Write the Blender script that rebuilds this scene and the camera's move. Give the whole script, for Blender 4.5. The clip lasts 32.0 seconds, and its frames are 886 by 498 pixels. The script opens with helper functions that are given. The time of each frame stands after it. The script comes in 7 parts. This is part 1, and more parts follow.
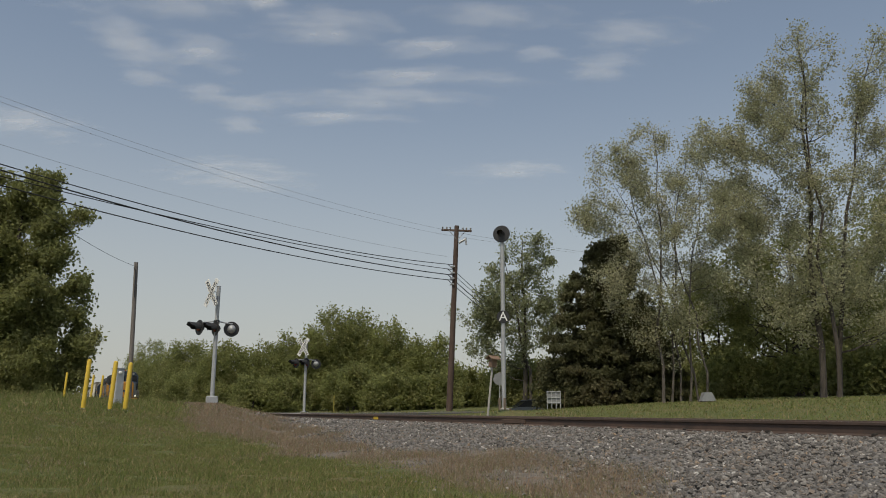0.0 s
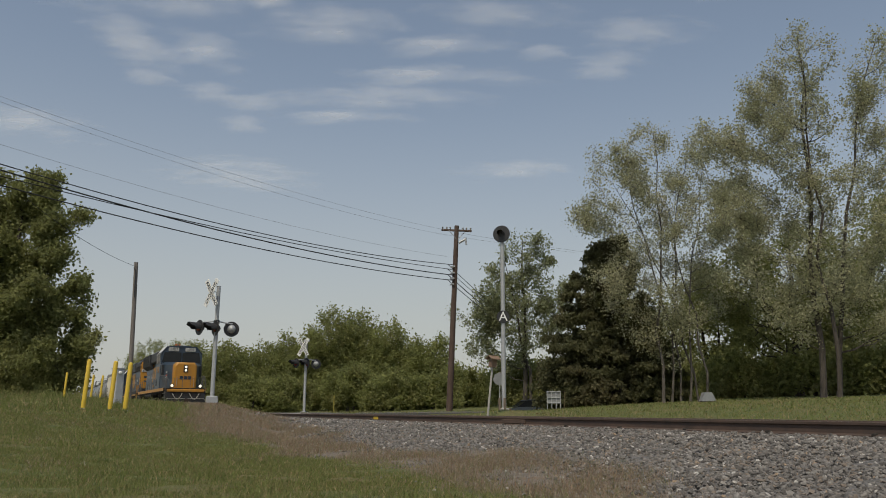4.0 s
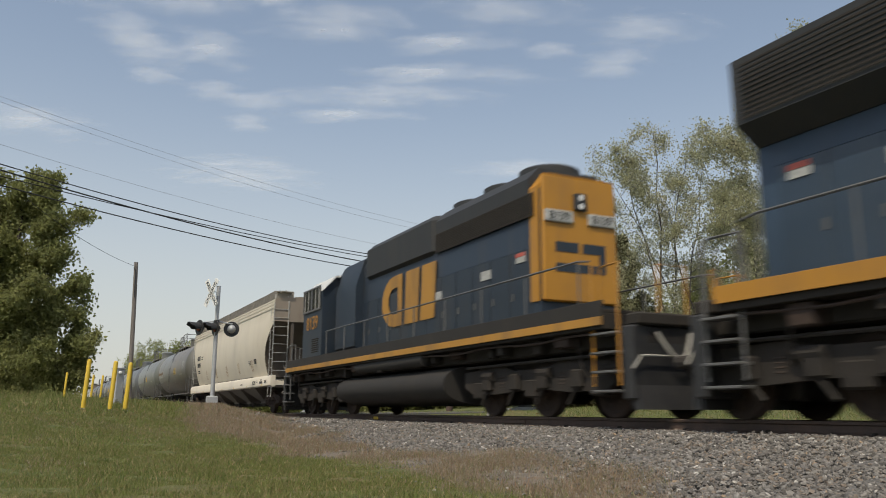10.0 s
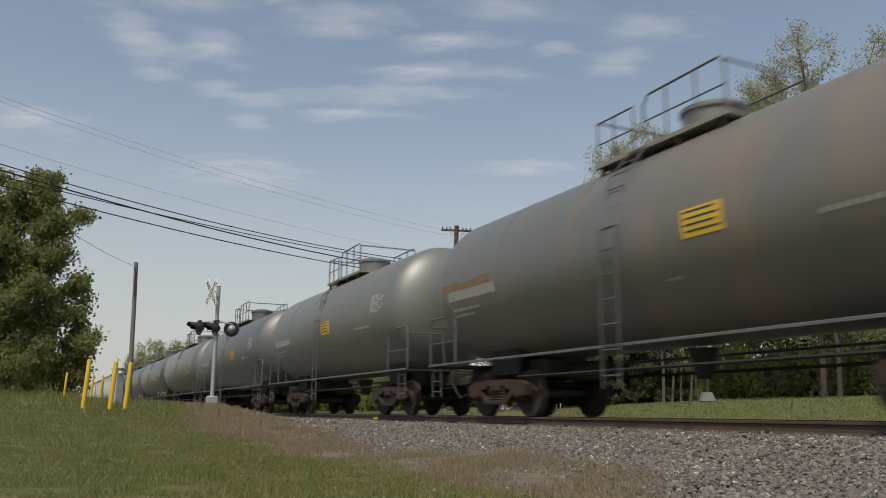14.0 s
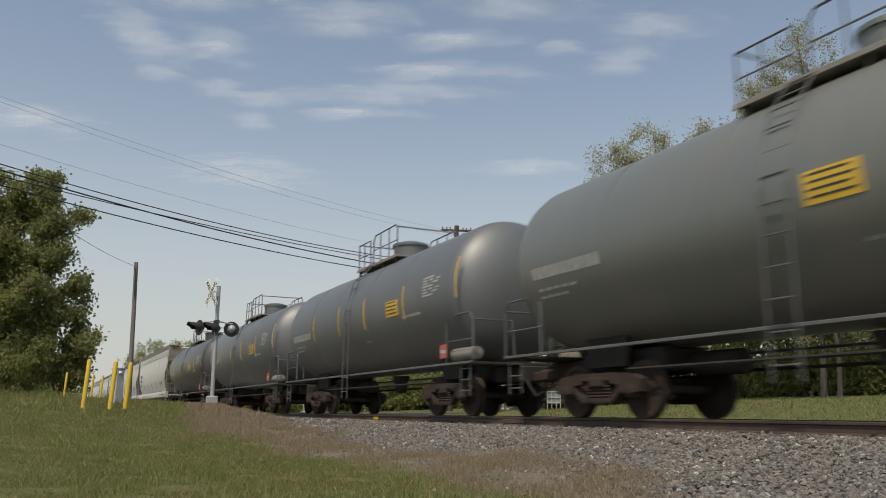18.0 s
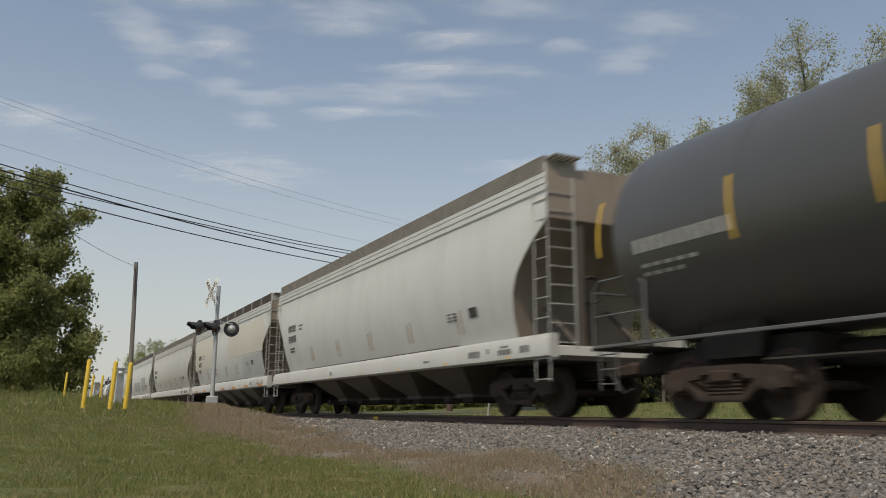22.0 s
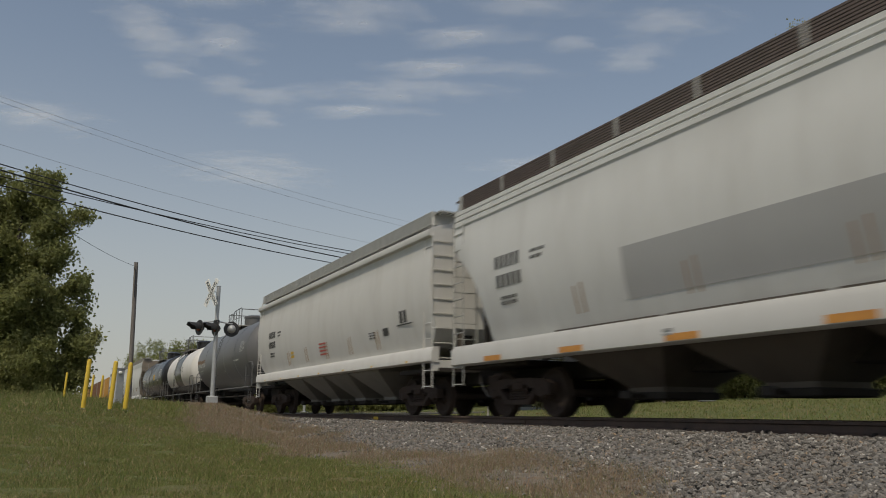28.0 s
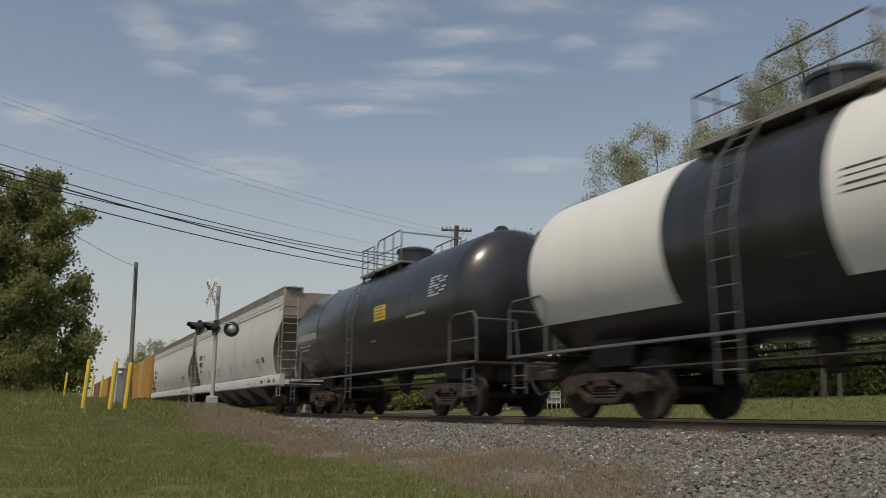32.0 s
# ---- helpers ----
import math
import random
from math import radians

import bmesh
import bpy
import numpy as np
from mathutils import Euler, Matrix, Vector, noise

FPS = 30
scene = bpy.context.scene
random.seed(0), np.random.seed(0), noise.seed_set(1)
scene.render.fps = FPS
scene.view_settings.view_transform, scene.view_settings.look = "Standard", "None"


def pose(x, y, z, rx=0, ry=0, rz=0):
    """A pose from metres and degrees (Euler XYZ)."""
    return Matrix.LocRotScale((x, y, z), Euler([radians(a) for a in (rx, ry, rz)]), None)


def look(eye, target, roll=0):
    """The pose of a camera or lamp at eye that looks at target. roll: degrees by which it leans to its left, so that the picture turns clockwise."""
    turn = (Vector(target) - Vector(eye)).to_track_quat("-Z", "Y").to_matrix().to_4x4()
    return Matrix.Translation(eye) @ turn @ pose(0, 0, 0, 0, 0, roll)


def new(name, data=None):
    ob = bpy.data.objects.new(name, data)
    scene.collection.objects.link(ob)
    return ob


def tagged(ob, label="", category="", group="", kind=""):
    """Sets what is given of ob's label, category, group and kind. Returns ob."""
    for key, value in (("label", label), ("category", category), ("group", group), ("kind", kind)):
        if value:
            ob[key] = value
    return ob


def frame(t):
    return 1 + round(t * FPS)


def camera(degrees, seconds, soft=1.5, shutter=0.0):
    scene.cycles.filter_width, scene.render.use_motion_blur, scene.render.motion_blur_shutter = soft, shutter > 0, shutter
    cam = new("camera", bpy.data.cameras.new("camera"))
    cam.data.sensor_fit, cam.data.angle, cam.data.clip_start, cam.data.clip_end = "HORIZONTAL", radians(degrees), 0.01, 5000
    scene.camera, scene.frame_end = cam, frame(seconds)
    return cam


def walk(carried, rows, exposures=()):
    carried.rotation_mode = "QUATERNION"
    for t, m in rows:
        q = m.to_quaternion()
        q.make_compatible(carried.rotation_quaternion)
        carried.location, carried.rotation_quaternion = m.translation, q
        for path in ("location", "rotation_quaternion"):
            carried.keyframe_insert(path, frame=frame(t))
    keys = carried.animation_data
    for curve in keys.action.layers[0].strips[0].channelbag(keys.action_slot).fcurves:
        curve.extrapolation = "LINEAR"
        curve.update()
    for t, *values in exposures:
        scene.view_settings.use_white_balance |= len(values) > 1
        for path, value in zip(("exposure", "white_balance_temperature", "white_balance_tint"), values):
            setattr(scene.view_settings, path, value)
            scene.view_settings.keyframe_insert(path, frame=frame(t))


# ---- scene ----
# ---- camera ----
# World: x runs along the track in the train's direction, y across it away from the camera, z = 0 on the railhead.
cam = camera(58.15, 32.0, soft=0.95, shutter=0.42)
EYE = Vector((0.0, -9.367, 0.098))
CAM_POSE = look(EYE, EYE + 10 * Vector((-0.87869, 0.43352, 0.19991)), 0.243)
walk(cam, [(0, CAM_POSE), (32, CAM_POSE)], exposures=[
    (0, -0.40, 7000, 8), (6, -0.40, 7000, 8), (8, -0.40, 7000, 8), (9, -0.10, 7000, 8), (10, 0.00, 7000, 8), (11, -0.02, 7000, 8), (12, -0.40, 7000, 8), (13, -0.60, 7000, 8), (14, -0.20, 7000, 8), (17, -0.10, 7000, 8), (19, -0.15, 7000, 8), (20, -0.10, 7000, 8), (21, -0.10, 7000, 8), (22, -0.15, 7000, 8), (23, -0.15, 7000, 8), (24, -0.30, 7000, 8), (25, -0.50, 7000, 8), (28, -0.52, 7000, 8), (29, -0.50, 7000, 8), (30, -0.48, 7000, 8), (31, -0.30, 7000, 8), (32, -0.40, 7000, 8)])
SPAN = 32.0

# ---- sky and sun ----
SUN_WAY = Vector((0.36, -0.40, 0.84)).normalized()
world = bpy.data.worlds.new("sky")
scene.world = world
world.use_nodes = True
wn = world.node_tree.nodes
sky = wn.new("ShaderNodeTexSky")
sky.sky_type = "NISHITA"
sky.sun_disc = False
sky.sun_elevation = math.asin(SUN_WAY.z)
sky.sun_rotation = math.atan2(SUN_WAY.x, SUN_WAY.y)
sky.air_density = 1.0
sky.dust_density = 1.3
sky.ozone_density = 1.0
wn["Background"].inputs["Strength"].default_value = 0.145
haze = wn.new("ShaderNodeMix")  # a thin high veil of cloud over the whole sky
haze.data_type = "RGBA"
haze.inputs["Factor"].default_value = 0.14
haze.inputs["B"].default_value = (4.5, 4.7, 4.8, 1)
world.node_tree.links.new(sky.outputs["Color"], haze.inputs["A"])
world.node_tree.links.new(haze.outputs["Result"], wn["Background"].inputs["Color"])
sun_data = bpy.data.lights.new("sun", "SUN")
sun_data.energy = 3.0
sun_data.angle = radians(0.6)
sun_data.color = (1.0, 0.92, 0.79)
sun = new("sun", sun_data)
sun.matrix_world = look(SUN_WAY * 300, (0, 0, 0))


def painted_haze_ring():
    """The pale haze of the far distance, painted as a glow on a see-through shell, thickest at the horizon and gone at
    a third of the way up.
    """
    m = bpy.data.materials.new("painted_haze_glow")
    m.use_nodes = True
    n, l = m.node_tree.nodes, m.node_tree.links
    n.remove(n["Principled BSDF"])
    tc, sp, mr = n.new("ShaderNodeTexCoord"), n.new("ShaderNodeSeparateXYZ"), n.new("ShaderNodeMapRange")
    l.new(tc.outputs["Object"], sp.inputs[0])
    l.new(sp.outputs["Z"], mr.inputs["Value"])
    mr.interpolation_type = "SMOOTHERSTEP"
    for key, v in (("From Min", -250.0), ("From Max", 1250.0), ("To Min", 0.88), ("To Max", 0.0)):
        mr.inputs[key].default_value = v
    # the haze is an added emission that fades with height
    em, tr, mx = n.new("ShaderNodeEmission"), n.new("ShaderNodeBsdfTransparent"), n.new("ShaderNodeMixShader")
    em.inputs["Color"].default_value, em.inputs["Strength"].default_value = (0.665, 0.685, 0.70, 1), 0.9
    l.new(mr.outputs["Result"], mx.inputs[0])
    l.new(tr.outputs[0], mx.inputs[1])
    l.new(em.outputs[0], mx.inputs[2])
    l.new(mx.outputs[0], n["Material Output"].inputs["Surface"])
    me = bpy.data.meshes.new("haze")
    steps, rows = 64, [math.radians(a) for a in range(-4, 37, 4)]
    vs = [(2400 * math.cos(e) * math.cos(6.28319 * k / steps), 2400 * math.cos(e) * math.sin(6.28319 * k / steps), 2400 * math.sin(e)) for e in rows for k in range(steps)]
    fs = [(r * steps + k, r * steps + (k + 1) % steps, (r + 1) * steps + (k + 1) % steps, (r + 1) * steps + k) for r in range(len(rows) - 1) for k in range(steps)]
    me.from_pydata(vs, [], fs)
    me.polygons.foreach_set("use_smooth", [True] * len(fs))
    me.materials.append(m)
    return tagged(new("backdrop", me), "painted pale haze glowing along the horizon", "sky", kind="structure")


painted_haze_ring()


# ---- materials ----
def material(name, colour, other=None, rough=0.6, metal=0.0, scale=4.0, bump=0.0, bump_scale=40.0, stretch=(1, 1, 1),
             stain=None, stain_scale=0.8, stain_amount=0.5, stain_stretch=(1, 1, 1), space="Object", coat=0.0, island=0.0, each=0.0, fleck=0.55, spec=0.5, coat_rough=0.28):
    """A surface of two mixed tones at a fine scale, stains at a coarse one, and relief."""
    m = bpy.data.materials.new(name)
    m.use_nodes = True
    nt = m.node_tree
    n, l = nt.nodes, nt.links
    b = n["Principled BSDF"]
    b.inputs["Roughness"].default_value = rough
    b.inputs["Metallic"].default_value = metal
    b.inputs["Coat Weight"].default_value = coat
    b.inputs["Coat Roughness"].default_value = coat_rough
    b.inputs["Specular IOR Level"].default_value = spec
    tc = n.new("ShaderNodeTexCoord")

    def noise_of(sc, st, detail=5):
        mp = n.new("ShaderNodeMapping")
        mp.inputs["Scale"].default_value = st
        l.new(tc.outputs[space], mp.inputs["Vector"])
        t = n.new("ShaderNodeTexNoise")
        t.inputs["Scale"].default_value = sc
        t.inputs["Detail"].default_value = detail
        t.inputs["Roughness"].default_value = 0.62
        l.new(mp.outputs["Vector"], t.inputs["Vector"])
        return t.outputs["Fac"]

    def ramp(sock, lo, hi):
        r = n.new("ShaderNodeMapRange")
        r.inputs["From Min"].default_value, r.inputs["From Max"].default_value = lo, hi
        l.new(sock, r.inputs["Value"])
        return r.outputs["Result"]

    def mix(fac, a, c):
        x = n.new("ShaderNodeMix")
        x.data_type = "RGBA"
        for sock, v in ((x.inputs["Factor"], fac), (x.inputs["A"], a), (x.inputs["B"], c)):
            if isinstance(v, bpy.types.NodeSocket):
                l.new(v, sock)
            else:
                sock.default_value = v if isinstance(v, float) else (*v, 1)
        return x.outputs["Result"]

    other = other or tuple(c * 0.8 for c in colour)
    col = mix(ramp(noise_of(scale, stretch), fleck - 0.2, fleck + 0.2), tuple(colour), tuple(other))
    if stain:
        f = ramp(noise_of(stain_scale, stain_stretch, 7), 0.48, 0.72)
        k = n.new("ShaderNodeMath")
        k.operation = "MULTIPLY"
        k.inputs[1].default_value = stain_amount
        l.new(f, k.inputs[0])
        col = mix(k.outputs[0], col, tuple(stain))
    if island or each:
        g = n.new("ShaderNodeNewGeometry") if island else n.new("ShaderNodeObjectInfo")
        h = n.new("ShaderNodeHueSaturation")
        w = island or each
        l.new(ramp(g.outputs["Random Per Island" if island else "Random"], 0, 1), h.inputs["Value"])
        h.inputs["Value"].links[0].from_node.inputs["To Min"].default_value = 1 - w
        h.inputs["Value"].links[0].from_node.inputs["To Max"].default_value = 1 + w
        l.new(col, h.inputs["Color"])
        col = h.outputs["Color"]
    l.new(col, b.inputs["Base Color"])
    if bump:
        bp = n.new("ShaderNodeBump")
        bp.inputs["Strength"].default_value = min(1.0, bump)
        bp.inputs["Distance"].default_value = 0.02
        l.new(noise_of(bump_scale, (1, 1, 1)), bp.inputs["Height"])
        l.new(bp.outputs["Normal"], b.inputs["Normal"])
    return m


def glowing(name, colour, power):
    m = bpy.data.materials.new(name)
    m.use_nodes = True
    b = m.node_tree.nodes["Principled BSDF"]
    b.inputs["Base Color"].default_value = (*colour, 1)
    b.inputs["Emission Color"].default_value = (*colour, 1)
    b.inputs["Emission Strength"].default_value = power
    return m


GRIME = (0.05, 0.045, 0.04)
RUST = (0.12, 0.06, 0.035)
M = {
    "rail_side": material("rusty_rail", (0.085, 0.055, 0.042), (0.05, 0.036, 0.03), 0.75, scale=6, bump=0.3, stain=(0.13, 0.085, 0.06)),
    "rail_top": material("worn_railhead", (0.20, 0.17, 0.15), (0.12, 0.10, 0.09), 0.45, 0.7, scale=9, stretch=(0.2, 1, 1)),
    "steel": material("galvanised_steel", (0.46, 0.47, 0.48), (0.38, 0.39, 0.40), 0.5, 0.35, scale=9, bump=0.1, stain=(0.3, 0.29, 0.27)),
    "black": material("black_paint", (0.022, 0.022, 0.024), (0.035, 0.034, 0.034), 0.5, scale=6, bump=0.1),
    "under": material("grimy_underframe", (0.036, 0.033, 0.030), (0.05, 0.044, 0.039), 0.9, scale=3, bump=0.4, stain=(0.045, 0.036, 0.03), stain_scale=1.6, spec=0.15),
    "truck": material("rusty_cast_steel", (0.062, 0.046, 0.038), (0.04, 0.031, 0.027), 0.9, scale=4, bump=0.4, stain=(0.085, 0.052, 0.038), stain_scale=2, spec=0.2),
    "tread": material("polished_wheel_steel", (0.3, 0.29, 0.28), (0.2, 0.19, 0.18), 0.35, 0.9, scale=5),
    "glass": material("dark_window_glass", (0.012, 0.014, 0.016), (0.02, 0.022, 0.025), 0.12, scale=1, spec=0.3),
    "wood_pole": material("weathered_pole_wood", (0.10, 0.066, 0.05), (0.055, 0.038, 0.03), 0.9, scale=5, stretch=(6, 6, 0.4), bump=0.5, bump_scale=25, stain=(0.13, 0.10, 0.085)),
    "wire": material("black_cable", (0.02, 0.02, 0.022), (0.03, 0.03, 0.03), 0.6),
    "thin_wire": material("dull_conductor", (0.22, 0.22, 0.23), (0.17, 0.17, 0.18), 0.5),
    "yellow_post": material("yellow_bollard_paint", (0.72, 0.50, 0.05), (0.62, 0.42, 0.05), 0.5, scale=5, bump=0.1, stain=(0.35, 0.25, 0.08), stain_scale=3),
    "cabinet": material("grey_cabinet_aluminium", (0.50, 0.51, 0.52), (0.42, 0.43, 0.44), 0.5, 0.2, scale=3, stain=(0.33, 0.32, 0.3)),
    "white": material("white_sign_sheeting", (0.78, 0.78, 0.76), (0.7, 0.7, 0.68), 0.5, scale=5, stain=(0.5, 0.48, 0.44)),
    "red_lens": material("red_signal_lens", (0.22, 0.02, 0.02), (0.16, 0.015, 0.015), 0.2, scale=30, coat=0.5),
    "concrete": material("grey_concrete", (0.36, 0.35, 0.33), (0.28, 0.27, 0.255), 0.9, scale=8, bump=0.4, stain=(0.2, 0.19, 0.17)),
    "asphalt": material("worn_asphalt", (0.12, 0.115, 0.11), (0.085, 0.083, 0.08), 0.95, scale=30, bump=0.5, bump_scale=90, stain=(0.16, 0.15, 0.14), stain_scale=0.5),
    "tie": material("weathered_tie_wood", (0.12, 0.10, 0.085), (0.07, 0.06, 0.05), 0.9, scale=4, stretch=(6, 0.6, 6), bump=0.6, bump_scale=20, each=0.2),
}


# ---- building tools ----
class Geo:
    """Gathers solids in one mesh."""

    def __init__(self):
        self.v, self.f = [], []

    def add(self, vs, fs):
        o = len(self.v)
        self.v += [tuple(p) for p in vs]
        self.f += [tuple(i + o for i in q) for q in fs]
        return self

    def box(self, x0, x1, y0, y1, z0, z1, b=0.0):
        b = min(b, 0.45 * min(x1 - x0, y1 - y0, z1 - z0))
        if b <= 0:
            return self.add([(x, y, z) for x in (x0, x1) for y in (y0, y1) for z in (z0, z1)],
                            [(0, 1, 3, 2), (4, 6, 7, 5), (0, 4, 5, 1), (2, 3, 7, 6), (0, 2, 6, 4), (1, 5, 7, 3)])
        rings = []
        for z, i in ((z0, b), (z0 + b, 0), (z1 - b, 0), (z1, b)):
            k = b
            rings.append([(x0 + i, y0 + i + k, z), (x0 + i + k, y0 + i, z), (x1 - i - k, y0 + i, z), (x1 - i, y0 + i + k, z),
                          (x1 - i, y1 - i - k, z), (x1 - i - k, y1 - i, z), (x0 + i + k, y1 - i, z), (x0 + i, y1 - i - k, z)])
        return self.loft(rings)

    def loft(self, rings, caps=True):
        n = len(rings[0])
        fs = [(i * n + j, i * n + (j + 1) % n, (i + 1) * n + (j + 1) % n, (i + 1) * n + j) for i in range(len(rings) - 1) for j in range(n)]
        if caps:
            fs += [tuple(reversed(range(n))), tuple((len(rings) - 1) * n + j for j in range(n))]
        return self.add([p for r in rings for p in r], fs)

    def tube(self, pts, r, n=6, r1=None):
        pts = [Vector(p) for p in pts]
        r1 = r if r1 is None else r1
        rings, last = [], None
        for i, p in enumerate(pts):
            d = (pts[min(i + 1, len(pts) - 1)] - pts[max(i - 1, 0)]).normalized()
            a = last - d * last.dot(d) if last is not None else (Vector((0, 0, 1)) if abs(d.z) < 0.9 else Vector((1, 0, 0))).cross(d)
            a.normalize()
            last = a
            c = d.cross(a)
            q = r + (r1 - r) * i / max(1, len(pts) - 1)
            rings.append([p + (a * math.cos(2 * math.pi * k / n) + c * math.sin(2 * math.pi * k / n)) * q for k in range(n)])
        return self.loft(rings)

    def cyl(self, p0, p1, r, r1=None, n=14):
        return self.tube([p0, p1], r, n, r1)

    def prism(self, profile, x0, x1):
        """A profile of (y, z) drawn out along x."""
        return self.loft([[(x, y, z) for y, z in profile] for x in (x0, x1)])

    def slab(self, profile, y0, y1):
        """A profile of (x, z) drawn out along y."""
        return self.loft([[(x, y, z) for x, z in profile] for y in (y0, y1)])

    def lathe(self, profile, n=24, centre=(0, 0, 0), axis="x"):
        """A profile of (along, radius) turned round an axis."""
        c = Vector(centre)
        rings = []
        for a, r in profile:
            ring = []
            for k in range(n):
                u, w = r * math.cos(2 * math.pi * k / n), r * math.sin(2 * math.pi * k / n)
                ring.append(c + Vector({"x": (a, u, w), "y": (w, a, u), "z": (u, w, a)}[axis]))
            rings.append(ring)
        return self.loft(rings)

    def mesh(self, name, mat, sharp=35):
        me = bpy.data.meshes.new(name)
        me.from_pydata(self.v, [], self.f)
        me.polygons.foreach_set("use_smooth", [True] * len(me.polygons))
        me.materials.append(mat)
        bm = bmesh.new()
        bm.from_mesh(me)
        bmesh.ops.recalc_face_normals(bm, faces=bm.faces)
        bm.to_mesh(me)
        bm.free()
        me.set_sharp_from_angle(angle=radians(sharp))
        return me


def part(name, g, mat, parent=None, label="", at=None):
    ob = new(name, g if isinstance(g, bpy.types.Mesh) else g.mesh(name, mat))
    ob.parent = parent
    if at is not None:
        ob.matrix_basis = at
    if label:
        tagged(ob, label)
    return ob


def thing(name, label, category, group="", kind="", at=None):
    ob = new(name)
    ob.empty_display_size = 0.3
    if at is not None:
        ob.matrix_basis = at
    return tagged(ob, label, category, group, kind)


def quick_mesh(name, verts, faces, mat, smooth=False):
    """A mesh from arrays: all faces have the same number of corners."""
    me = bpy.data.meshes.new(name)
    k = faces.shape[1]
    me.vertices.add(len(verts))
    me.vertices.foreach_set("co", np.ascontiguousarray(verts, dtype=np.float32).ravel())
    me.loops.add(faces.size)
    me.loops.foreach_set("vertex_index", np.ascontiguousarray(faces, dtype=np.int32).ravel())
    me.polygons.add(len(faces))
    me.polygons.foreach_set("loop_start", np.arange(0, faces.size, k, dtype=np.int32))
    me.polygons.foreach_set("use_smooth", np.full(len(faces), smooth))
    me.materials.append(mat)
    me.update(calc_edges=True)
    return me


def lettering(text, size):
    """A flat mesh of a word in the built-in font, 4 mm thick, upright in the x-z plane, centred."""
    c = bpy.data.curves.new("letters", "FONT")
    c.body, c.size, c.align_x, c.align_y, c.extrude = text, size, "CENTER", "CENTER", 0.004
    o = new("letters", c)
    me = bpy.data.meshes.new_from_object(o.evaluated_get(bpy.context.evaluated_depsgraph_get()))
    bpy.data.objects.remove(o)
    me.transform(Matrix.Rotation(radians(90), 4, "X"))
    return me


LETTERS = {w: lettering(w, s) for w, s in (("1707", 1.0), ("8139", 1.0), ("A", 0.5), ("CROSSING", 0.2), ("RAIL", 0.2), ("ROAD", 0.2))}


def word(name, text, mat, parent, at, label=""):
    me = LETTERS[text].copy()
    me.materials.clear()
    me.materials.append(mat)
    return part(name, me, mat, parent, label, at)


def smooth(a, b, x):
    t = np.clip((np.asarray(x, dtype=float) - a) / (b - a), 0, 1)
    return t * t * (3 - 2 * t)


# ---- the lie of the land ----
def land(x, y):
    """The ground's height."""
    x, y = np.asarray(x, dtype=float), np.asarray(y, dtype=float)
    near = np.interp(y, [-200, -7, -6, -4.0, -1.75, -1.2, 0], [-0.62, -0.62, -0.62, -0.56, -0.24, -0.185, -0.185])
    far = np.interp(y, [0, 1.2, 1.75, 3.2, 4.5, 6.5, 12, 20, 32, 60, 4000], [0, 0, -0.05, -0.18, -0.16, -0.02, 0.35, 0.85, 1.35, 1.5, 1.5])
    far = far * (1 - 0.35 * smooth(-34, -48, x))
    start = np.interp(y, [-7.5, -5.5, -3.4], [-8.5, -11, -21])
    rise = smooth(0, 1, (start - x) / (start + 31.5))
    amount = np.interp(y, [-60, -7.5, -5.5, -3.4, -2.2, -1.6], [1.1, 1.08, 0.98, 0.78, 0.28, 0.0])
    z = np.where(y < 0, near + rise * amount, -0.185 + far)
    road = smooth(-33.2, -34.5, x) * smooth(-46.0, -44.6, x)
    z = np.where(np.abs(y) > 1.4, z * (1 - road) + road * (-0.03 + 0.012 * np.clip(np.abs(y) - 3, 0, 12)), z)
    z = z + 0.4 * np.exp(-((x + 25.6) / 2.4) ** 2 - ((y - 5.7) / 1.4) ** 2)  # heap of rubble at the signal
    return z - 0.9 * np.exp(-((x + 46.8) / 3.4) ** 4 - ((y - 21.1) / 3.6) ** 4)  # sunken parking place


def axis_steps(lo, hi, step, out):
    a = list(np.arange(lo, hi, step))
    s, x = step, lo
    while x > -out:
        s *= 1.35
        x -= s
        a.insert(0, x)
    s, x = step, a[-1]
    while x < out:
        s *= 1.35
        x += s
        a.append(x)
    return np.array(a)


gx, gy = axis_steps(-62, 4, 0.3, 2500), axis_steps(-16, 34, 0.3, 2500)
GX, GY = np.meshgrid(gx, gy, indexing="ij")
GZ = land(GX, GY)
rng = np.random.default_rng(4)
GZ += np.where((np.abs(GY) > 2.2) & (np.abs(GX) < 80), rng.normal(0, 0.012, GX.shape), 0)
idx = np.arange(GX.size).reshape(GX.shape)
quads = np.stack([idx[:-1, :-1], idx[1:, :-1], idx[1:, 1:], idx[:-1, 1:]], -1).reshape(-1, 4)


# where the grass ends and where the stone begins on the near side, as x and y
GRASS_LINE = ([-36, -26, -20.4, -18, -16.7, -14.6, -12.5, -11.4, -9.4, -7.8, -5.5], [-4.6, -5.1, -6.1, -6.4, -6.0, -5.6, -5.95, -5.4, -5.35, -5.5, -5.6])
STONE_LINE = ([-34, -25, -21.4, -15.8, -12.8, -11.4, -10.1, -8.5, -7.4, -6.6, -5.6, -4.5], [-2.2, -2.5, -2.8, -3.85, -4.55, -4.0, -3.35, -3.5, -3.8, -4.1, -4.5, -4.9])


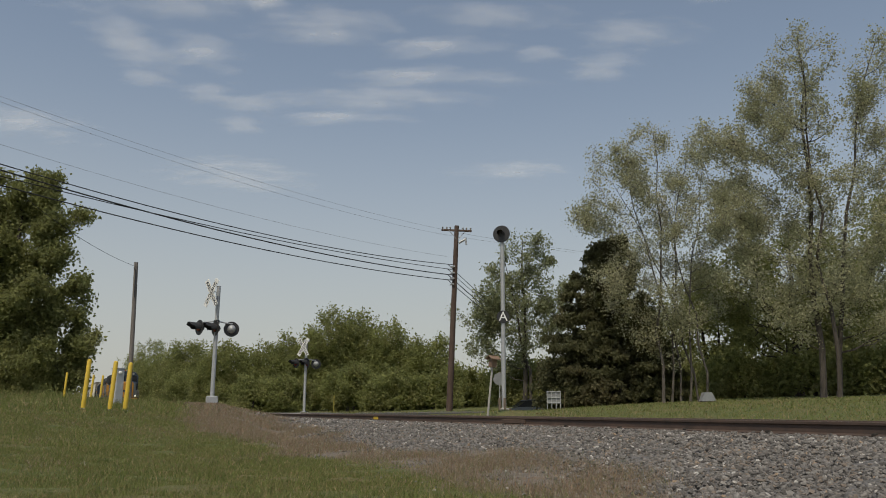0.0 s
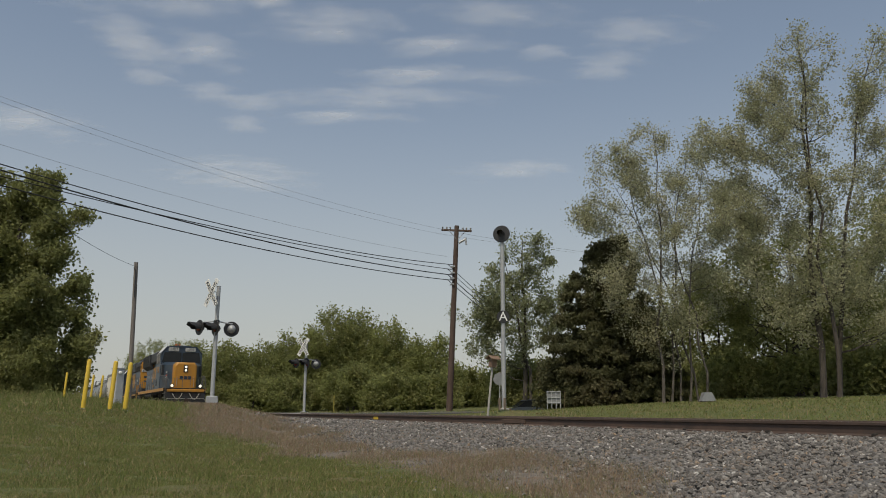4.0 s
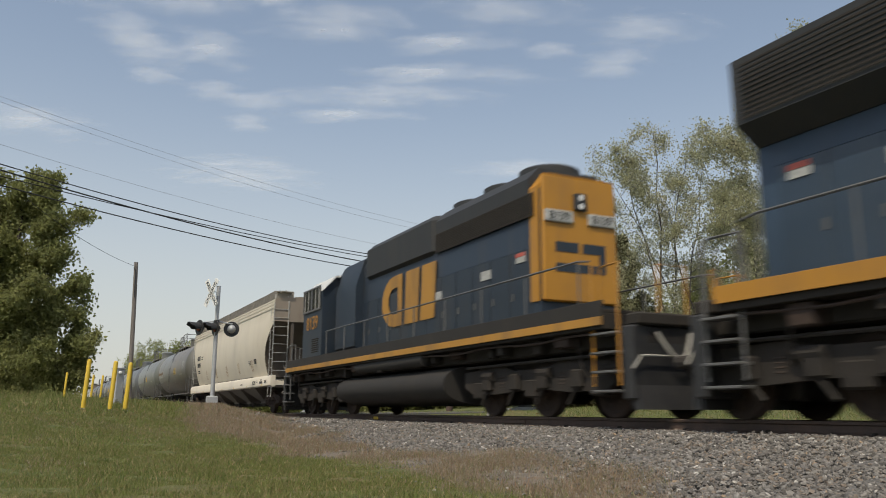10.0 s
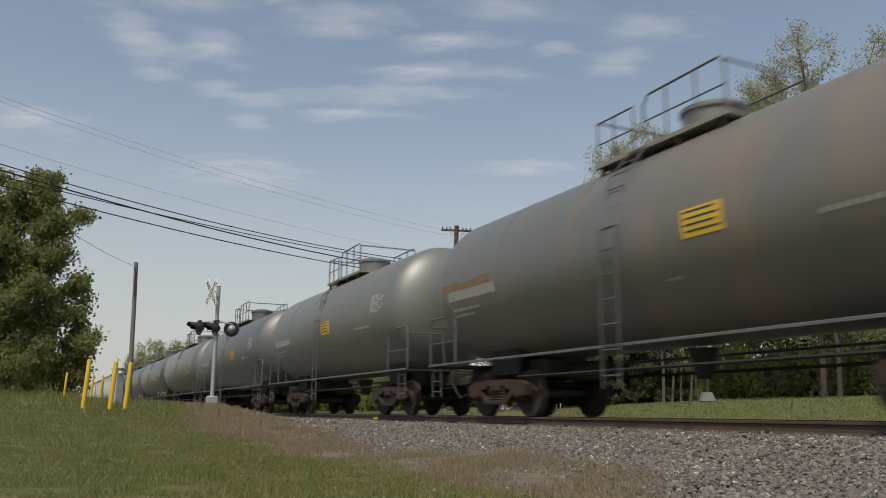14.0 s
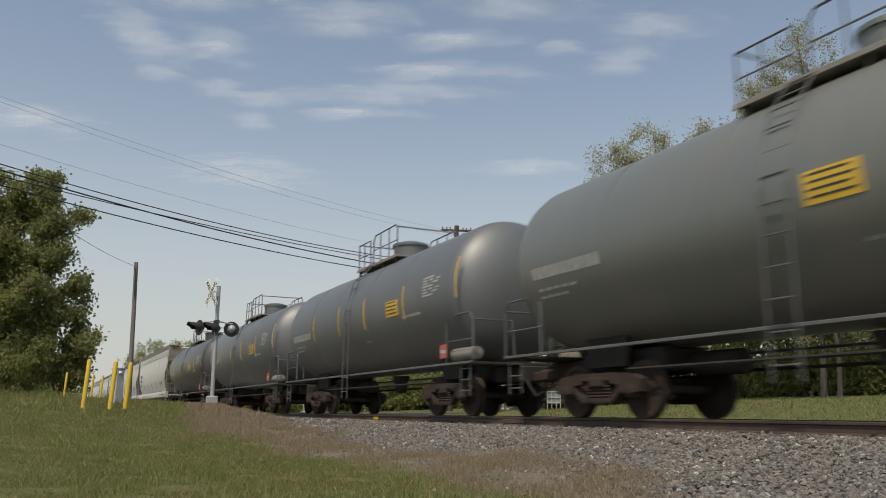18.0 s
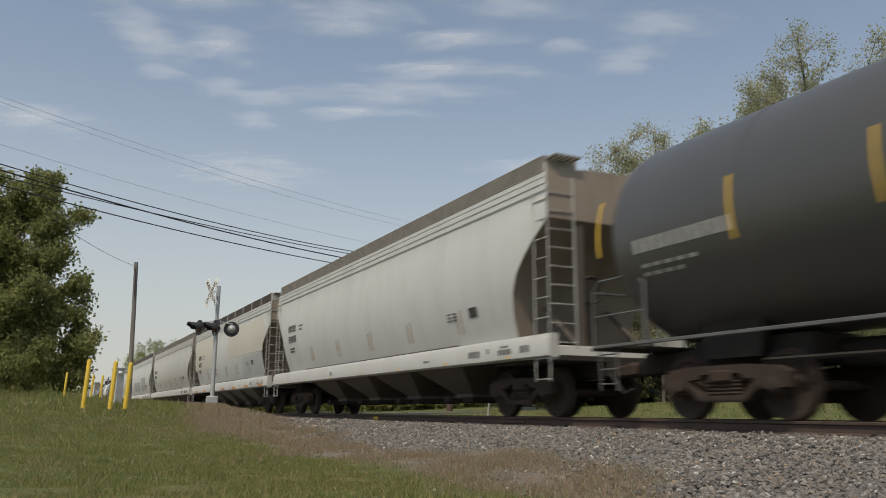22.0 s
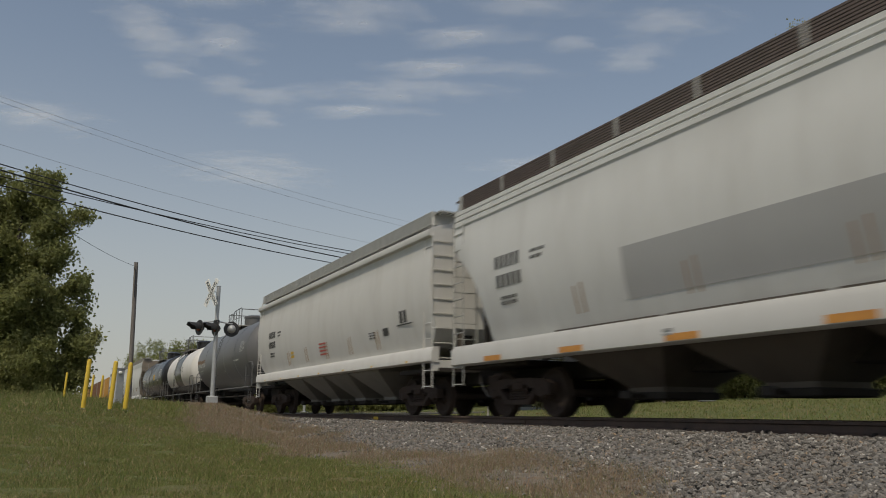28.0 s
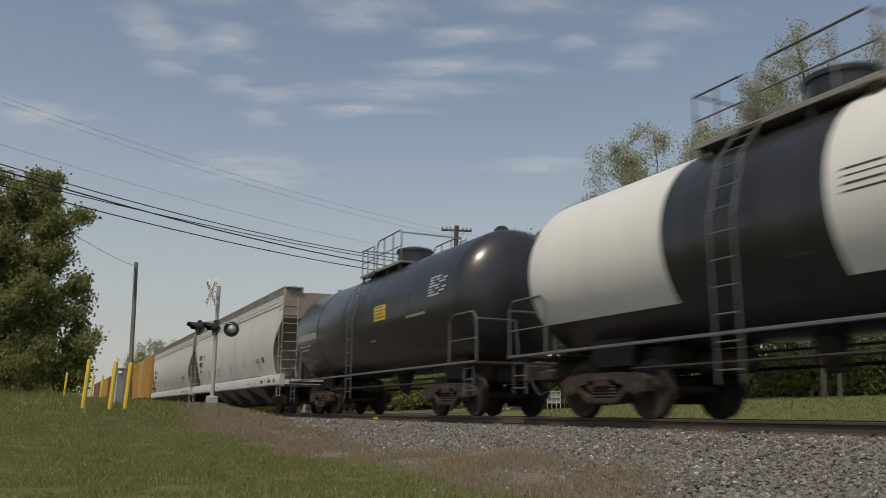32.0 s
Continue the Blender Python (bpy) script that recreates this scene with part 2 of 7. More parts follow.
def ground_material():
    m = bpy.data.materials.new("grass_and_gravel_ground")
    m.use_nodes = True
    n, l = m.node_tree.nodes, m.node_tree.links
    b = n["Principled BSDF"]
    b.inputs["Roughness"].default_value = 0.95
    pos = n.new("ShaderNodeNewGeometry").outputs["Position"]
    sep = n.new("ShaderNodeSeparateXYZ")
    l.new(pos, sep.inputs[0])

    def noise_of(sc, detail=6):
        t = n.new("ShaderNodeTexNoise")
        t.inputs["Scale"].default_value, t.inputs["Detail"].default_value = sc, detail
        l.new(pos, t.inputs["Vector"])
        return t.outputs["Fac"]

    def math_of(op, a, c):
        k = n.new("ShaderNodeMath")
        k.operation = op
        for s, v in zip(k.inputs, (a, c)):
            if isinstance(v, (int, float)):
                s.default_value = v
            else:
                l.new(v, s)
        return k.outputs[0]

    def step(v, lo, hi):
        r = n.new("ShaderNodeMapRange")
        r.interpolation_type = "SMOOTHSTEP"
        r.inputs["From Min"].default_value, r.inputs["From Max"].default_value = lo, hi
        l.new(v, r.inputs["Value"])
        return r.outputs["Result"]

    def mix(f, a, c):
        x = n.new("ShaderNodeMix")
        x.data_type = "RGBA"
        l.new(f, x.inputs["Factor"])
        for s, v in ((x.inputs["A"], a), (x.inputs["B"], c)):
            if isinstance(v, tuple):
                s.default_value = (*v, 1)
            else:
                l.new(v, s)
        return x.outputs["Result"]

    grass = mix(step(noise_of(1.3), 0.35, 0.65), (0.105, 0.125, 0.032), (0.135, 0.138, 0.044))
    grass = mix(step(noise_of(0.35, 4), 0.52, 0.7), grass, (0.18, 0.14, 0.062))
    grass = mix(step(noise_of(30), 0.4, 0.7), grass, (0.07, 0.085, 0.025))
    dirt = mix(step(noise_of(9), 0.35, 0.65), (0.205, 0.176, 0.142), (0.14, 0.121, 0.10))
    dirt = mix(step(noise_of(2.2), 0.5, 0.65), dirt, (0.19, 0.142, 0.105))
    gravel = mix(step(noise_of(28), 0.35, 0.65), (0.09, 0.086, 0.083), (0.17, 0.163, 0.155))
    wobble = math_of("MULTIPLY", math_of("SUBTRACT", noise_of(1.6), 0.5), 0.8)
    y = math_of("ADD", sep.outputs["Y"], wobble)

    def line_of(xs, ys):
        r = n.new("ShaderNodeValToRGB")
        while len(r.color_ramp.elements) < len(xs):
            r.color_ramp.elements.new(0.5)
        for e, px, py in zip(r.color_ramp.elements, xs, ys):
            e.position, e.color = (px + 40) / 40, ((py + 10) / 10,) * 3 + (1,)
        k = math_of("DIVIDE", math_of("ADD", sep.outputs["X"], 40), 40)
        l.new(k, r.inputs["Fac"])
        return math_of("SUBTRACT", math_of("MULTIPLY", r.outputs["Color"], 10), 10)

    col = mix(step(math_of("SUBTRACT", y, line_of(*GRASS_LINE)), -0.2, 0.25), grass, dirt)
    col = mix(step(math_of("SUBTRACT", y, line_of(*STONE_LINE)), -0.15, 0.25), col, gravel)
    col = mix(step(y, 2.4, 3.0), col, dirt)
    col = mix(step(y, 3.0, 3.6), col, grass)
    l.new(col, b.inputs["Base Color"])
    bp = n.new("ShaderNodeBump")
    bp.inputs["Strength"].default_value, bp.inputs["Distance"].default_value = 0.9, 0.05
    l.new(noise_of(22), bp.inputs["Height"])
    l.new(bp.outputs["Normal"], b.inputs["Normal"])
    return m


ground = new("ground", quick_mesh("ground", np.stack([GX, GY, GZ], -1).reshape(-1, 3), quads, ground_material(), True))
tagged(ground, "mown grass, bare dirt and grey gravel beside the track", "ground", kind="structure")

# ---- the track ----
RAIL = [(-0.070, -0.165), (0.070, -0.165), (0.070, -0.155), (0.012, -0.135), (0.009, -0.050), (0.036, -0.036), (0.037, -0.008), (0.030, 0.0),
        (-0.030, 0.0), (-0.037, -0.008), (-0.036, -0.036), (-0.009, -0.050), (-0.012, -0.135), (-0.070, -0.155)]
track = thing("railway_track", "single railway track of rusty steel rails on grey ballast", "railway track", kind="structure")
for side in (-0.755, 0.755):
    g = Geo()
    g.prism([(y + side, z) for y, z in RAIL], -260, 60)
    r = part("rail", g, M["rail_side"], track)
    part("running_surface", Geo().box(-260, 60, side - 0.028, side + 0.028, -0.003, 0.0008), M["rail_top"], r, "worn shiny top of the rail")
    for x in np.arange(-30.6, -3, 1.524):
        part("rail_anchor", Geo().box(x, x + 0.05, side - 0.08, side + 0.08, -0.172, -0.125, 0.01), M["under"], r)
part("joint_bar", Geo().box(-14.6, -13.7, -0.795, -0.76, -0.135, -0.05, 0.01), M["rail_side"], track)
part("paint_mark", Geo().box(-21.9, -21.55, -0.772, -0.765, -0.13, -0.05), M["yellow_post"], track, "yellow paint mark on the rail's web")

# ---- beside the track: ties, crossing, posts and wires ----
tie_mesh = Geo().box(-0.115, 0.115, -1.3, 1.3, -0.36, -0.172, 0.012).mesh("tie", M["tie"])
for i, x in enumerate(np.arange(-33.0, 1.5, 0.508)):
    part("tie", tie_mesh, M["tie"], track, at=pose(x + 0.02 * math.sin(i * 7.1), 0, 0.006 * math.sin(i * 3.3), rz=0.8 * math.sin(i * 5.7)))

road = thing("road", "worn grey asphalt road over the level crossing", "road", kind="structure")
g = Geo()
for y0, y1 in ((-14, -1.45), (1.45, 14)):
    ys = np.linspace(y0, y1, 12)
    g.loft([[(-45, y, -0.3), (-34, y, -0.3), (-34, y, 0.012 * max(0, abs(y) - 3) - 0.01), (-39.5, y, 0.012 * max(0, abs(y) - 3) + 0.02),
             (-45, y, 0.012 * max(0, abs(y) - 3) - 0.01)] for y in ys])
part("asphalt_surface", g, M["asphalt"], road)
for y0, y1 in ((-1.44, -0.84), (-0.66, -0.02), (0.02, 0.66), (0.84, 1.44)):
    for x in np.arange(-45, -34.2, 2.75):
        part("crossing_panel", Geo().box(x, x + 2.73, y0, y1, -0.2, 0.0, 0.015), M["concrete"], road)


def crossing_signal(at, height, turn, lamps, drop):
    """A crossbuck mast with hooded lamps at places along its arm, each turned its own way from facing -y."""
    t = thing("crossing_signal", "aluminium level crossing signal mast with crossbuck and hooded lamps", "crossing signal", "crossing signals", at=at)
    h = height
    part("mast", Geo().cyl((0, 0, 0.3), (0, 0, h), 0.085, 0.078, 14).cyl((0, 0, h), (0, 0, h + 0.03), 0.085, 0.03, 14), M["steel"], t)
    base = part("pedestal", Geo().box(-0.2, 0.2, -0.2, 0.2, 0.03, 0.36, 0.03).box(-0.28, 0.28, -0.28, 0.28, 0, 0.035, 0.01), M["steel"], t)
    part("pedestal_door", Geo().box(-0.13, 0.13, -0.212, -0.2, 0.09, 0.3, 0.005), M["cabinet"], base)
    for bx in (-0.23, 0.23):
        for by in (-0.23, 0.23):
            part("anchor_bolt", Geo().cyl((bx, by, 0.035), (bx, by, 0.09), 0.015, n=6), M["steel"], base)
    spin = Matrix.Rotation(radians(turn), 4, "Z")
    for a, wd in ((-58, "CROSSING"), (58, "RAIL")):
        roll = Matrix.Rotation(radians(a), 4, "Y")
        m = spin @ pose(0, -0.36 if a < 0 else -0.352, h - 0.30) @ roll
        blade = part("crossbuck_blade", Geo().box(-0.61, 0.61, -0.004, 0.004, -0.115, 0.115, 0.003), M["white"], t, "white crossbuck blade", m)
        if wd == "CROSSING":
            word("crossbuck_word", wd, M["black"], blade, pose(0, -0.008, 0))
        else:
            word("crossbuck_word", "RAIL", M["black"], blade, pose(-0.33, -0.008, 0))
            word("crossbuck_word", "ROAD", M["black"], blade, pose(0.33, -0.008, 0))
    for z in (h - 0.24, h - 0.55):
        part("bracket", Geo().tube([spin @ Vector((0, 0, z)), spin @ Vector((0, -0.33, z))], 0.02), M["steel"], t)
    zl = h - drop
    part("lamp_arm", Geo().tube([(0, -0.62, zl + 0.2), (0, 0, zl + 0.28), (0, 0.62, zl + 0.2)], 0.028, 8), M["steel"], t)
    part("junction_box", Geo().box(-0.1, 0.1, -0.1, 0.1, zl + 0.14, zl + 0.34, 0.03), M["black"], t)
    for y, face in lamps:
        lamp = part("lamp", Geo().lathe([(-0.10, 0.16), (-0.09, 0.17), (0.0, 0.165), (0.09, 0.12), (0.14, 0.05), (0.15, 0.0001)], 18, axis="y"), M["black"] if face > 0 else M["steel"], t, "", pose(0.0, y, zl, rz=face))
        part("target_disc", Geo().lathe([(-0.012, 0.0001), (-0.012, 0.30), (0.0, 0.305), (0.012, 0.30), (0.012, 0.0001)], 28, (0, -0.06, 0), "y"), M["black"], lamp, "round black target disc")
        part("lens", Geo().lathe([(-0.135, 0.0001), (-0.13, 0.07), (-0.112, 0.145), (-0.10, 0.15), (-0.09, 0.0001)], 20, axis="y"), M["red_lens"], lamp, "dark red lens, unlit")
        hood = []
        for k in range(15):
            a = math.pi * (-0.12 + 1.24 * k / 14)
            hood.append((0.195 * math.cos(a), 0.195 * math.sin(a), 1.0 if 2 < k < 12 else 0.55))
        g = Geo()
        g.loft([[(c, -0.07 - 0.46 * f * q, z) for c, z, f in hood] + [(c * 0.95, -0.07 - 0.46 * f * q, z * 0.95) for c, z, f in reversed(hood)] for q in (0, 1)])
        part("hood", g, M["black"], lamp, "long black hood")
    return t


def ground_at(x, y, dz=0.0, rz=0):
    return pose(x, y, float(land(x, y)) + dz, rz=rz)


crossing_signal(ground_at(-32.3, -3.44, -0.01), 4.68, 30, ((-0.6, 20), (0.02, 16), (0.6, -96)), 1.68)
far_signal = crossing_signal(ground_at(-47.6, 4.83, -0.02), 4.5, 42, ((-0.55, 20), (0.1, 20), (0.65, -100)), 1.28)
part("bell", Geo().lathe([(0, 0.0001), (0.01, 0.2), (0.1, 0.19), (0.17, 0.1), (0.19, 0.0001)], 18, (0, 0, 4.53), "z"), M["steel"], far_signal, "domed crossing bell")


def bollard(x, y, h):
    t = thing("bollard", "yellow painted steel bollard standing in rough grass", "bollard", "bollards round the cabinet", at=ground_at(x, y, 0.0) @ pose(0, 0, 0, rx=-2.6, ry=1.2))
    part("post", Geo().lathe([(0, 0.057), (h - 0.05, 0.057), (h - 0.02, 0.048), (h, 0.02), (h + 0.002, 0.0001)], 14, axis="z"), M["yellow_post"], t)
    part("footing", Geo().lathe([(-0.08, 0.11), (0.02, 0.1), (0.03, 0.0001)], 12, axis="z"), M["concrete"], t, "rough concrete footing")


for x, y, h in ((-22.85, -8.41, 1.28), (-22.54, -7.79, 1.26), (-22.36, -7.44, 1.24), (-46.0, -8.4, 1.55), (-46.5, -7.1, 1.5), (-46.4, -6.65, 1.5)):
    bollard(x, y, h)

cab = thing("signal_cabinet", "grey aluminium signal control cabinet behind yellow bollards", "cabinet", at=ground_at(-25.66, -7.42, -0.03, 26))
part("body", Geo().box(-0.13, 0.13, -0.13, 0.13, 0.05, 1.04, 0.015), M["cabinet"], cab)
part("roof", Geo().box(-0.15, 0.15, -0.15, 0.15, 1.04, 1.08, 0.012), M["cabinet"], cab)
door = part("door", Geo().box(0.13, 0.145, -0.11, 0.11, 0.12, 0.99, 0.005), M["cabinet"], cab)
part("handle", Geo().box(0.145, 0.17, 0.06, 0.085, 0.5, 0.62, 0.005), M["steel"], door)
part("light_dome", Geo().lathe([(0, 0.05), (0.04, 0.045), (0.07, 0.0001)], 12, (0.145, -0.02, 0.93), "x"), M["white"], cab, "small white indicator")
part("plinth", Geo().box(-0.18, 0.18, -0.18, 0.18, 0, 0.05, 0.01), M["concrete"], cab)


def pole_mesh(h, r0, r1):
    return Geo().tube([(0, 0, -0.2), (0.01, 0, h * 0.3), (0.0, 0.01, h * 0.65), (0, 0, h)], r0, 12, r1)


small_pole = thing("utility_pole", "weathered bare wooden pole carrying one drop wire", "utility pole", at=ground_at(-41.3, -5.65) @ Matrix.Rotation(radians(-1.6), 4, Vector((-0.896, 0.443, 0))))
part("pole", pole_mesh(7.25, 0.115, 0.095), material("grey_weathered_pole", (0.20, 0.18, 0.165), (0.13, 0.115, 0.10), 0.9, scale=5, stretch=(6, 6, 0.4), bump=0.5, bump_scale=25), small_pole)
part("conduit", Geo().tube([(0.16, -0.02, 5.5), (0.15, -0.02, 6.8), (0.1, -0.1, 7.0)], 0.025), M["black"], small_pole)
UP = Vector((-43.7, 12.66, float(land(-43.7, 12.66))))
big_pole = thing("utility_pole", "tall brown wooden utility pole with crossarm and insulators", "utility pole", at=Matrix.Translation(UP) @ Matrix.Rotation(radians(2.2), 4, Vector((-0.896, 0.443, 0))))
part("pole", pole_mesh(11.5, 0.2, 0.14), M["wood_pole"], big_pole)
arm = part("crossarm", Geo().box(-0.06, 0.06, -0.95, 0.95, -0.06, 0.06, 0.01), M["wood_pole"], big_pole, at=pose(0, 0, 11.2, rz=-26))
for y in (-0.88, -0.62, -0.4, 0.4, 0.62, 0.88):
    part("insulator", Geo().lathe([(0.06, 0.03), (0.1, 0.05), (0.13, 0.035), (0.17, 0.06), (0.21, 0.03), (0.22, 0.0001)], 10, (0, y, 0), "z"), M["concrete"], arm)
for y in (-0.55, 0.55):
    part("arm_brace", Geo().tube([(0.02, y, 11.15), (0.12, 0, 10.55)], 0.02), M["steel"], big_pole)
part("cutout_switch", Geo().tube([(0.1, 0.15, 10.4), (0.3, 0.5, 10.65)], 0.07, 8).tube([(0.3, 0.5, 10.75), (0.35, 0.55, 10.3)], 0.06, 8), M["steel"], big_pole)
for z in (8.85, 8.45, 8.1, 7.75):
    part("cable_clamp", Geo().box(-0.22, 0.22, -0.22, -0.12, z - 0.05, z + 0.05, 0.01), M["steel"], big_pole)


def cable(label, a, b, sag, r, mat, name="overhead_cable"):
    a, b = Vector(a), Vector(b)
    pts = [a.lerp(b, i / 30) - Vector((0, 0, 4 * sag * i / 30 * (1 - i / 30))) for i in range(31)]
    t = part(name, Geo().tube(pts, r, 5), mat)
    return tagged(t, label, "cable", "overhead cables")


for dz, r, ez, sag in ((9.0, 0.022, 10.12, 1.2), (8.34, 0.03, 9.91, 1.04), (8.69, 0.02, 9.02, 0.73), (8.01, 0.024, 9.16, 0.96)):
    cable("black overhead communication cable slung from a wooden pole", UP + Vector((0.09, 0.18, dz)), (-26, -23, ez), sag, r, M["wire"])
    cable("black overhead communication cable running behind the trees", UP + Vector((0, -0.1, dz)), (-89.8, 51.0, dz + 1.0), 0.9, r, M["wire"])
for y, ez in ((-0.8, 12.9), (0.8, 12.4)):
    cable("thin overhead conductor high above the road", UP + Vector((y * 0.44, y * 0.9, 11.0)), (-27 + y, -23, ez), 0.9, 0.006, M["thin_wire"])
    cable("thin overhead conductor behind the trees", UP + Vector((y * 0.44, y * 0.9, 11.0)), (-48, 46 + y, 12.6), 0.5, 0.006, M["thin_wire"])
cable("thin overhead conductor high above the road", UP + Vector((0, -0.2, 9.5)), (-26, -23, 10.6), 0.9, 0.006, M["thin_wire"])
cable("thin drop wire sagging to a bare wooden pole", (-41.3, -5.75, small_pole.location.z + 7.0), (-31, -10.5, 7.4), 0.25, 0.009, M["wire"])

sig = thing("railway_signal", "tall grey mast with round black searchlight signal head", "railway signal", at=ground_at(-26.2, 6.13))
part("mast", Geo().cyl((0, 0, 0.1), (0, 0, 6.78), 0.085, 0.08, 14), M["steel"], sig)
part("foundation", Geo().box(-0.15, 0.15, -0.15, 0.15, -0.15, 0.12, 0.02), M["concrete"], sig)
for bx, by in ((-0.06, -0.15), (0.14, -0.05)):
    part("base_board", Geo().box(bx - 0.05, bx + 0.05, by - 0.03, by + 0.03, -0.1, 0.5, 0.01), material("weathered_base_board", (0.20, 0.155, 0.115), (0.14, 0.11, 0.085), 0.85, scale=5, stretch=(3, 3, 0.5)), sig)
head = part("target", Geo().lathe([(-0.02, 0.0001), (-0.02, 0.32), (0.0, 0.335), (0.02, 0.32), (0.02, 0.0001)], 32, (0, -0.14, 0), "y"), M["black"], sig, "round black signal target", pose(0, 0, 6.76, rz=48))
part("lens_housing", Geo().lathe([(-0.1, 0.14), (0.1, 0.14), (0.22, 0.1), (0.23, 0.0001)], 18, axis="y"), M["black"], head)
part("hood", Geo().loft([[(0.13 * math.cos(a) * s, -0.16 - d, 0.13 * math.sin(a) * s) for s, ks in ((1, range(9)), (0.9, range(8, -1, -1))) for a in [math.pi * (-0.1 + 1.2 * k / 8) for k in ks]] for d in (0, 0.26)]), M["black"], head)
plate = part("marker_plate", Geo().lathe([(-0.006, 0.0001), (-0.006, 0.245), (0.006, 0.245), (0.006, 0.0001)], 28, (0, -0.1, 0), "y"), M["black"], sig, "round black plate with a white letter", pose(0, 0, 3.53, rz=62))
word("marker_letter", "A", M["white"], plate, pose(0, -0.112, 0))

box_post = thing("nest_box", "small wooden box on a leaning pale post", "nest box", at=ground_at(-24.9, 4.68, -0.05))
lean = pose(0, 0, 0, rx=-4, ry=5)
part("post", Geo().tube([(0, 0, 0), lean @ Vector((0, 0, 1.95))], 0.04, 8), material("pale_grey_post", (0.42, 0.40, 0.37), (0.3, 0.28, 0.26), 0.85, scale=4), box_post)
NEST = material("reddish_cedar_board", (0.23, 0.15, 0.10), (0.15, 0.10, 0.07), 0.8, scale=5, stretch=(3, 3, 0.5))
part("box", Geo().box(-0.11, 0.11, -0.11, 0.11, 1.82, 2.1, 0.01), NEST, box_post, at=lean)
part("roof", Geo().slab([(-0.22, 2.07), (0, 2.19), (0.22, 2.09), (0.22, 2.12), (0, 2.23), (-0.22, 2.1)], -0.2, 0.2), NEST, box_post, at=lean)

dish = thing("road_sign_back", "grey back of a round sign on a thin post", "road sign", at=ground_at(-43.9, 16.3, -0.05))
part("post", Geo().box(-0.03, 0.03, -0.03, 0.03, 0, 2.4, 0.005), M["steel"], dish)
part("sign_plate", Geo().lathe([(-0.003, 0.0001), (-0.003, 0.42), (0.003, 0.42), (0.003, 0.0001)], 8, (0, -0.04, 2.08), "y"), material("dull_grey_sign_back", (0.24, 0.25, 0.26), (0.19, 0.2, 0.2), 0.6), dish, at=pose(0, 0, 0, rz=62))
pallet = thing("lattice_panel", "white framed lattice panel standing on the lawn", "panel", at=ground_at(-32.9, 12.9, 0.02, 62) @ Matrix.Scale(0.8, 4))
PW = material("faded_white_paint", (0.36, 0.37, 0.37), (0.29, 0.30, 0.30), 0.7, scale=6)
for z in (0.36, 0.68, 1.04):
    part("rail_bar", Geo().box(-0.42, 0.42, -0.03, 0.03, z - 0.03, z + 0.03, 0.008), PW, pallet)
for x in (-0.4, -0.13, 0.14, 0.4):
    part("upright", Geo().box(x - 0.025, x + 0.025, -0.02, 0.02, 0, 1.06, 0.006), PW, pallet)
part("backing", Geo().box(-0.4, 0.4, 0.03, 0.045, 0.36, 1.03), material("grey_backing_board", (0.25, 0.26, 0.26), (0.2, 0.2, 0.2), 0.8), pallet)
stick = tagged(part("marker_stake", Geo().tube([(-32.74, 13.38, 0.15), (-32.7, 13.42, 1.05)], 0.022, 6), material("weathered_olive_stake", (0.16, 0.13, 0.06), (0.12, 0.095, 0.05), 0.8)), "thin weathered marker stake leaning on the lawn", "stake")
stake = tagged(part("marker_stake", Geo().tube([(-55.6, 9.4, 0.0), (-55.6, 9.4, 1.2)], 0.045, 6), material("faded_yellow_marker", (0.34, 0.29, 0.06), (0.25, 0.21, 0.06), 0.7)), "yellow marker post in front of the hedge", "stake")
hut = thing("hatch_cover", "grey sloping sheet metal hatch on the lawn", "hatch", at=ground_at(-29.1, 19.1, -0.02, 62))
part("body", Geo().slab([(-0.36, 0.03), (0.36, 0.03), (0.16, 0.46), (-0.18, 0.46)], -0.25, 0.25), material("light_grey_sheet", (0.30, 0.31, 0.32), (0.25, 0.26, 0.27), 0.5, 0.2), hut)
part("base_frame", Geo().box(-0.4, 0.4, -0.28, 0.28, 0, 0.05, 0.01), M["black"], hut)


def parked_car(at):
    paint = material("dark_blue_grey_car_paint", (0.07, 0.085, 0.105), (0.06, 0.075, 0.095), 0.22, scale=2, coat=0.5)
    t = thing("car", "dark blue-grey parked saloon car beyond the lawn", "car", at=at)
    low = [(-2.2, 0.35), (-2.25, 0.6), (-2.1, 0.85), (-1.2, 0.95), (1.3, 0.92), (2.1, 0.78), (2.25, 0.55), (2.2, 0.3)]
    body = part("body", Geo().slab(low, -0.86, 0.86), paint, t)
    top = [(-1.7, 0.93), (-1.0, 1.38), (0.35, 1.42), (1.25, 0.93)]
    part("cabin", Geo().loft([[(x, s * y, z) for x, z in top] for s, y in ((-1, 0.78), (-1, 0.66), (1, 0.66), (1, 0.78))]), M["glass"], t, "dark tinted windows")
    part("roof_panel", Geo().slab([(-1.05, 1.36), (-0.95, 1.42), (0.3, 1.46), (0.45, 1.38)], -0.68, 0.68), paint, t)
    for x in (-1.35, 1.4):
        for y in (-0.8, 0.8):
            w = part("wheel", Geo().lathe([(-0.1, 0.2), (-0.1, 0.31), (0.1, 0.31), (0.1, 0.2)], 18, (x, y, 0.31), "y"), M["black"], t)
            part("rim", Geo().lathe([(-0.11, 0.0001), (-0.105, 0.2), (0.105, 0.2), (0.11, 0.0001)], 12, (x, y, 0.31), "y"), M["steel"], w)
    for y in (-0.7, 0.7):
        part("headlight", Geo().box(2.12, 2.2, y - 0.15, y + 0.15, 0.6, 0.72, 0.02), M["white"], t)
        part("tail_light", Geo().box(-2.22, -2.15, y - 0.12, y + 0.12, 0.65, 0.8, 0.02), M["red_lens"], t)


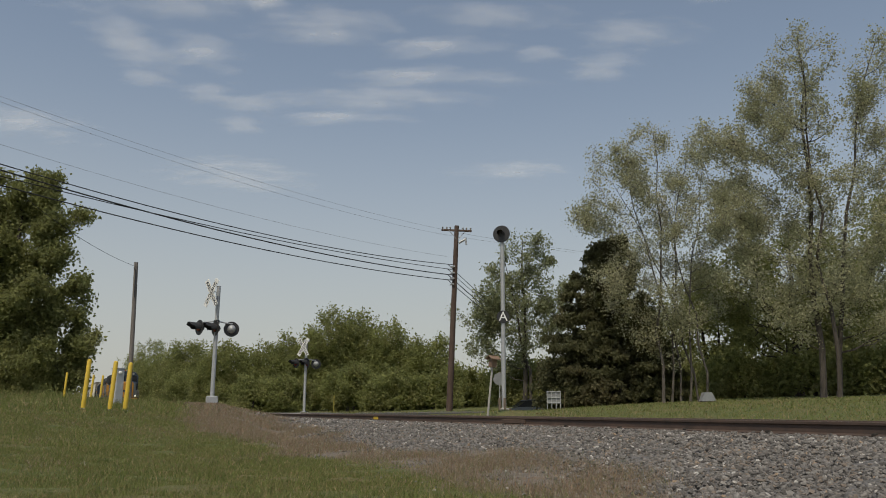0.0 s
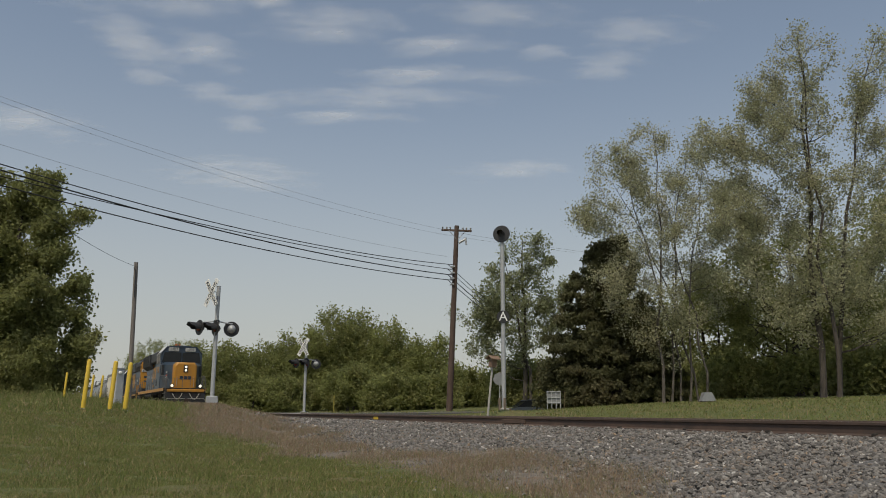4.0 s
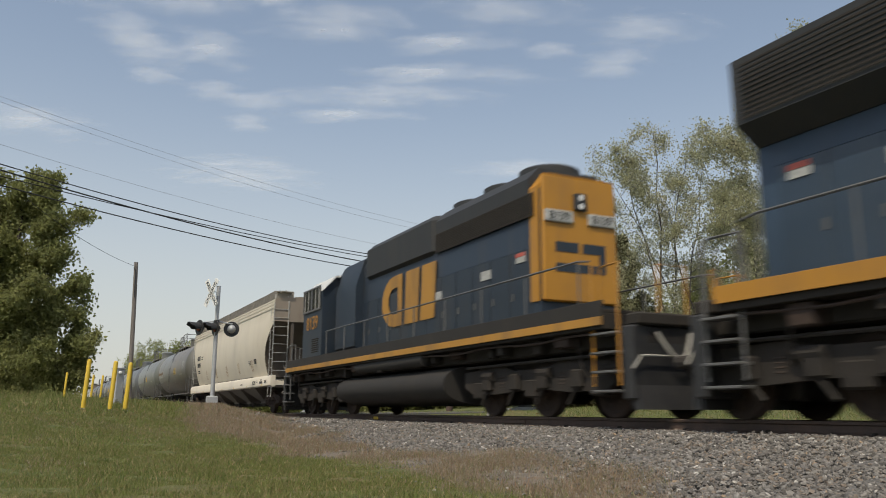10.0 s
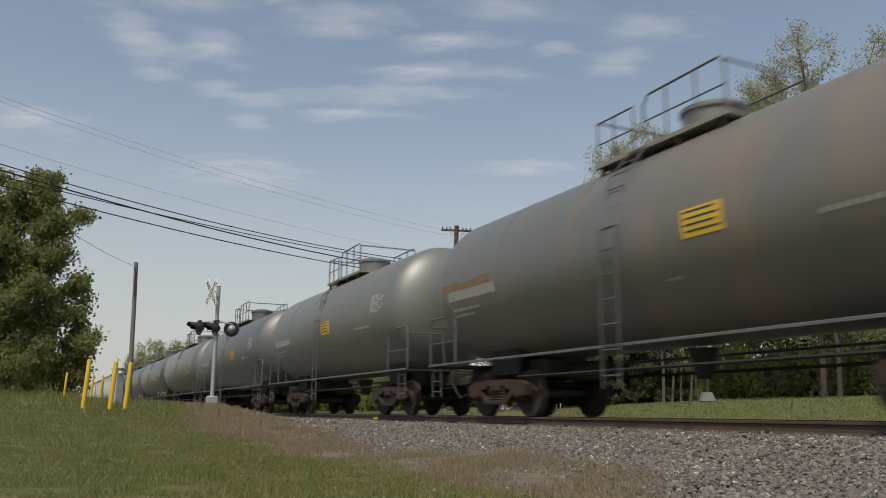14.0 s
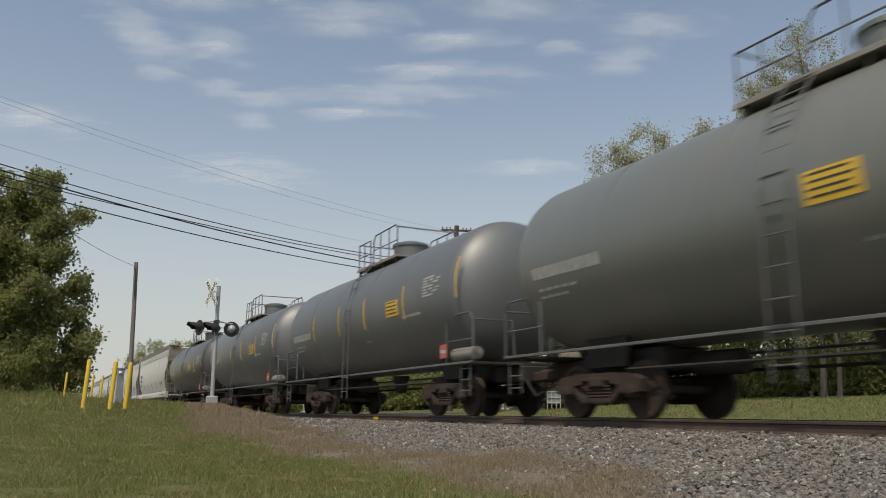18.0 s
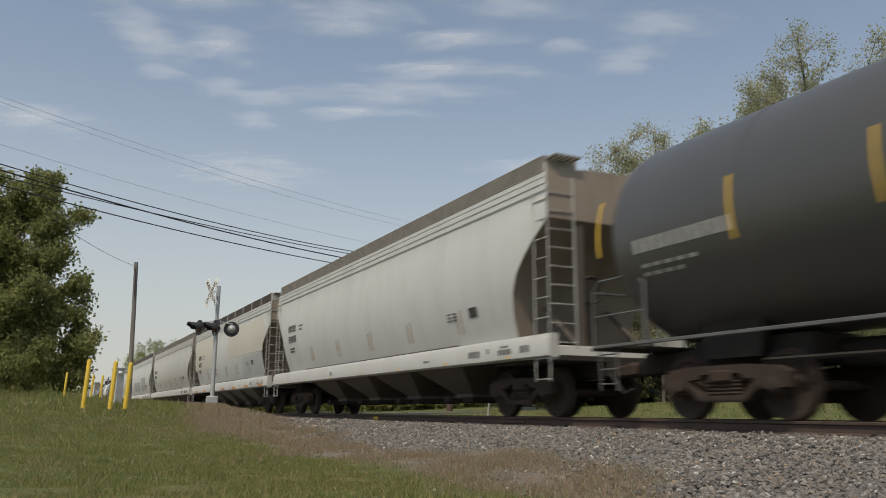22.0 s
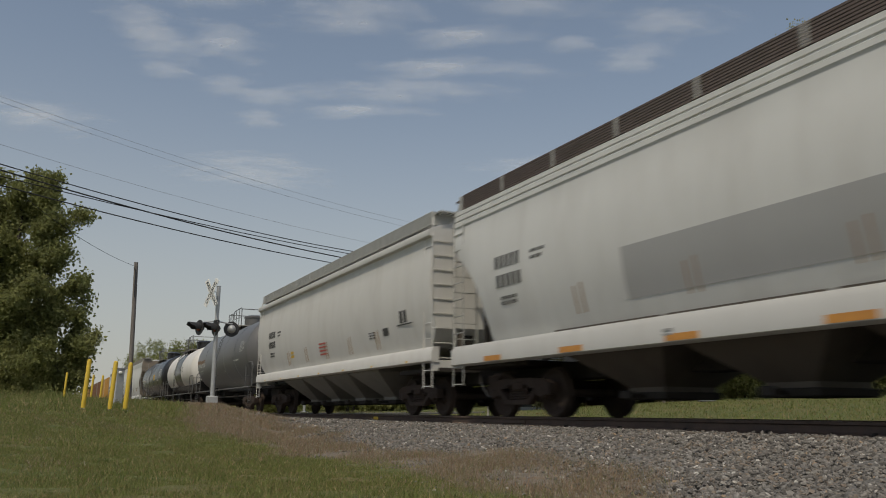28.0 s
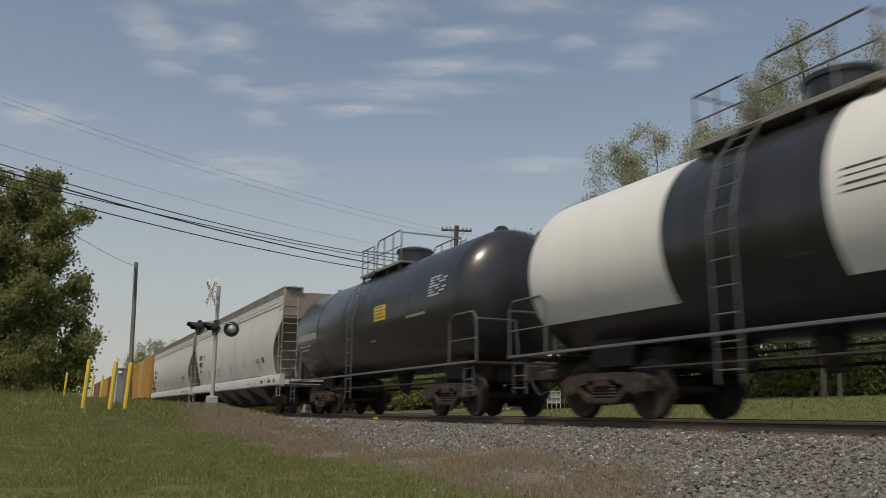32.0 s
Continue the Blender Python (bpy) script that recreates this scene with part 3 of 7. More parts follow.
parked_car(ground_at(-46.8, 21.0, -0.02, 75))

# ---- trees ----
ACROSS, AWAY = np.array((0.443, 0.896, 0.0)), np.array((-0.896, 0.443, 0.0))


def foliage(name, a, b, dry=None, gloss=0.7):
    m = material(name, a, b, gloss, scale=0.9, island=0.24, spec=0.2, stain=dry, stain_scale=0.35, stain_amount=0.6)
    n, l = m.node_tree.nodes, m.node_tree.links
    pb = n["Principled BSDF"]
    col = pb.inputs["Base Color"].links[0].from_socket
    tr = n.new("ShaderNodeBsdfTranslucent")
    l.new(col, tr.inputs["Color"])
    mx = n.new("ShaderNodeMixShader")
    mx.inputs[0].default_value = 0.6
    l.new(pb.outputs[0], mx.inputs[1])
    l.new(tr.outputs[0], mx.inputs[2])
    l.new(mx.outputs[0], n["Material Output"].inputs["Surface"])
    return m


LEAF = {
    "oak": foliage("mid_green_leaves", (0.285, 0.30, 0.125), (0.215, 0.232, 0.088), (0.345, 0.34, 0.165)),
    "hedge": foliage("hedgerow_leaves", (0.31, 0.328, 0.128), (0.225, 0.246, 0.092), (0.38, 0.34, 0.165)),
    "pale": foliage("pale_young_leaves", (0.50, 0.49, 0.33), (0.34, 0.35, 0.19), (0.55, 0.52, 0.38)),
    "young": foliage("grey_green_leaves", (0.35, 0.37, 0.22), (0.24, 0.26, 0.135)),
    "cedar": foliage("dark_cedar_needles", (0.17, 0.17, 0.088), (0.12, 0.125, 0.062), (0.22, 0.165, 0.10)),
}
BARK = material("grey_brown_bark", (0.085, 0.072, 0.061), (0.05, 0.042, 0.036), 0.95, scale=5, stretch=(3, 3, 0.5), bump=0.8, bump_scale=14)
PALE_BARK = material("pale_mottled_bark", (0.13, 0.115, 0.10), (0.07, 0.06, 0.052), 0.95, scale=4, stretch=(2, 2, 0.6), bump=0.6, bump_scale=14)


def leaves(rng, centres, spread, per, size, droop=0.0):
    """Folded four-cornered leaves scattered round the centres of twigs."""
    n = len(centres) * per
    c = np.repeat(centres, per, axis=0) + rng.normal(0, 1, (n, 3)) * spread
    d = rng.normal(0, 1, (n, 3))
    d[:, 2] -= droop
    d /= np.linalg.norm(d, axis=1, keepdims=True)
    e = np.cross(d, rng.normal(0, 1, (n, 3)))
    e /= np.linalg.norm(e, axis=1, keepdims=True)
    s = size * rng.uniform(0.55, 1.35, (n, 1))
    lift = np.cross(d, e) * s * 0.18
    v = np.stack([c, c + d * s * 0.5 + e * s * 0.36 + lift, c + d * s, c + d * s * 0.5 - e * s * 0.36 + lift], 1).reshape(-1, 3)
    i = np.arange(n)[:, None] * 4
    return v, np.concatenate([i + np.array([0, 1, 2]), i + np.array([0, 2, 3])])


def lobes_points(rng, lobes, n, hollow=0.45, per_bough=9, power=2):
    """Points in ellipsoids (across, up, half width, half height), more of them near their skins."""
    w = np.array([max(a ** power * b, 0.5) for _, _, a, b in lobes])
    boughs = max(len(lobes) * 2, n // per_bough)
    pick = rng.choice(len(lobes), boughs, p=w / w.sum())
    q = rng.normal(0, 1, (boughs, 3))
    q *= (rng.uniform(hollow, 1.0, (boughs, 1)) ** 0.6) / np.linalg.norm(q, axis=1, keepdims=True)
    own = rng.integers(0, boughs, n)
    pick, q = pick[own], q[own] + rng.normal(0, 0.15, (n, 3))
    L = np.array(lobes)[pick]
    return (L[:, :1] + q[:, :1] * L[:, 2:3]) * ACROSS + q[:, 1:2] * L[:, 2:3] * 0.9 * AWAY + (L[:, 1:2] + q[:, 2:3] * L[:, 3:4]) * np.array((0, 0, 1.0))


def boughs_of(rng, g, trunks, lobes, limbs, top, girth, shoots, hollow):
    """Limbs that grow outwards, each from the nearest older wood below it, with twigs along their outer part. Gives the places of the leaf clusters."""
    ends = lobes_points(rng, lobes, limbs, hollow, 1, 1)
    ends = ends[ends[:, 2] > 0.5]
    wood, girths = [], []
    for tr in trunks:
        for u in np.linspace(0.12, 1.0, 26):
            wood.append(np.array([np.interp(u * 8, range(9), tr[:, k]) for k in range(3)]))
            girths.append(girth * (1 - 0.8 * u))
    reach = [min(np.linalg.norm(w - e) for w in wood) for e in ends]
    out = []
    for e in ends[np.argsort(reach)]:
        way = e - np.array(wood)
        dist = np.linalg.norm(way, axis=1)
        k = int(np.argmin(dist + np.where(way[:, 2] > 0.3 * dist, 0, 40) + rng.uniform(0, 0.35, len(dist))))
        st, d = wood[k], dist[k]
        turn = np.array((way[k][0], way[k][1], 0.0))
        path = [st + turn * u ** 0.8 + np.array((0, 0, way[k][2] * u ** 1.2)) + rng.normal(0, 0.035 * d, 3) * (0 < u < 1) for u in (0, 0.2, 0.4, 0.6, 0.8, 1)]
        r = max(0.012, min(girths[k] * 0.55, 0.014 + 0.014 * d))
        g.tube([Vector(p) for p in path], r, 5, 0.006)
        wood += path[2:]
        girths += [r * 0.8, r * 0.65, r * 0.5, r * 0.4]
        for u in rng.uniform(0.25, 1.0, shoots):
            k = min(4, int(u * 5))
            p = path[k] + (path[k + 1] - path[k]) * (u * 5 - k)
            d = rng.normal(0, 1, 3) + np.array((0, 0, 0.7)) + (path[k + 1] - path[k]) * 0.5
            q = p + d / np.linalg.norm(d) * rng.uniform(0.2, 0.6)
            g.tube([Vector(p), Vector(q)], 0.008, 3, 0.004)
            out += [p + (q - p) * w for w in (0.6, 0.85, 1.0)]
    return np.array(out)


def tree(name, x, y, lobes, label, leaf, bark, clumps, per, size, spread, stems=1, limbs=30, girth=0.2, seed=1, droop=0.0, group="", hollow=0.45, twigs=True, kind="", per_bough=9, shoots=0):
    rng = np.random.default_rng(seed)
    t = thing(name, label, "tree" if name != "bush" else "bush", group, kind, at=pose(x, y, float(land(x, y)) - 0.05))
    pts = lobes_points(rng, lobes, clumps, hollow, per_bough)
    pts = pts[pts[:, 2] > 0.15]
    top = max(l[1] + 0.6 * l[3] for l in lobes)
    order = sorted(range(len(lobes)), key=lambda i: -lobes[i][1])
    g = Geo()
    trunks = []
    for s in range(stems):
        lb = lobes[order[s % len(order)]]
        goal = lb[0] * ACROSS + np.array((0, 0, lb[1] + 0.3 * lb[3])) + AWAY * rng.normal(0, 0.4)
        foot = (ACROSS * (s - (stems - 1) / 2) * 0.45 + AWAY * rng.normal(0, 0.25))
        path = []
        for k in range(9):
            u = k / 8
            p = foot * (1 - u ** 1.5) + goal * np.array((1, 1, 0)) * u ** 1.5 + np.array((0, 0, goal[2] * u))
            path.append(p + rng.normal(0, 0.009 * top, 3) * (0 < k < 8) * np.array((1, 1, 0.2)))
        trunks.append(np.array(path))
        gi = girth * (1.0 if s == 0 else 0.7)
        g.tube([Vector(p) for p in path], gi, 9, gi * 0.16)
        g.tube([Vector(path[0]) - Vector((0, 0, 0.1)), Vector(path[0]) + Vector((0, 0, 0.35))], gi * 1.25, 9, gi * 1.0)
    part("trunk", g, bark, t)
    g = Geo()
    if shoots:
        pts = boughs_of(rng, g, trunks, lobes, clumps, top, girth, shoots, hollow)
    for k in () if shoots else rng.choice(len(pts), min(limbs, len(pts)), replace=False):
        end = pts[k]
        tr = trunks[rng.integers(len(trunks))]
        d = np.linalg.norm(tr - end, axis=1) + np.where(tr[:, 2] > end[2] - 0.25 * top * 0.5, 50, 0)
        a = int(np.argmin(d))
        st = tr[a]
        mid = st * 0.5 + end * 0.5 + rng.normal(0, 0.06 * top, 3) * 0.5 - np.array((0, 0, 0.04 * top)) * rng.uniform(-0.5, 1)
        r = girth * 0.24 * (1 - 0.6 * st[2] / top)
        path = [st, st * 0.6 + mid * 0.4 + rng.normal(0, 0.05, 3), mid, mid * 0.5 + end * 0.5 + rng.normal(0, 0.08, 3), end]
        g.tube([Vector(p) for p in path], max(r, 0.02), 5, 0.008)
        if twigs:
            near = pts[np.argsort(np.linalg.norm(pts - mid, axis=1))[1:6]]
            for q in near:
                g.tube([Vector(mid), Vector(mid * 0.5 + q * 0.5 + rng.normal(0, 0.07, 3)), Vector(q)], max(r * 0.4, 0.012), 4, 0.005)
    tagged(part("branchwork", g, bark, t), kind="stuff")
    v, f = leaves(rng, pts, spread, per, size, droop)
    part("crown", quick_mesh("crown", v, f, LEAF[leaf]), None, t)
    return t


tree("tree", -51.5, -10.4, [(-1.58, 12.09, 2.07, 1.43), (0.25, 12.27, 0.95, 0.89), (1.62, 10.88, 0.89, 0.70), (-0.62, 9.35, 2.23, 1.91), (1.12, 8.51, 1.11, 0.95), (2.80, 6.34, 1.08, 0.89), (0.09, 5.68, 2.55, 1.91), (1.55, 4.05, 1.75, 1.27), (3.23, 3.34, 1.02, 0.70), (0.42, 2.44, 2.86, 1.91), (2.25, 1.81, 1.27, 1.11), (-4.39, 10.37, 2.55, 3.18), (-3.71, 4.70, 2.86, 3.82)],
     "large dense green tree at the edge of the grass", "oak", BARK, 500, 7, 0.2, 0.2, 2, 60, 0.35, 11, hollow=0.35, shoots=10)
tree("tree", -52.0, 23.5, [(-0.2, 12.2, 2.0, 2.0), (-2.2, 8.6, 2.4, 2.2), (1.4, 9.5, 2.0, 2.5), (-0.4, 6.4, 2.8, 2.4), (-3.7, 6.8, 1.8, 2.0), (2.4, 7.1, 1.5, 2.0), (2.6, 9.6, 1.1, 1.2), (-2.8, 4.2, 1.7, 1.5), (-1.7, 10.8, 1.3, 1.3)],
     "slender forked tree with airy grey-green leaves", "young", BARK, 260, 3, 0.2, 0.19, 2, 70, 0.2, 12, shoots=8)
# tiers of flat sweeping boughs, wide below and narrow above
CEDAR = [(-0.2 + sd * w * 0.5, 0.75 + 0.68 * k + 0.16 * sd, w * 0.55, 0.4) for k in range(13) for w in (4.0 * (1 - k / 13.6) ** 0.6,) for sd in (-1, 0, 1)]
tree("tree", -34.3, 17.8, CEDAR,
     "dark brownish-green cedar with sweeping boughs", "cedar", BARK, 4800, 32, 0.17, 0.085, 2, 50, 0.25, 13, droop=0.9, hollow=0.3)
tree("tree", -60.0, -13.2, [(-2.5, 9.0, 3.2, 3.0), (-0.5, 6.0, 2.6, 3.0), (1.6, 3.6, 2.2, 2.6), (-3.0, 4.0, 3.4, 3.4), (0.4, 2.0, 3.4, 1.8)],
     "dense green tree behind a larger one", "oak", BARK, 1300, 12, 0.24, 0.22, 1, 30, 0.3, 21, twigs=False)
tree("bush", -55.0, -9.6, [(-1.5, 1.6, 2.2, 1.6), (0.6, 1.2, 1.7, 1.3), (-3.6, 1.8, 2.2, 1.7), (1.9, 0.7, 1.0, 0.8)], "dense green undergrowth beneath large trees", "hedge", BARK, 700, 12, 0.2, 0.2, 1, 8, 0.05, 22, twigs=False)
POP = [(-2.81, 13.24, 1.42, 1.28), (-0.97, 13.87, 0.79, 1.13), (-3.20, 11.20, 1.98, 1.56), (-0.96, 11.20, 1.70, 1.70), (0.84, 13.71, 0.99, 1.28), (1.46, 11.51, 1.70, 1.98), (-4.31, 9.65, 1.42, 0.99), (-1.99, 8.44, 2.69, 1.70), (0.65, 8.13, 2.55, 1.98), (2.82, 9.65, 1.70, 1.98), (-2.70, 5.75, 1.98, 1.42), (0.47, 5.16, 2.55, 1.70), (2.61, 6.64, 1.70, 1.70), (-0.81, 3.13, 1.70, 1.13)]
tree("tree", -31.1, 19.6, POP, "tall many-stemmed tree with sparse pale young leaves", "pale", PALE_BARK, 320, 9, 0.11, 0.21, 6, 90, 0.085, 14, shoots=5, hollow=0.4)
tree("tree", -25.0, 22.5, [(0.18, 17.55, 1.07, 0.95), (-0.40, 16.33, 1.91, 1.22), (-0.98, 14.41, 2.16, 1.40), (1.08, 15.88, 0.89, 0.76), (-2.80, 13.97, 1.02, 1.02), (-2.38, 12.38, 2.03, 1.40), (0.37, 12.67, 1.53, 1.53), (-1.41, 10.96, 2.54, 1.53), (-3.86, 10.68, 1.53, 1.53), (-2.38, 9.01, 2.54, 1.27), (0.37, 9.84, 1.27, 1.53), (-3.79, 7.91, 1.78, 1.27), (-0.39, 7.37, 1.53, 1.27), (-5.12, 12.10, 0.76, 1.27), (-2.6, 5.6, 2.0, 1.3), (0.3, 5.0, 2.2, 1.3), (-1.2, 3.4, 2.2, 1.1)],
     "very tall tree with open limbs and sparse young leaves", "pale", BARK, 330, 9, 0.11, 0.21, 2, 55, 0.15, 15, shoots=5, hollow=0.4)
tree("tree", -25.5, 23.9, [(3.52, 17.54, 1.05, 1.18), (3.13, 16.01, 1.18, 1.31), (3.32, 13.90, 1.31, 1.57), (2.54, 11.83, 1.18, 1.31), (2.87, 9.81, 1.18, 1.57), (2.05, 13.90, 0.79, 1.05), (4.16, 16.31, 1.57, 2.09), (3.90, 11.54, 1.57, 2.09), (2.2, 7.4, 1.6, 1.3), (1.0, 5.4, 1.9, 1.2), (2.6, 4.0, 2.2, 1.2)],
     "tall leaning tree with sparse young leaves", "pale", BARK, 170, 9, 0.11, 0.21, 1, 50, 0.13, 16, shoots=5, hollow=0.4)
tree("tree", -32.0, 29.1, [(-0.31, 8.12, 2.86, 1.91), (-3.08, 6.45, 2.55, 2.23), (1.78, 5.79, 2.86, 2.23), (-0.95, 4.47, 3.18, 1.91), (4.64, 8.12, 2.23, 2.86), (4.41, 4.47, 1.91, 2.55), (-4.85, 4.48, 2.23, 1.75)],
     "spreading green tree with a dark forked trunk", "oak", BARK, 1150, 13, 0.2, 0.24, 1, 50, 0.25, 17, per_bough=14)
tree("tree", -35.2, 38.7, [(-0.83, 10.55, 2.94, 2.21), (2.41, 12.13, 2.21, 2.21), (-3.90, 10.55, 2.57, 1.84), (-7.79, 9.77, 2.21, 1.84), (-5.75, 6.68, 3.68, 2.94), (-0.54, 5.92, 4.04, 3.31), (3.03, 7.44, 2.57, 4.41)],
     "full green tree behind the lawn", "oak", BARK, 1500, 13, 0.24, 0.28, 2, 40, 0.3, 18, per_bough=14)
tree("tree", -42.5, 33.2, [(0.4, 5.8, 2.4, 2.0), (-1.4, 3.4, 2.4, 2.0), (1.4, 2.6, 2.4, 1.8), (-0.7, 1.2, 3.2, 1.0), (0.2, 8.2, 2.3, 1.7), (-2.7, 6.6, 2.1, 1.8), (2.8, 6.6, 2.0, 1.8), (-1.4, 9.2, 1.4, 1.0)],
     "rounded green tree behind the lawn", "oak", BARK, 1500, 13, 0.22, 0.28, 2, 30, 0.2, 19)
HEDGE = [(-84.0, 0.1, 6.6, 3.3), (-78.2, 2.7, 6.6, 3.1), (-72.4, 5.2, 6.0, 3.3), (-77.1, 9.6, 6.5, 3.2), (-73.5, 12.1, 7.5, 3.1), (-70.3, 14.1, 9.1, 2.8),
         (-71.0, 17.3, 8.8, 3.1), (-67.7, 19.3, 7.7, 3.1), (-64.5, 21.2, 6.1, 2.8), (-66.1, 0.9, 3.3, 2.2), (-61.5, 5.2, 2.7, 2.1), (-62.2, 7.5, 3.1, 2.2)]
UNDERWOOD = [(-59.9, 12.2, 3.6, 2.6), (-56.6, 14.2, 3.0, 2.1), (-55.3, 16.8, 2.8, 2.1), (-59.6, 22.0, 3.7, 2.2), (-70.9, 31.1, 3.8, 2.6), (-72.9, 38.5, 4.5, 3.0),
         (-120.6, 3.5, 6.6, 3.6), (-143.8, 3.5, 6.3, 3.8), (-67.6, 37.7, 3.1, 2.3), (-100, 3.0, 6.2, 3.4), (-62, 41, 4.5, 3), (-52, 44, 5.0, 3.2), (-45, 47, 5.5, 3.5), (-38, 51, 6, 3.5), (-31, 53, 6, 3.5), (-24, 55, 6, 3.5), (-40, 27, 3.6, 2.4), (-36.5, 31, 4.2, 2.8), (-31, 36, 5, 3), (-26, 38, 5.2, 3), (-21.5, 40, 5.5, 3), (-34, 34, 4, 2.8), (-47, 33, 4, 2.8), (-50, 29, 3.4, 2.4), (-58, 29, 3.6, 2.6), (-48.5, 28.5, 2.2, 1.8), (-54.0, 24.5, 4.2, 2.6), (-51.5, 26.2, 3.6, 2.2), (-29.5, 27.8, 2.6, 2.2), (-26.5, 29.5, 2.8, 2.2), (-33.5, 26.0, 2.4, 2.0), (-23.5, 31.5, 3.0, 2.4), (-37.5, 23.8, 2.0, 1.7)]
for i, (x, y, h, w) in enumerate(HEDGE + UNDERWOOD):
    k = max(1.0, 11.8 / (y + 9.367 - w))  # clear of the train
    x, y, h, w = x * k, (y + 9.367) * k - 9.367, h * k, w * k
    lob = [(0, h * 0.62, w * 0.75, h * 0.38), (-w * 0.45, h * 0.4, w * 0.6, h * 0.36), (w * 0.5, h * 0.42, w * 0.6, h * 0.36), (0.1, h * 0.22, w, h * 0.24)]
    tree("bush" if h < 4 else "tree", x, y, lob, "bushy green hedgerow tree beyond the track" if h >= 4 else "low green bush beyond the track", "hedge", BARK,
         int(250 * w * min(1.9, h / 4)), 20, 0.22, 0.26, 2, 10, 0.12, 40 + i, group="hedgerow", twigs=False, per_bough=9, hollow=0.3)
# rough weeds at the foot of the large tree
tree("bush", -49.5, -9.0, [(-1.5, 0.5, 2.0, 0.7), (0.6, 0.4, 1.6, 0.5), (-4, 0.6, 2.0, 0.8)], "rough weeds at the foot of a large tree", "hedge", BARK, 380, 10, 0.16, 0.2, 1, 4, 0.03, 90, twigs=False)

# ---- the train ----
# Each vehicle is built about its own middle, x forward, z = 0 on the railhead.
def gone(t):
    """Metres that the train has run at t seconds, counted from 16 s."""
    u = (t - 16) / 16
    return 12.1682 * (t - 16) + 1.989 * u ** 2 - 2.4716 * u ** 3


def paint(name, c, rough=0.5, dirt=(0.16, 0.13, 0.10), amount=0.45, streak=0.25, coat=0.05, spread=1.1, spec=0.5):
    return material(name, c, tuple(k * 0.95 for k in c), rough, scale=2.2, stretch=(1, 1, streak), bump=0.05, bump_scale=3, coat_rough=0.55,
                    stain=dirt, stain_scale=spread, stain_amount=amount, stain_stretch=(1.2, 1.2, 0.3), coat=coat, spec=spec)


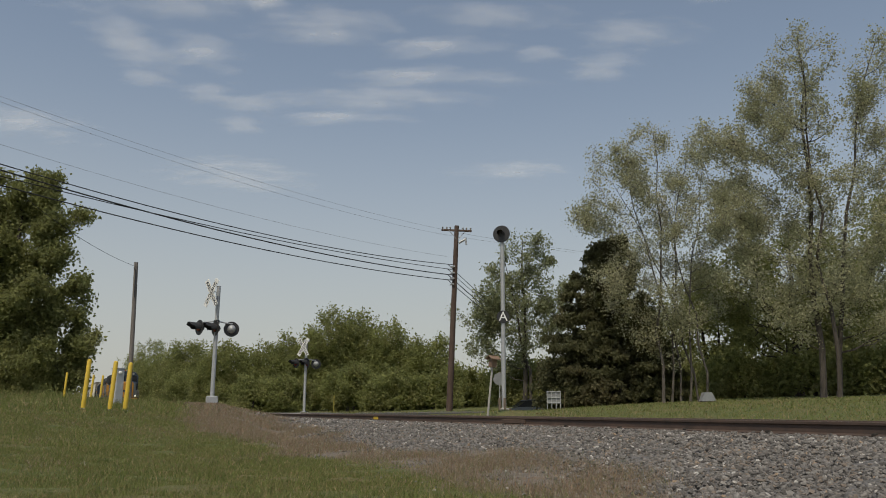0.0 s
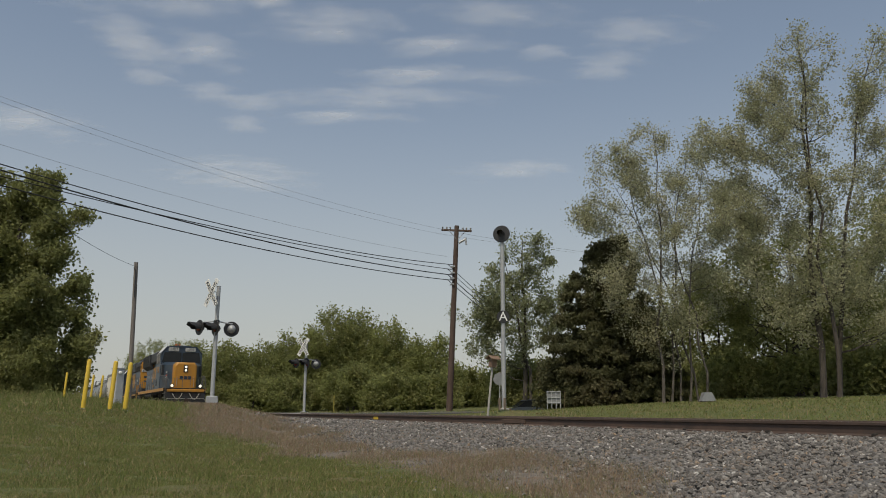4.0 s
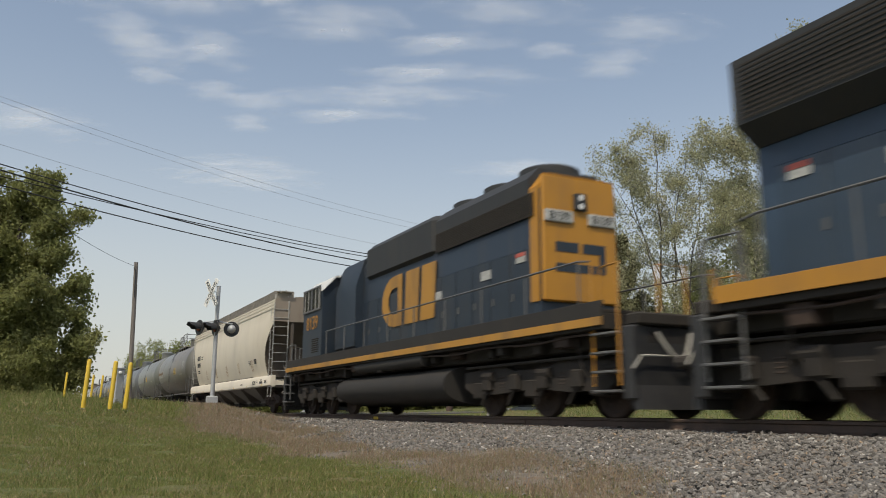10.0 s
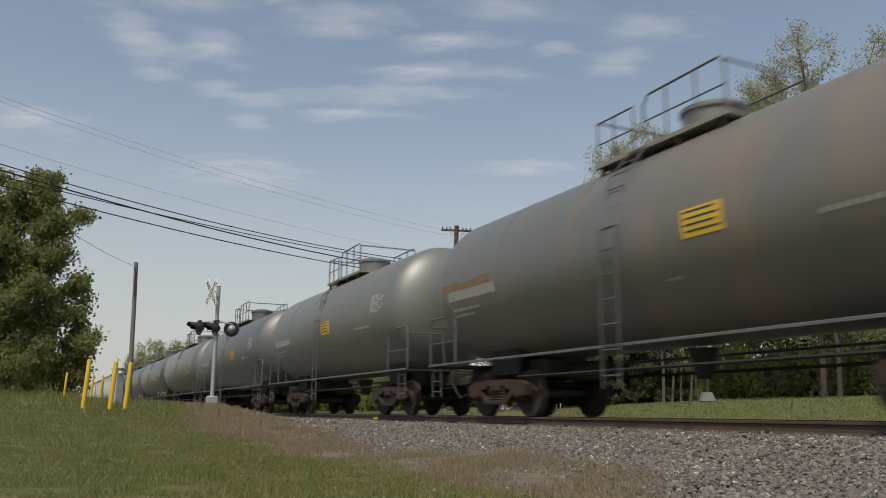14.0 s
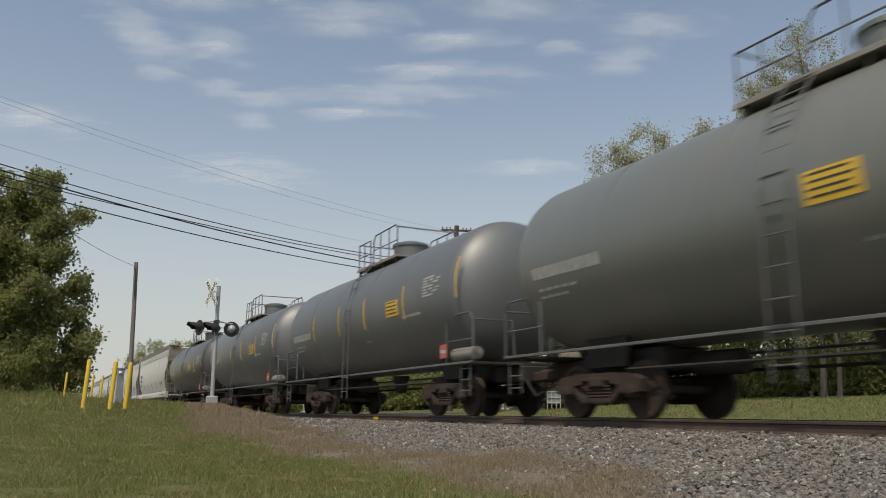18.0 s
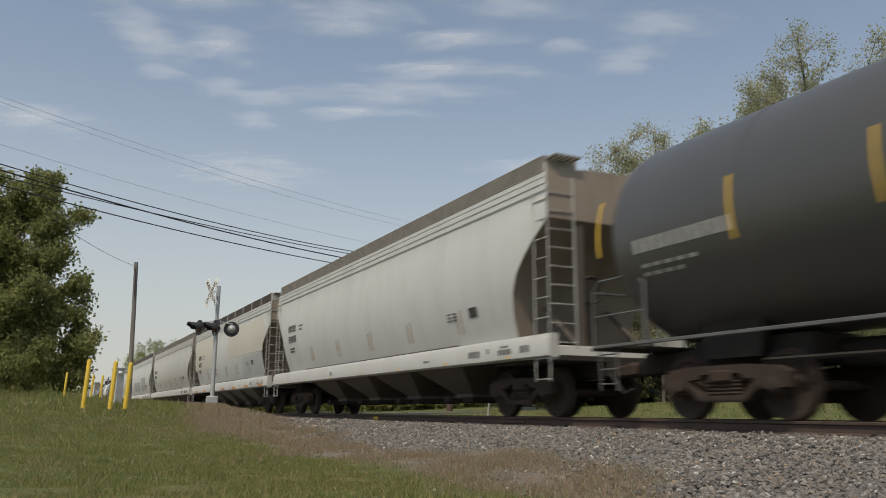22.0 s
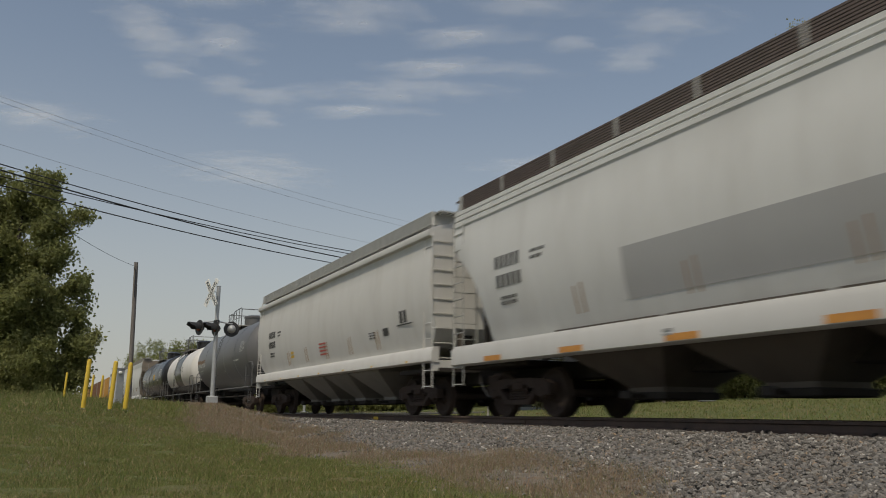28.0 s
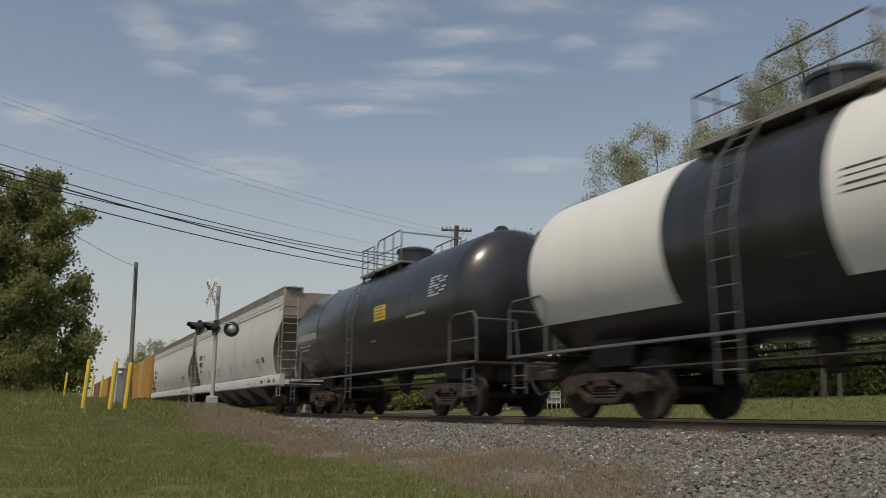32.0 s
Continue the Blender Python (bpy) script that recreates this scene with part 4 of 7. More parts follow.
P = {
    "blue": paint("dark_blue_locomotive_paint", (0.016, 0.037, 0.066), 0.45, (0.036, 0.042, 0.05), 0.5, coat=0.3, spec=0.7),
    "dull_blue": paint("faded_blue_locomotive_paint", (0.015, 0.026, 0.042), 0.5, (0.045, 0.043, 0.042), 0.7, coat=0.15),
    "yellow": paint("locomotive_yellow_paint", (0.46, 0.215, 0.024), 0.5, (0.22, 0.12, 0.05), 0.5, coat=0.05),
    "dark": paint("dark_grey_hood_paint", (0.042, 0.044, 0.047), 0.6, (0.06, 0.056, 0.05), 0.5, spec=0.25, coat=0.0),
    "dusty": paint("dusty_grey_underframe_paint", (0.036, 0.034, 0.032), 0.7, (0.05, 0.044, 0.038), 0.6, spec=0.25, coat=0.0),
    "dirty_yellow": paint("grimy_yellow_paint", (0.44, 0.22, 0.035), 0.55, (0.13, 0.085, 0.05), 0.75),
    "cream": paint("tan_white_hopper_paint", (0.72, 0.655, 0.54), 0.5, (0.54, 0.47, 0.38), 0.35),
    "grey": paint("light_grey_hopper_paint", (0.61, 0.61, 0.59), 0.5, (0.43, 0.41, 0.38), 0.35),
    "buff": paint("buff_grey_hopper_paint", (0.60, 0.59, 0.56), 0.5, (0.44, 0.41, 0.37), 0.4),
    "sill": paint("dusty_grey_sill_paint", (0.49, 0.485, 0.465), 0.5, (0.38, 0.36, 0.33), 0.4),
    "patch": paint("repainted_grey_patch", (0.38, 0.38, 0.375), 0.55, (0.34, 0.32, 0.30), 0.3),
    "patch_pale": paint("pale_repainted_patch", (0.50, 0.51, 0.51), 0.5, (0.42, 0.41, 0.39), 0.3),
    "tan": paint("faded_tan_patch", (0.58, 0.55, 0.47), 0.55, (0.56, 0.545, 0.50), 0.7, spread=0.8),
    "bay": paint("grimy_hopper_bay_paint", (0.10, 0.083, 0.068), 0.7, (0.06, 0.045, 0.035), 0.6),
    # the car's grey, with the shade under the body put into the colour
    "bay_pale": paint("shaded_grey_hopper_bay_paint", (0.19, 0.18, 0.16), 0.6, (0.10, 0.085, 0.07), 0.5),
    # rusty browns of the hopper ends, darkened to hold the shade there
    "slope": paint("shaded_rusty_slope_sheet", (0.26, 0.215, 0.17), 0.7, (0.14, 0.09, 0.06), 0.6),
    "slope_dark": paint("deep_shaded_slope_sheet", (0.105, 0.086, 0.068), 0.75, (0.07, 0.05, 0.036), 0.6),
    "mark_rust": material("rusty_streak", (0.30, 0.19, 0.10), (0.38, 0.29, 0.20), 0.8, scale=9),
    "roofwalk_pale": material("pale_grating_steel", (0.42, 0.42, 0.40), (0.34, 0.34, 0.32), 0.6, 0.2, scale=5),
    "roofwalk_brown": material("brown_grating_steel", (0.115, 0.088, 0.08), (0.08, 0.064, 0.058), 0.75, 0.1, scale=5),
    "roofwalk": material("dull_grating_steel", (0.29, 0.265, 0.23), (0.2, 0.185, 0.16), 0.7, 0.1, scale=5),
    "tank_black": paint("sooty_dark_tank_paint", (0.062, 0.06, 0.056), 0.4, (0.10, 0.085, 0.07), 0.5, coat=0.8, spread=0.5),
    "tank_green": paint("grey_green_tank_paint", (0.125, 0.133, 0.118), 0.46, (0.20, 0.16, 0.115), 0.5, coat=1.0, spread=0.55, spec=1.0),
    "tank_blue": paint("dusty_blue_grey_tank_paint", (0.098, 0.105, 0.111), 0.48, (0.14, 0.13, 0.118), 0.5, coat=0.9, spread=0.5, spec=0.8),
    "tank_rust": paint("sooty_tank_with_rust_streaks", (0.12, 0.117, 0.102), 0.46, (0.24, 0.155, 0.09), 0.6, coat=1.0, spread=0.5, spec=0.9),
    "tank_dull": paint("dull_grey_black_tank_paint", (0.105, 0.106, 0.108), 0.42, (0.15, 0.125, 0.10), 0.3, coat=0.7, spread=0.4),
    "tank_gloss": paint("glossy_black_tank_paint", (0.018, 0.018, 0.02), 0.25, (0.04, 0.038, 0.035), 0.4, coat=0.3),
    "tank_white": paint("white_tank_paint", (0.74, 0.72, 0.68), 0.4, (0.5, 0.46, 0.40), 0.25, coat=0.1),
    "mark_white": material("white_stencil_paint", (0.48, 0.48, 0.46), (0.3, 0.3, 0.29), 0.6, scale=12),
    "mark_black": material("black_stencil_paint", (0.03, 0.03, 0.03), (0.08, 0.08, 0.078), 0.6, scale=12),
    "mark_dim": material("faded_stencil_paint", (0.30, 0.30, 0.29), (0.2, 0.2, 0.195), 0.6, scale=12),
    "mark_faded": material("faded_orange_scrawl", (0.24, 0.145, 0.075), (0.16, 0.115, 0.075), 0.6, scale=3),
    "mark_yellow": material("yellow_reflector", (0.70, 0.44, 0.04), (0.6, 0.38, 0.05), 0.45, scale=12),
    "mark_orange": material("orange_reflector", (0.55, 0.25, 0.05), (0.45, 0.2, 0.05), 0.5, scale=8),
    "mark_red": material("red_placard", (0.50, 0.10, 0.07), (0.45, 0.12, 0.09), 0.5, scale=8),
    "box_yellow": paint("mustard_boxcar_paint", (0.48, 0.27, 0.07), 0.6, (0.22, 0.13, 0.06), 0.5),
    "box_brown": paint("brown_boxcar_paint", (0.19, 0.10, 0.06), 0.65, (0.11, 0.07, 0.05), 0.5),
    "handrail_pale": material("pale_handrail_paint", (0.42, 0.40, 0.36), (0.3, 0.29, 0.26), 0.5, scale=6),
    "handrail": material("handrail_paint", (0.13, 0.13, 0.13), (0.09, 0.09, 0.09), 0.5, scale=6),
    "lamp_on": glowing("lit_headlight", (1.0, 0.94, 0.82), 1.0),
    "horn": material("orange_beacon", (0.5, 0.12, 0.03), (0.4, 0.1, 0.03), 0.4),
}
WHEELS = []  # (wheelset, radius, vehicle)


def wheelset_mesh(r):
    g = Geo()
    for s in (-1, 1):
        prof = [(0.66, 0.09), (0.66, r * 0.78), (0.672, r * 0.84), (0.672, r + 0.026), (0.70, r + 0.026), (0.714, r + 0.002), (0.80, r - 0.004), (0.80, r * 0.86), (0.765, r * 0.78), (0.755, 0.2), (0.82, 0.14), (0.82, 0.0001)]
        g.lathe([(s * a, q) for a, q in prof], 22, axis="y")
    g.cyl((0, -0.95, 0), (0, 0.95, 0), 0.075, n=12)
    for s in (-1, 1):
        for k in range(6):
            a = math.pi * k / 3
            g.cyl((0.28 * math.cos(a), s * 0.755, 0.28 * math.sin(a)), (0.28 * math.cos(a), s * 0.768, 0.28 * math.sin(a)), 0.035, n=6)
    return g.mesh("wheelset", M["truck"])


CAR_R, LOCO_R = 0.457, 0.508
WHEELSET = {r: wheelset_mesh(r) for r in (CAR_R, LOCO_R)}


def car_truck_meshes():
    out = []
    for s in (-1, 1):
        y0, y1 = sorted((s * 0.90, s * 1.06))
        g = Geo()
        top = [(-1.12, 0.42), (-1.14, 0.62), (-0.95, 0.70), (-0.45, 0.74), (0.45, 0.74), (0.95, 0.70), (1.14, 0.62), (1.12, 0.42), (0.72, 0.40), (0.62, 0.54), (0.38, 0.56), (0.36, 0.62), (-0.36, 0.62), (-0.38, 0.56), (-0.62, 0.54), (-0.72, 0.40)]
        g.slab(top, y0, y1)
        low = [(-0.66, 0.45), (-0.40, 0.24), (0.40, 0.24), (0.66, 0.45), (0.62, 0.54), (0.36, 0.33), (-0.36, 0.33), (-0.62, 0.54)]
        g.slab(low, y0, y1)
        out.append(g.mesh("side_frame", M["truck"]))
    g = Geo()
    for s in (-1, 1):
        for x in (-0.24, -0.08, 0.08, 0.24):
            g.lathe([(0.33 + 0.026 * k, 0.072 if k % 2 else 0.052) for k in range(10)], 8, (x, s * 0.98, 0), "z")
    springs = g.mesh("spring_nest", M["truck"])
    bolster = Geo().box(-0.2, 0.2, -1.08, 1.08, 0.5, 0.68, 0.03).box(-0.3, 0.3, -0.35, 0.35, 0.6, 0.76, 0.03).mesh("bolster", M["truck"])
    cap = Geo().lathe([(0, 0.1), (0.09, 0.1), (0.11, 0.06), (0.112, 0.0001)], 12, axis="y").box(-0.13, 0.13, -0.02, 0.03, -0.13, 0.16, 0.02).mesh("bearing_cap", M["truck"])
    shoe = Geo().box(-0.06, 0.06, -0.05, 0.05, -0.16, 0.16, 0.02).mesh("brake_shoe", M["under"])
    return out, springs, bolster, cap, shoe


TRUCK = car_truck_meshes()


def car_truck(car, x):
    t = part("truck", TRUCK[2], None, car, "rusty cast steel truck", pose(x, 0, 0))
    for m in TRUCK[0]:
        part("side_frame", m, None, t)
    tagged(part("spring_nest", TRUCK[1], None, t), kind="stuff")
    for a in (-0.89, 0.89):
        w = part("wheelset", WHEELSET[CAR_R], None, t, at=pose(a, 0, CAR_R))
        WHEELS.append((w, CAR_R, car, x + a))
        for s in (-1, 1):
            part("bearing_cap", TRUCK[3], None, t, at=pose(a, s * 0.98, CAR_R, rz=0 if s > 0 else 180))
            part("brake_shoe", TRUCK[4], None, t, at=pose(a - math.copysign(0.51, a), s * 0.74, CAR_R - 0.02))


COUPLER = Geo().box(-0.75, 0.35, -0.09, 0.09, 0.72, 0.92, 0.03).box(0.25, 0.5, -0.16, 0.1, 0.70, 0.96, 0.05).box(0.36, 0.56, 0.04, 0.18, 0.72, 0.94, 0.04).mesh("coupler", M["truck"])
HOSE = Geo().tube([(0.1, -0.35, 0.75), (0.25, -0.36, 0.6), (0.38, -0.3, 0.42), (0.5, -0.2, 0.5)], 0.028, 6).mesh("brake_hose", M["black"])


def couplers(car, half):
    for s in (-1, 1):
        turn = 0 if s > 0 else 180
        part("coupler", COUPLER, None, car, at=pose(s * (half - 0.46), 0, 0, rz=turn))
        part("brake_hose", HOSE, None, car, at=pose(s * (half - 0.46), 0, 0, rz=turn))


def ladder(g, p0, p1, width, rungs, across=(1, 0, 0), r=0.014):
    a, b, w = Vector(p0), Vector(p1), Vector(across) * width / 2
    g.tube([a - w, b - w], r, 5).tube([a + w, b + w], r, 5)
    for k in range(rungs):
        p = a.lerp(b, (k + 0.5) / rungs)
        g.tube([p - w, p + w], r * 0.9, 5)
    return g


def bars(name, parent, mat, x, z, y, rows, kind="", label="", normal=None):
    """Lines of lettering too small to read, as plain bars on a side at y. rows: (offset x, offset z, length, height, pieces)."""
    g = Geo()
    for dx, dz, ln, ht, n in rows:
        step = ln / n
        for k in range(n):
            x0 = x + dx + k * step
            x1 = x0 + step * (0.42 if n == 1 else 0.62)
            g.loft([[(x0, q - 0.004, zz), (x1, q - 0.004, zz), (x1, q + 0.004, zz), (x0, q + 0.004, zz)] for zz in np.linspace(z + dz, z + dz + ht, 4) for q in (y if normal is None else normal(zz),)])
    return tagged(part(name, g, mat, parent, label), kind=kind)


def tank_car(L, body, label, mark="mark_white", band=None, style=0, seed=0, size=(1.64, 2.79), panel_at=1.4, stripes=(), rust_mark=False):
    """Length over couplers L. style 0: walkway only round the dome; 1: white ends with a dark middle."""
    rng = random.Random(seed)
    t = thing("tank_car", label, "tank car", "freight train")
    half = L / 2
    R, zc = size
    hs = half - 0.8
    prof = [(-hs, 0.0001)]
    for k in range(1, 9):
        a = math.pi / 2 * k / 8
        prof.append((-hs + 0.78 * (1 - math.cos(a)), R * math.sin(a)))
    prof += [(-p, q) for p, q in reversed(prof)]
    shell = part("tank_shell", Geo().lathe(prof, 48, (0, 0, zc), "x"), body, t)
    for k in range(1, 5):
        x = -hs + 0.7 + (2 * hs - 1.4) * k / 5
        part("weld_band", Geo().lathe([(-0.03, R), (-0.03, R + 0.006), (0.03, R + 0.006), (0.03, R)], 48, (x, 0, zc), "x"), body, shell)
    for x0, x1 in band or ():
        xs = sorted({*np.linspace(max(x0, -hs + 0.78), min(x1, hs - 0.78), 5), *[math.copysign(hs - 0.78 * (1 - math.sin(a * math.pi / 20)), x0 + x1) for a in range(0, 11) if max(abs(x0), abs(x1)) > hs - 0.2]})

        def radius_at(x):
            d = hs - abs(x)
            return max(0.03, R * math.sin(math.acos(max(0.0, min(1.0, 1 - d / 0.78))))) if d < 0.78 else R

        arc = [math.radians(-38 + 256 * k / 30) for k in range(31)]
        rings = [[(x, q * math.cos(a), zc + q * math.sin(a)) for q, order in ((radius_at(x) + 0.012, arc), (radius_at(x) - 0.01, arc[::-1])) for a in order] for x in xs]
        part("painted_panel", Geo().loft(rings), P["tank_white"], shell, "white upper shell")
    for s in (-1, 1):
        g = Geo()
        g.box(s * (half - 2.9) - 1.1, s * (half - 2.9) + 1.1, -0.5, 0.5, 0.75, 1.15, 0.04)
        for y in (-0.75, 0.75):
            g.slab([(s * (half - 2.9) - 0.5, 0.85), (s * (half - 2.9) + 0.5, 0.85), (s * (half - 2.9) + 0.6, 1.7), (s * (half - 2.9) - 0.6, 1.7)], y - 0.05, y + 0.05)
        x0, x1 = sorted((s * (half - 3.6), s * (half - 0.5)))
        g.box(x0, x1, -0.32, 0.32, 0.72, 1.06, 0.03)
        part("stub_sill", g, M["under"], t)
        x0, x1 = sorted((s * (half - 1.35), s * (half - 0.62)))
        deck = part("end_platform", Geo().box(x0, x1, -1.5, 1.5, 1.06, 1.12, 0.01), M["under"], t)
        e = s * (half - 0.66)
        for y in (-1.46, 1.46):
            g = Geo()
            g.tube([(s * (half - 1.9), y, 1.1), (s * (half - 1.9), y, 2.02), (s * (half - 1.75), y, 2.16), (e - s * 0.15, y, 2.16), (e, y, 2.02), (e, y, 1.1)], 0.022, 6)
            g.tube([(e, y, 2.0), (e, y * 0.35, 2.0), (e, y * 0.3, 1.1)], 0.02, 6)
            g.tube([(s * (half - 1.9), y, 1.6), (e, y, 1.6)], 0.014, 5)
            part("end_handrail", g, P["handrail"], t)
            part("end_step", ladder(Geo(), (s * (half - 1.0), y, 0.42), (s * (half - 1.0), y, 1.1), 0.42, 3), P["handrail"], t)
    for y in (-1.5, 1.5):
        part("side_sill_rail", Geo().box(-(half - 0.7), half - 0.7, y - 0.03, y + 0.03, 1.085, 1.135, 0.008), P["handrail"], t, "pale running rail along the sill")
        part("side_ladder", ladder(ladder(ladder(Geo(), (-0.2, y * 1.12, 0.45), (-0.2, y * 1.12, zc), 0.42, 6), (-0.2, y * 1.12, zc), (-0.2, y * 0.95, zc + R * 0.6), 0.42, 3), (-0.2, y * 0.95, zc + R * 0.6), (-0.2, y * 0.6, zc + R), 0.42, 3), P["handrail"], t)
        part("lower_pipe", Geo().tube([(-half + 3.6, y * 0.62, 0.78), (half - 3.6, y * 0.62, 0.78)], 0.03, 6), M["under"], t)
    part("bottom_outlet", Geo().lathe([(0.62, 0.12), (0.7, 0.16), (0.95, 0.2), (1.1, 0.26)], 14, axis="z"), M["under"], t)
    # walkway round the dome
    up = zc + R - 4.22
    deck = part("walkway", Geo().box(-1.35, 1.75, -0.95, -0.42, 4.1, 4.14, 0.008).box(-1.35, 1.75, 0.42, 0.95, 4.1, 4.14, 0.008).box(-1.35, -0.9, -0.42, 0.42, 4.1, 4.14, 0.008).box(1.15, 1.75, -0.42, 0.42, 4.1, 4.14, 0.008), P["roofwalk"], t, "steel grating walkway", pose(0, 0, up))
    for s in (-1, 1):
        for x in (-1.2, -0.2, 0.7, 1.6):
            part("walkway_bracket", Geo().box(x - 0.03, x + 0.03, s * 0.9 - 0.04, s * 0.9 + 0.04, 3.8, 4.1, 0.008), M["under"], deck)
        part("walkway_edge", Geo().box(-1.35, 1.75, s * 0.95 - 0.02, s * 0.95 + 0.02, 4.08, 4.16, 0.006), P["roofwalk"], deck)
    for s in (-1, 1):
        y = s * 0.92
        g = Geo()
        g.tube([(-1.3, y, 4.14), (-1.3, y, 4.92), (-0.35, y, 4.92), (-0.32, y, 4.14)], 0.02, 6)
        g.tube([(-0.85, y, 4.14), (-0.85, y, 4.92)], 0.018, 5).tube([(-1.3, y, 4.53), (-0.33, y, 4.53)], 0.015, 5)
        part("walkway_railing", g, P["handrail"], deck)
        g = Geo()
        g.tube([(-0.1, y, 4.14), (-0.08, y, 4.85), (0.05, y, 5.0), (1.6, y, 5.02), (1.7, y, 4.9), (1.7, y, 4.14)], 0.02, 6)
        for x in (0.45, 1.1):
            g.tube([(x, y, 4.14), (x, y, 5.0)], 0.018, 5)
        g.tube([(-0.08, y, 4.57), (1.7, y, 4.57)], 0.015, 5)
        part("walkway_railing", g, P["handrail"], deck)
    for x in (-1.3, 1.7):
        part("walkway_railing", Geo().tube([(x, -0.92, 4.55), (x, -0.92, 4.95), (x, 0.92, 4.95), (x, 0.92, 4.55)], 0.02, 6), P["handrail"], deck)
    dome = part("dome", Geo().lathe([(4.0, 0.5), (4.62, 0.5), (4.63, 0.54), (4.7, 0.54), (4.72, 0.5), (4.78, 0.3), (4.8, 0.0001)], 24, (0.55, 0, 0), "z"), body, t, "", pose(0, 0, up))
    part("valve", Geo().lathe([(4.06, 0.12), (4.3, 0.12), (4.34, 0.08), (4.42, 0.0001)], 12, (-0.75, 0, 0), "z"), M["under"], t, "", pose(0, 0, up))
    # marks on both sides, following the shell

    def curve_y(z):
        return math.sqrt(max(0.01, R * R - (z - zc) ** 2))

    for s in (-1, 1):
        g = Geo()
        xa = -half + 1.9 if s < 0 else half - 3.9
        ahead = (half * 2 - 4.7) * -s
        for dx, z, ln, ht, n in [(0, 2.42, 2.0, 0.2, 11), (0.1, 2.2, 1.2, 0.05, 5), (0.1, 2.08, 0.9, 0.05, 4), (ahead - 1.3, 2.34, 1.1, 0.06, 9), (ahead * 0.62, 1.95, 0.4, 0.04, 3)] + [(ahead, 2.7 + 0.07 * q, 1.05, 0.04, 1 + q % 3) for q in range(7)]:
            for k in range(n):
                x0, w = xa + dx + ln / n * k, ln / n * 0.5
                yb, yt = curve_y(z) + 0.006, curve_y(z + ht) + 0.006
                g.add([(x0, s * yb, z), (x0 + w, s * yb, z), (x0 + w, s * yt, z + ht), (x0, s * yt, z + ht), (x0, s * (yb - 0.01), z), (x0 + w, s * (yb - 0.01), z), (x0 + w, s * (yt - 0.01), z + ht), (x0, s * (yt - 0.01), z + ht)],
                      [(0, 1, 2, 3), (4, 5, 6, 7), (0, 1, 5, 4), (1, 2, 6, 5), (2, 3, 7, 6), (3, 0, 4, 7)])
        tagged(part("stencilled_lettering", g, P[mark], shell, "rows of small stencilled marks"), kind="stuff")
        x0 = panel_at or 0.0
        zs = [2.45 + 0.1 * k for k in range(5)]
        g = Geo()
        g.loft([[(x0, s * (curve_y(z) - 0.005), z), (x0 + 0.76, s * (curve_y(z) - 0.005), z), (x0 + 0.76, s * (curve_y(z) + 0.008), z), (x0, s * (curve_y(z) + 0.008), z)] for z in zs])
        if panel_at:
            yellow = part("yellow_panel", g, P["mark_yellow"], shell, "yellow stencil panel")
            g = Geo()
            for q in range(4):
                z = 2.52 + 0.09 * q
                g.loft([[(x0 + 0.06, s * (curve_y(zz) + 0.006), zz), (x0 + 0.7 - 0.07 * (q % 2), s * (curve_y(zz) + 0.006), zz), (x0 + 0.7 - 0.07 * (q % 2), s * (curve_y(zz) + 0.012), zz), (x0 + 0.06, s * (curve_y(zz) + 0.012), zz)] for zz in (z, z + 0.025)])
            part("stencil_line", g, P["mark_black"], yellow)
        if rust_mark:
            g = Geo()
            for q in range(5):
                xx, z0 = -half + 1.6 + 0.42 * q, 2.62 + 0.04 * math.sin(q * 2.1)
                g.loft([[(xx, s * (curve_y(z) - 0.005), z), (xx + 0.36, s * (curve_y(z) - 0.005), z), (xx + 0.36, s * (curve_y(z) + 0.004), z), (xx, s * (curve_y(z) + 0.004), z)] for z in (z0, z0 + 0.08, z0 + 0.17)])
            tagged(part("faded_orange_mark", g, P["mark_faded"], shell, "faded orange paint mark"), kind="stuff")
        if style == 2:
            part("brake_reservoir", Geo().lathe([(-0.55, 0.0001), (-0.5, 0.14), (0.5, 0.14), (0.55, 0.0001)], 14, (half - 1.35, s * 1.25, 1.32), "x"), P["roofwalk"], t, "dull air reservoir above the sill")
            pl = part("placard", Geo().box(half - 2.1, half - 1.8, *sorted((s * 1.5, s * 1.515)), 1.25, 1.55), P["mark_red"], t, "small red and white placard")
            part("placard_band", Geo().box(half - 2.09, half - 1.81, *sorted((s * 1.513, s * 1.52)), 1.36, 1.43), P["mark_white"], pl)
            for xx in stripes:
                g = Geo()
                zs = [2.3 + 0.12 * k for k in range(8)] if abs(xx) < half - 2 else [2.5 + 0.13 * k for k in range(8)]
                g.loft([[(xx, s * (curve_y(z) - 0.005), z), (xx + 0.05, s * (curve_y(z) - 0.005), z), (xx + 0.05, s * (curve_y(z) + 0.008), z), (xx, s * (curve_y(z) + 0.008), z)] for z in zs])
                part("reflector_stripe", g, P["mark_yellow"], shell, "yellow reflective stripe")
    part("brake_wheel", Geo().lathe([(-0.02, 0.24), (0.0, 0.27), (0.02, 0.24), (0.0, 0.22)], 18, (-half + 0.85, 0.6, 1.9), "x").tube([(-half + 0.85, 0.6, 1.1), (-half + 0.85, 0.6, 1.9)], 0.025), M["under"], t)
    part("air_reservoir", Geo().lathe([(-0.55, 0.0001), (-0.5, 0.2), (0.5, 0.2), (0.55, 0.0001)], 14, (-half + 4.5, 0.2, 0.88), "x"), M["under"], t)
    for x in (-(half - 2.9), half - 2.9):
        car_truck(t, x)
    couplers(t, half)
    return t


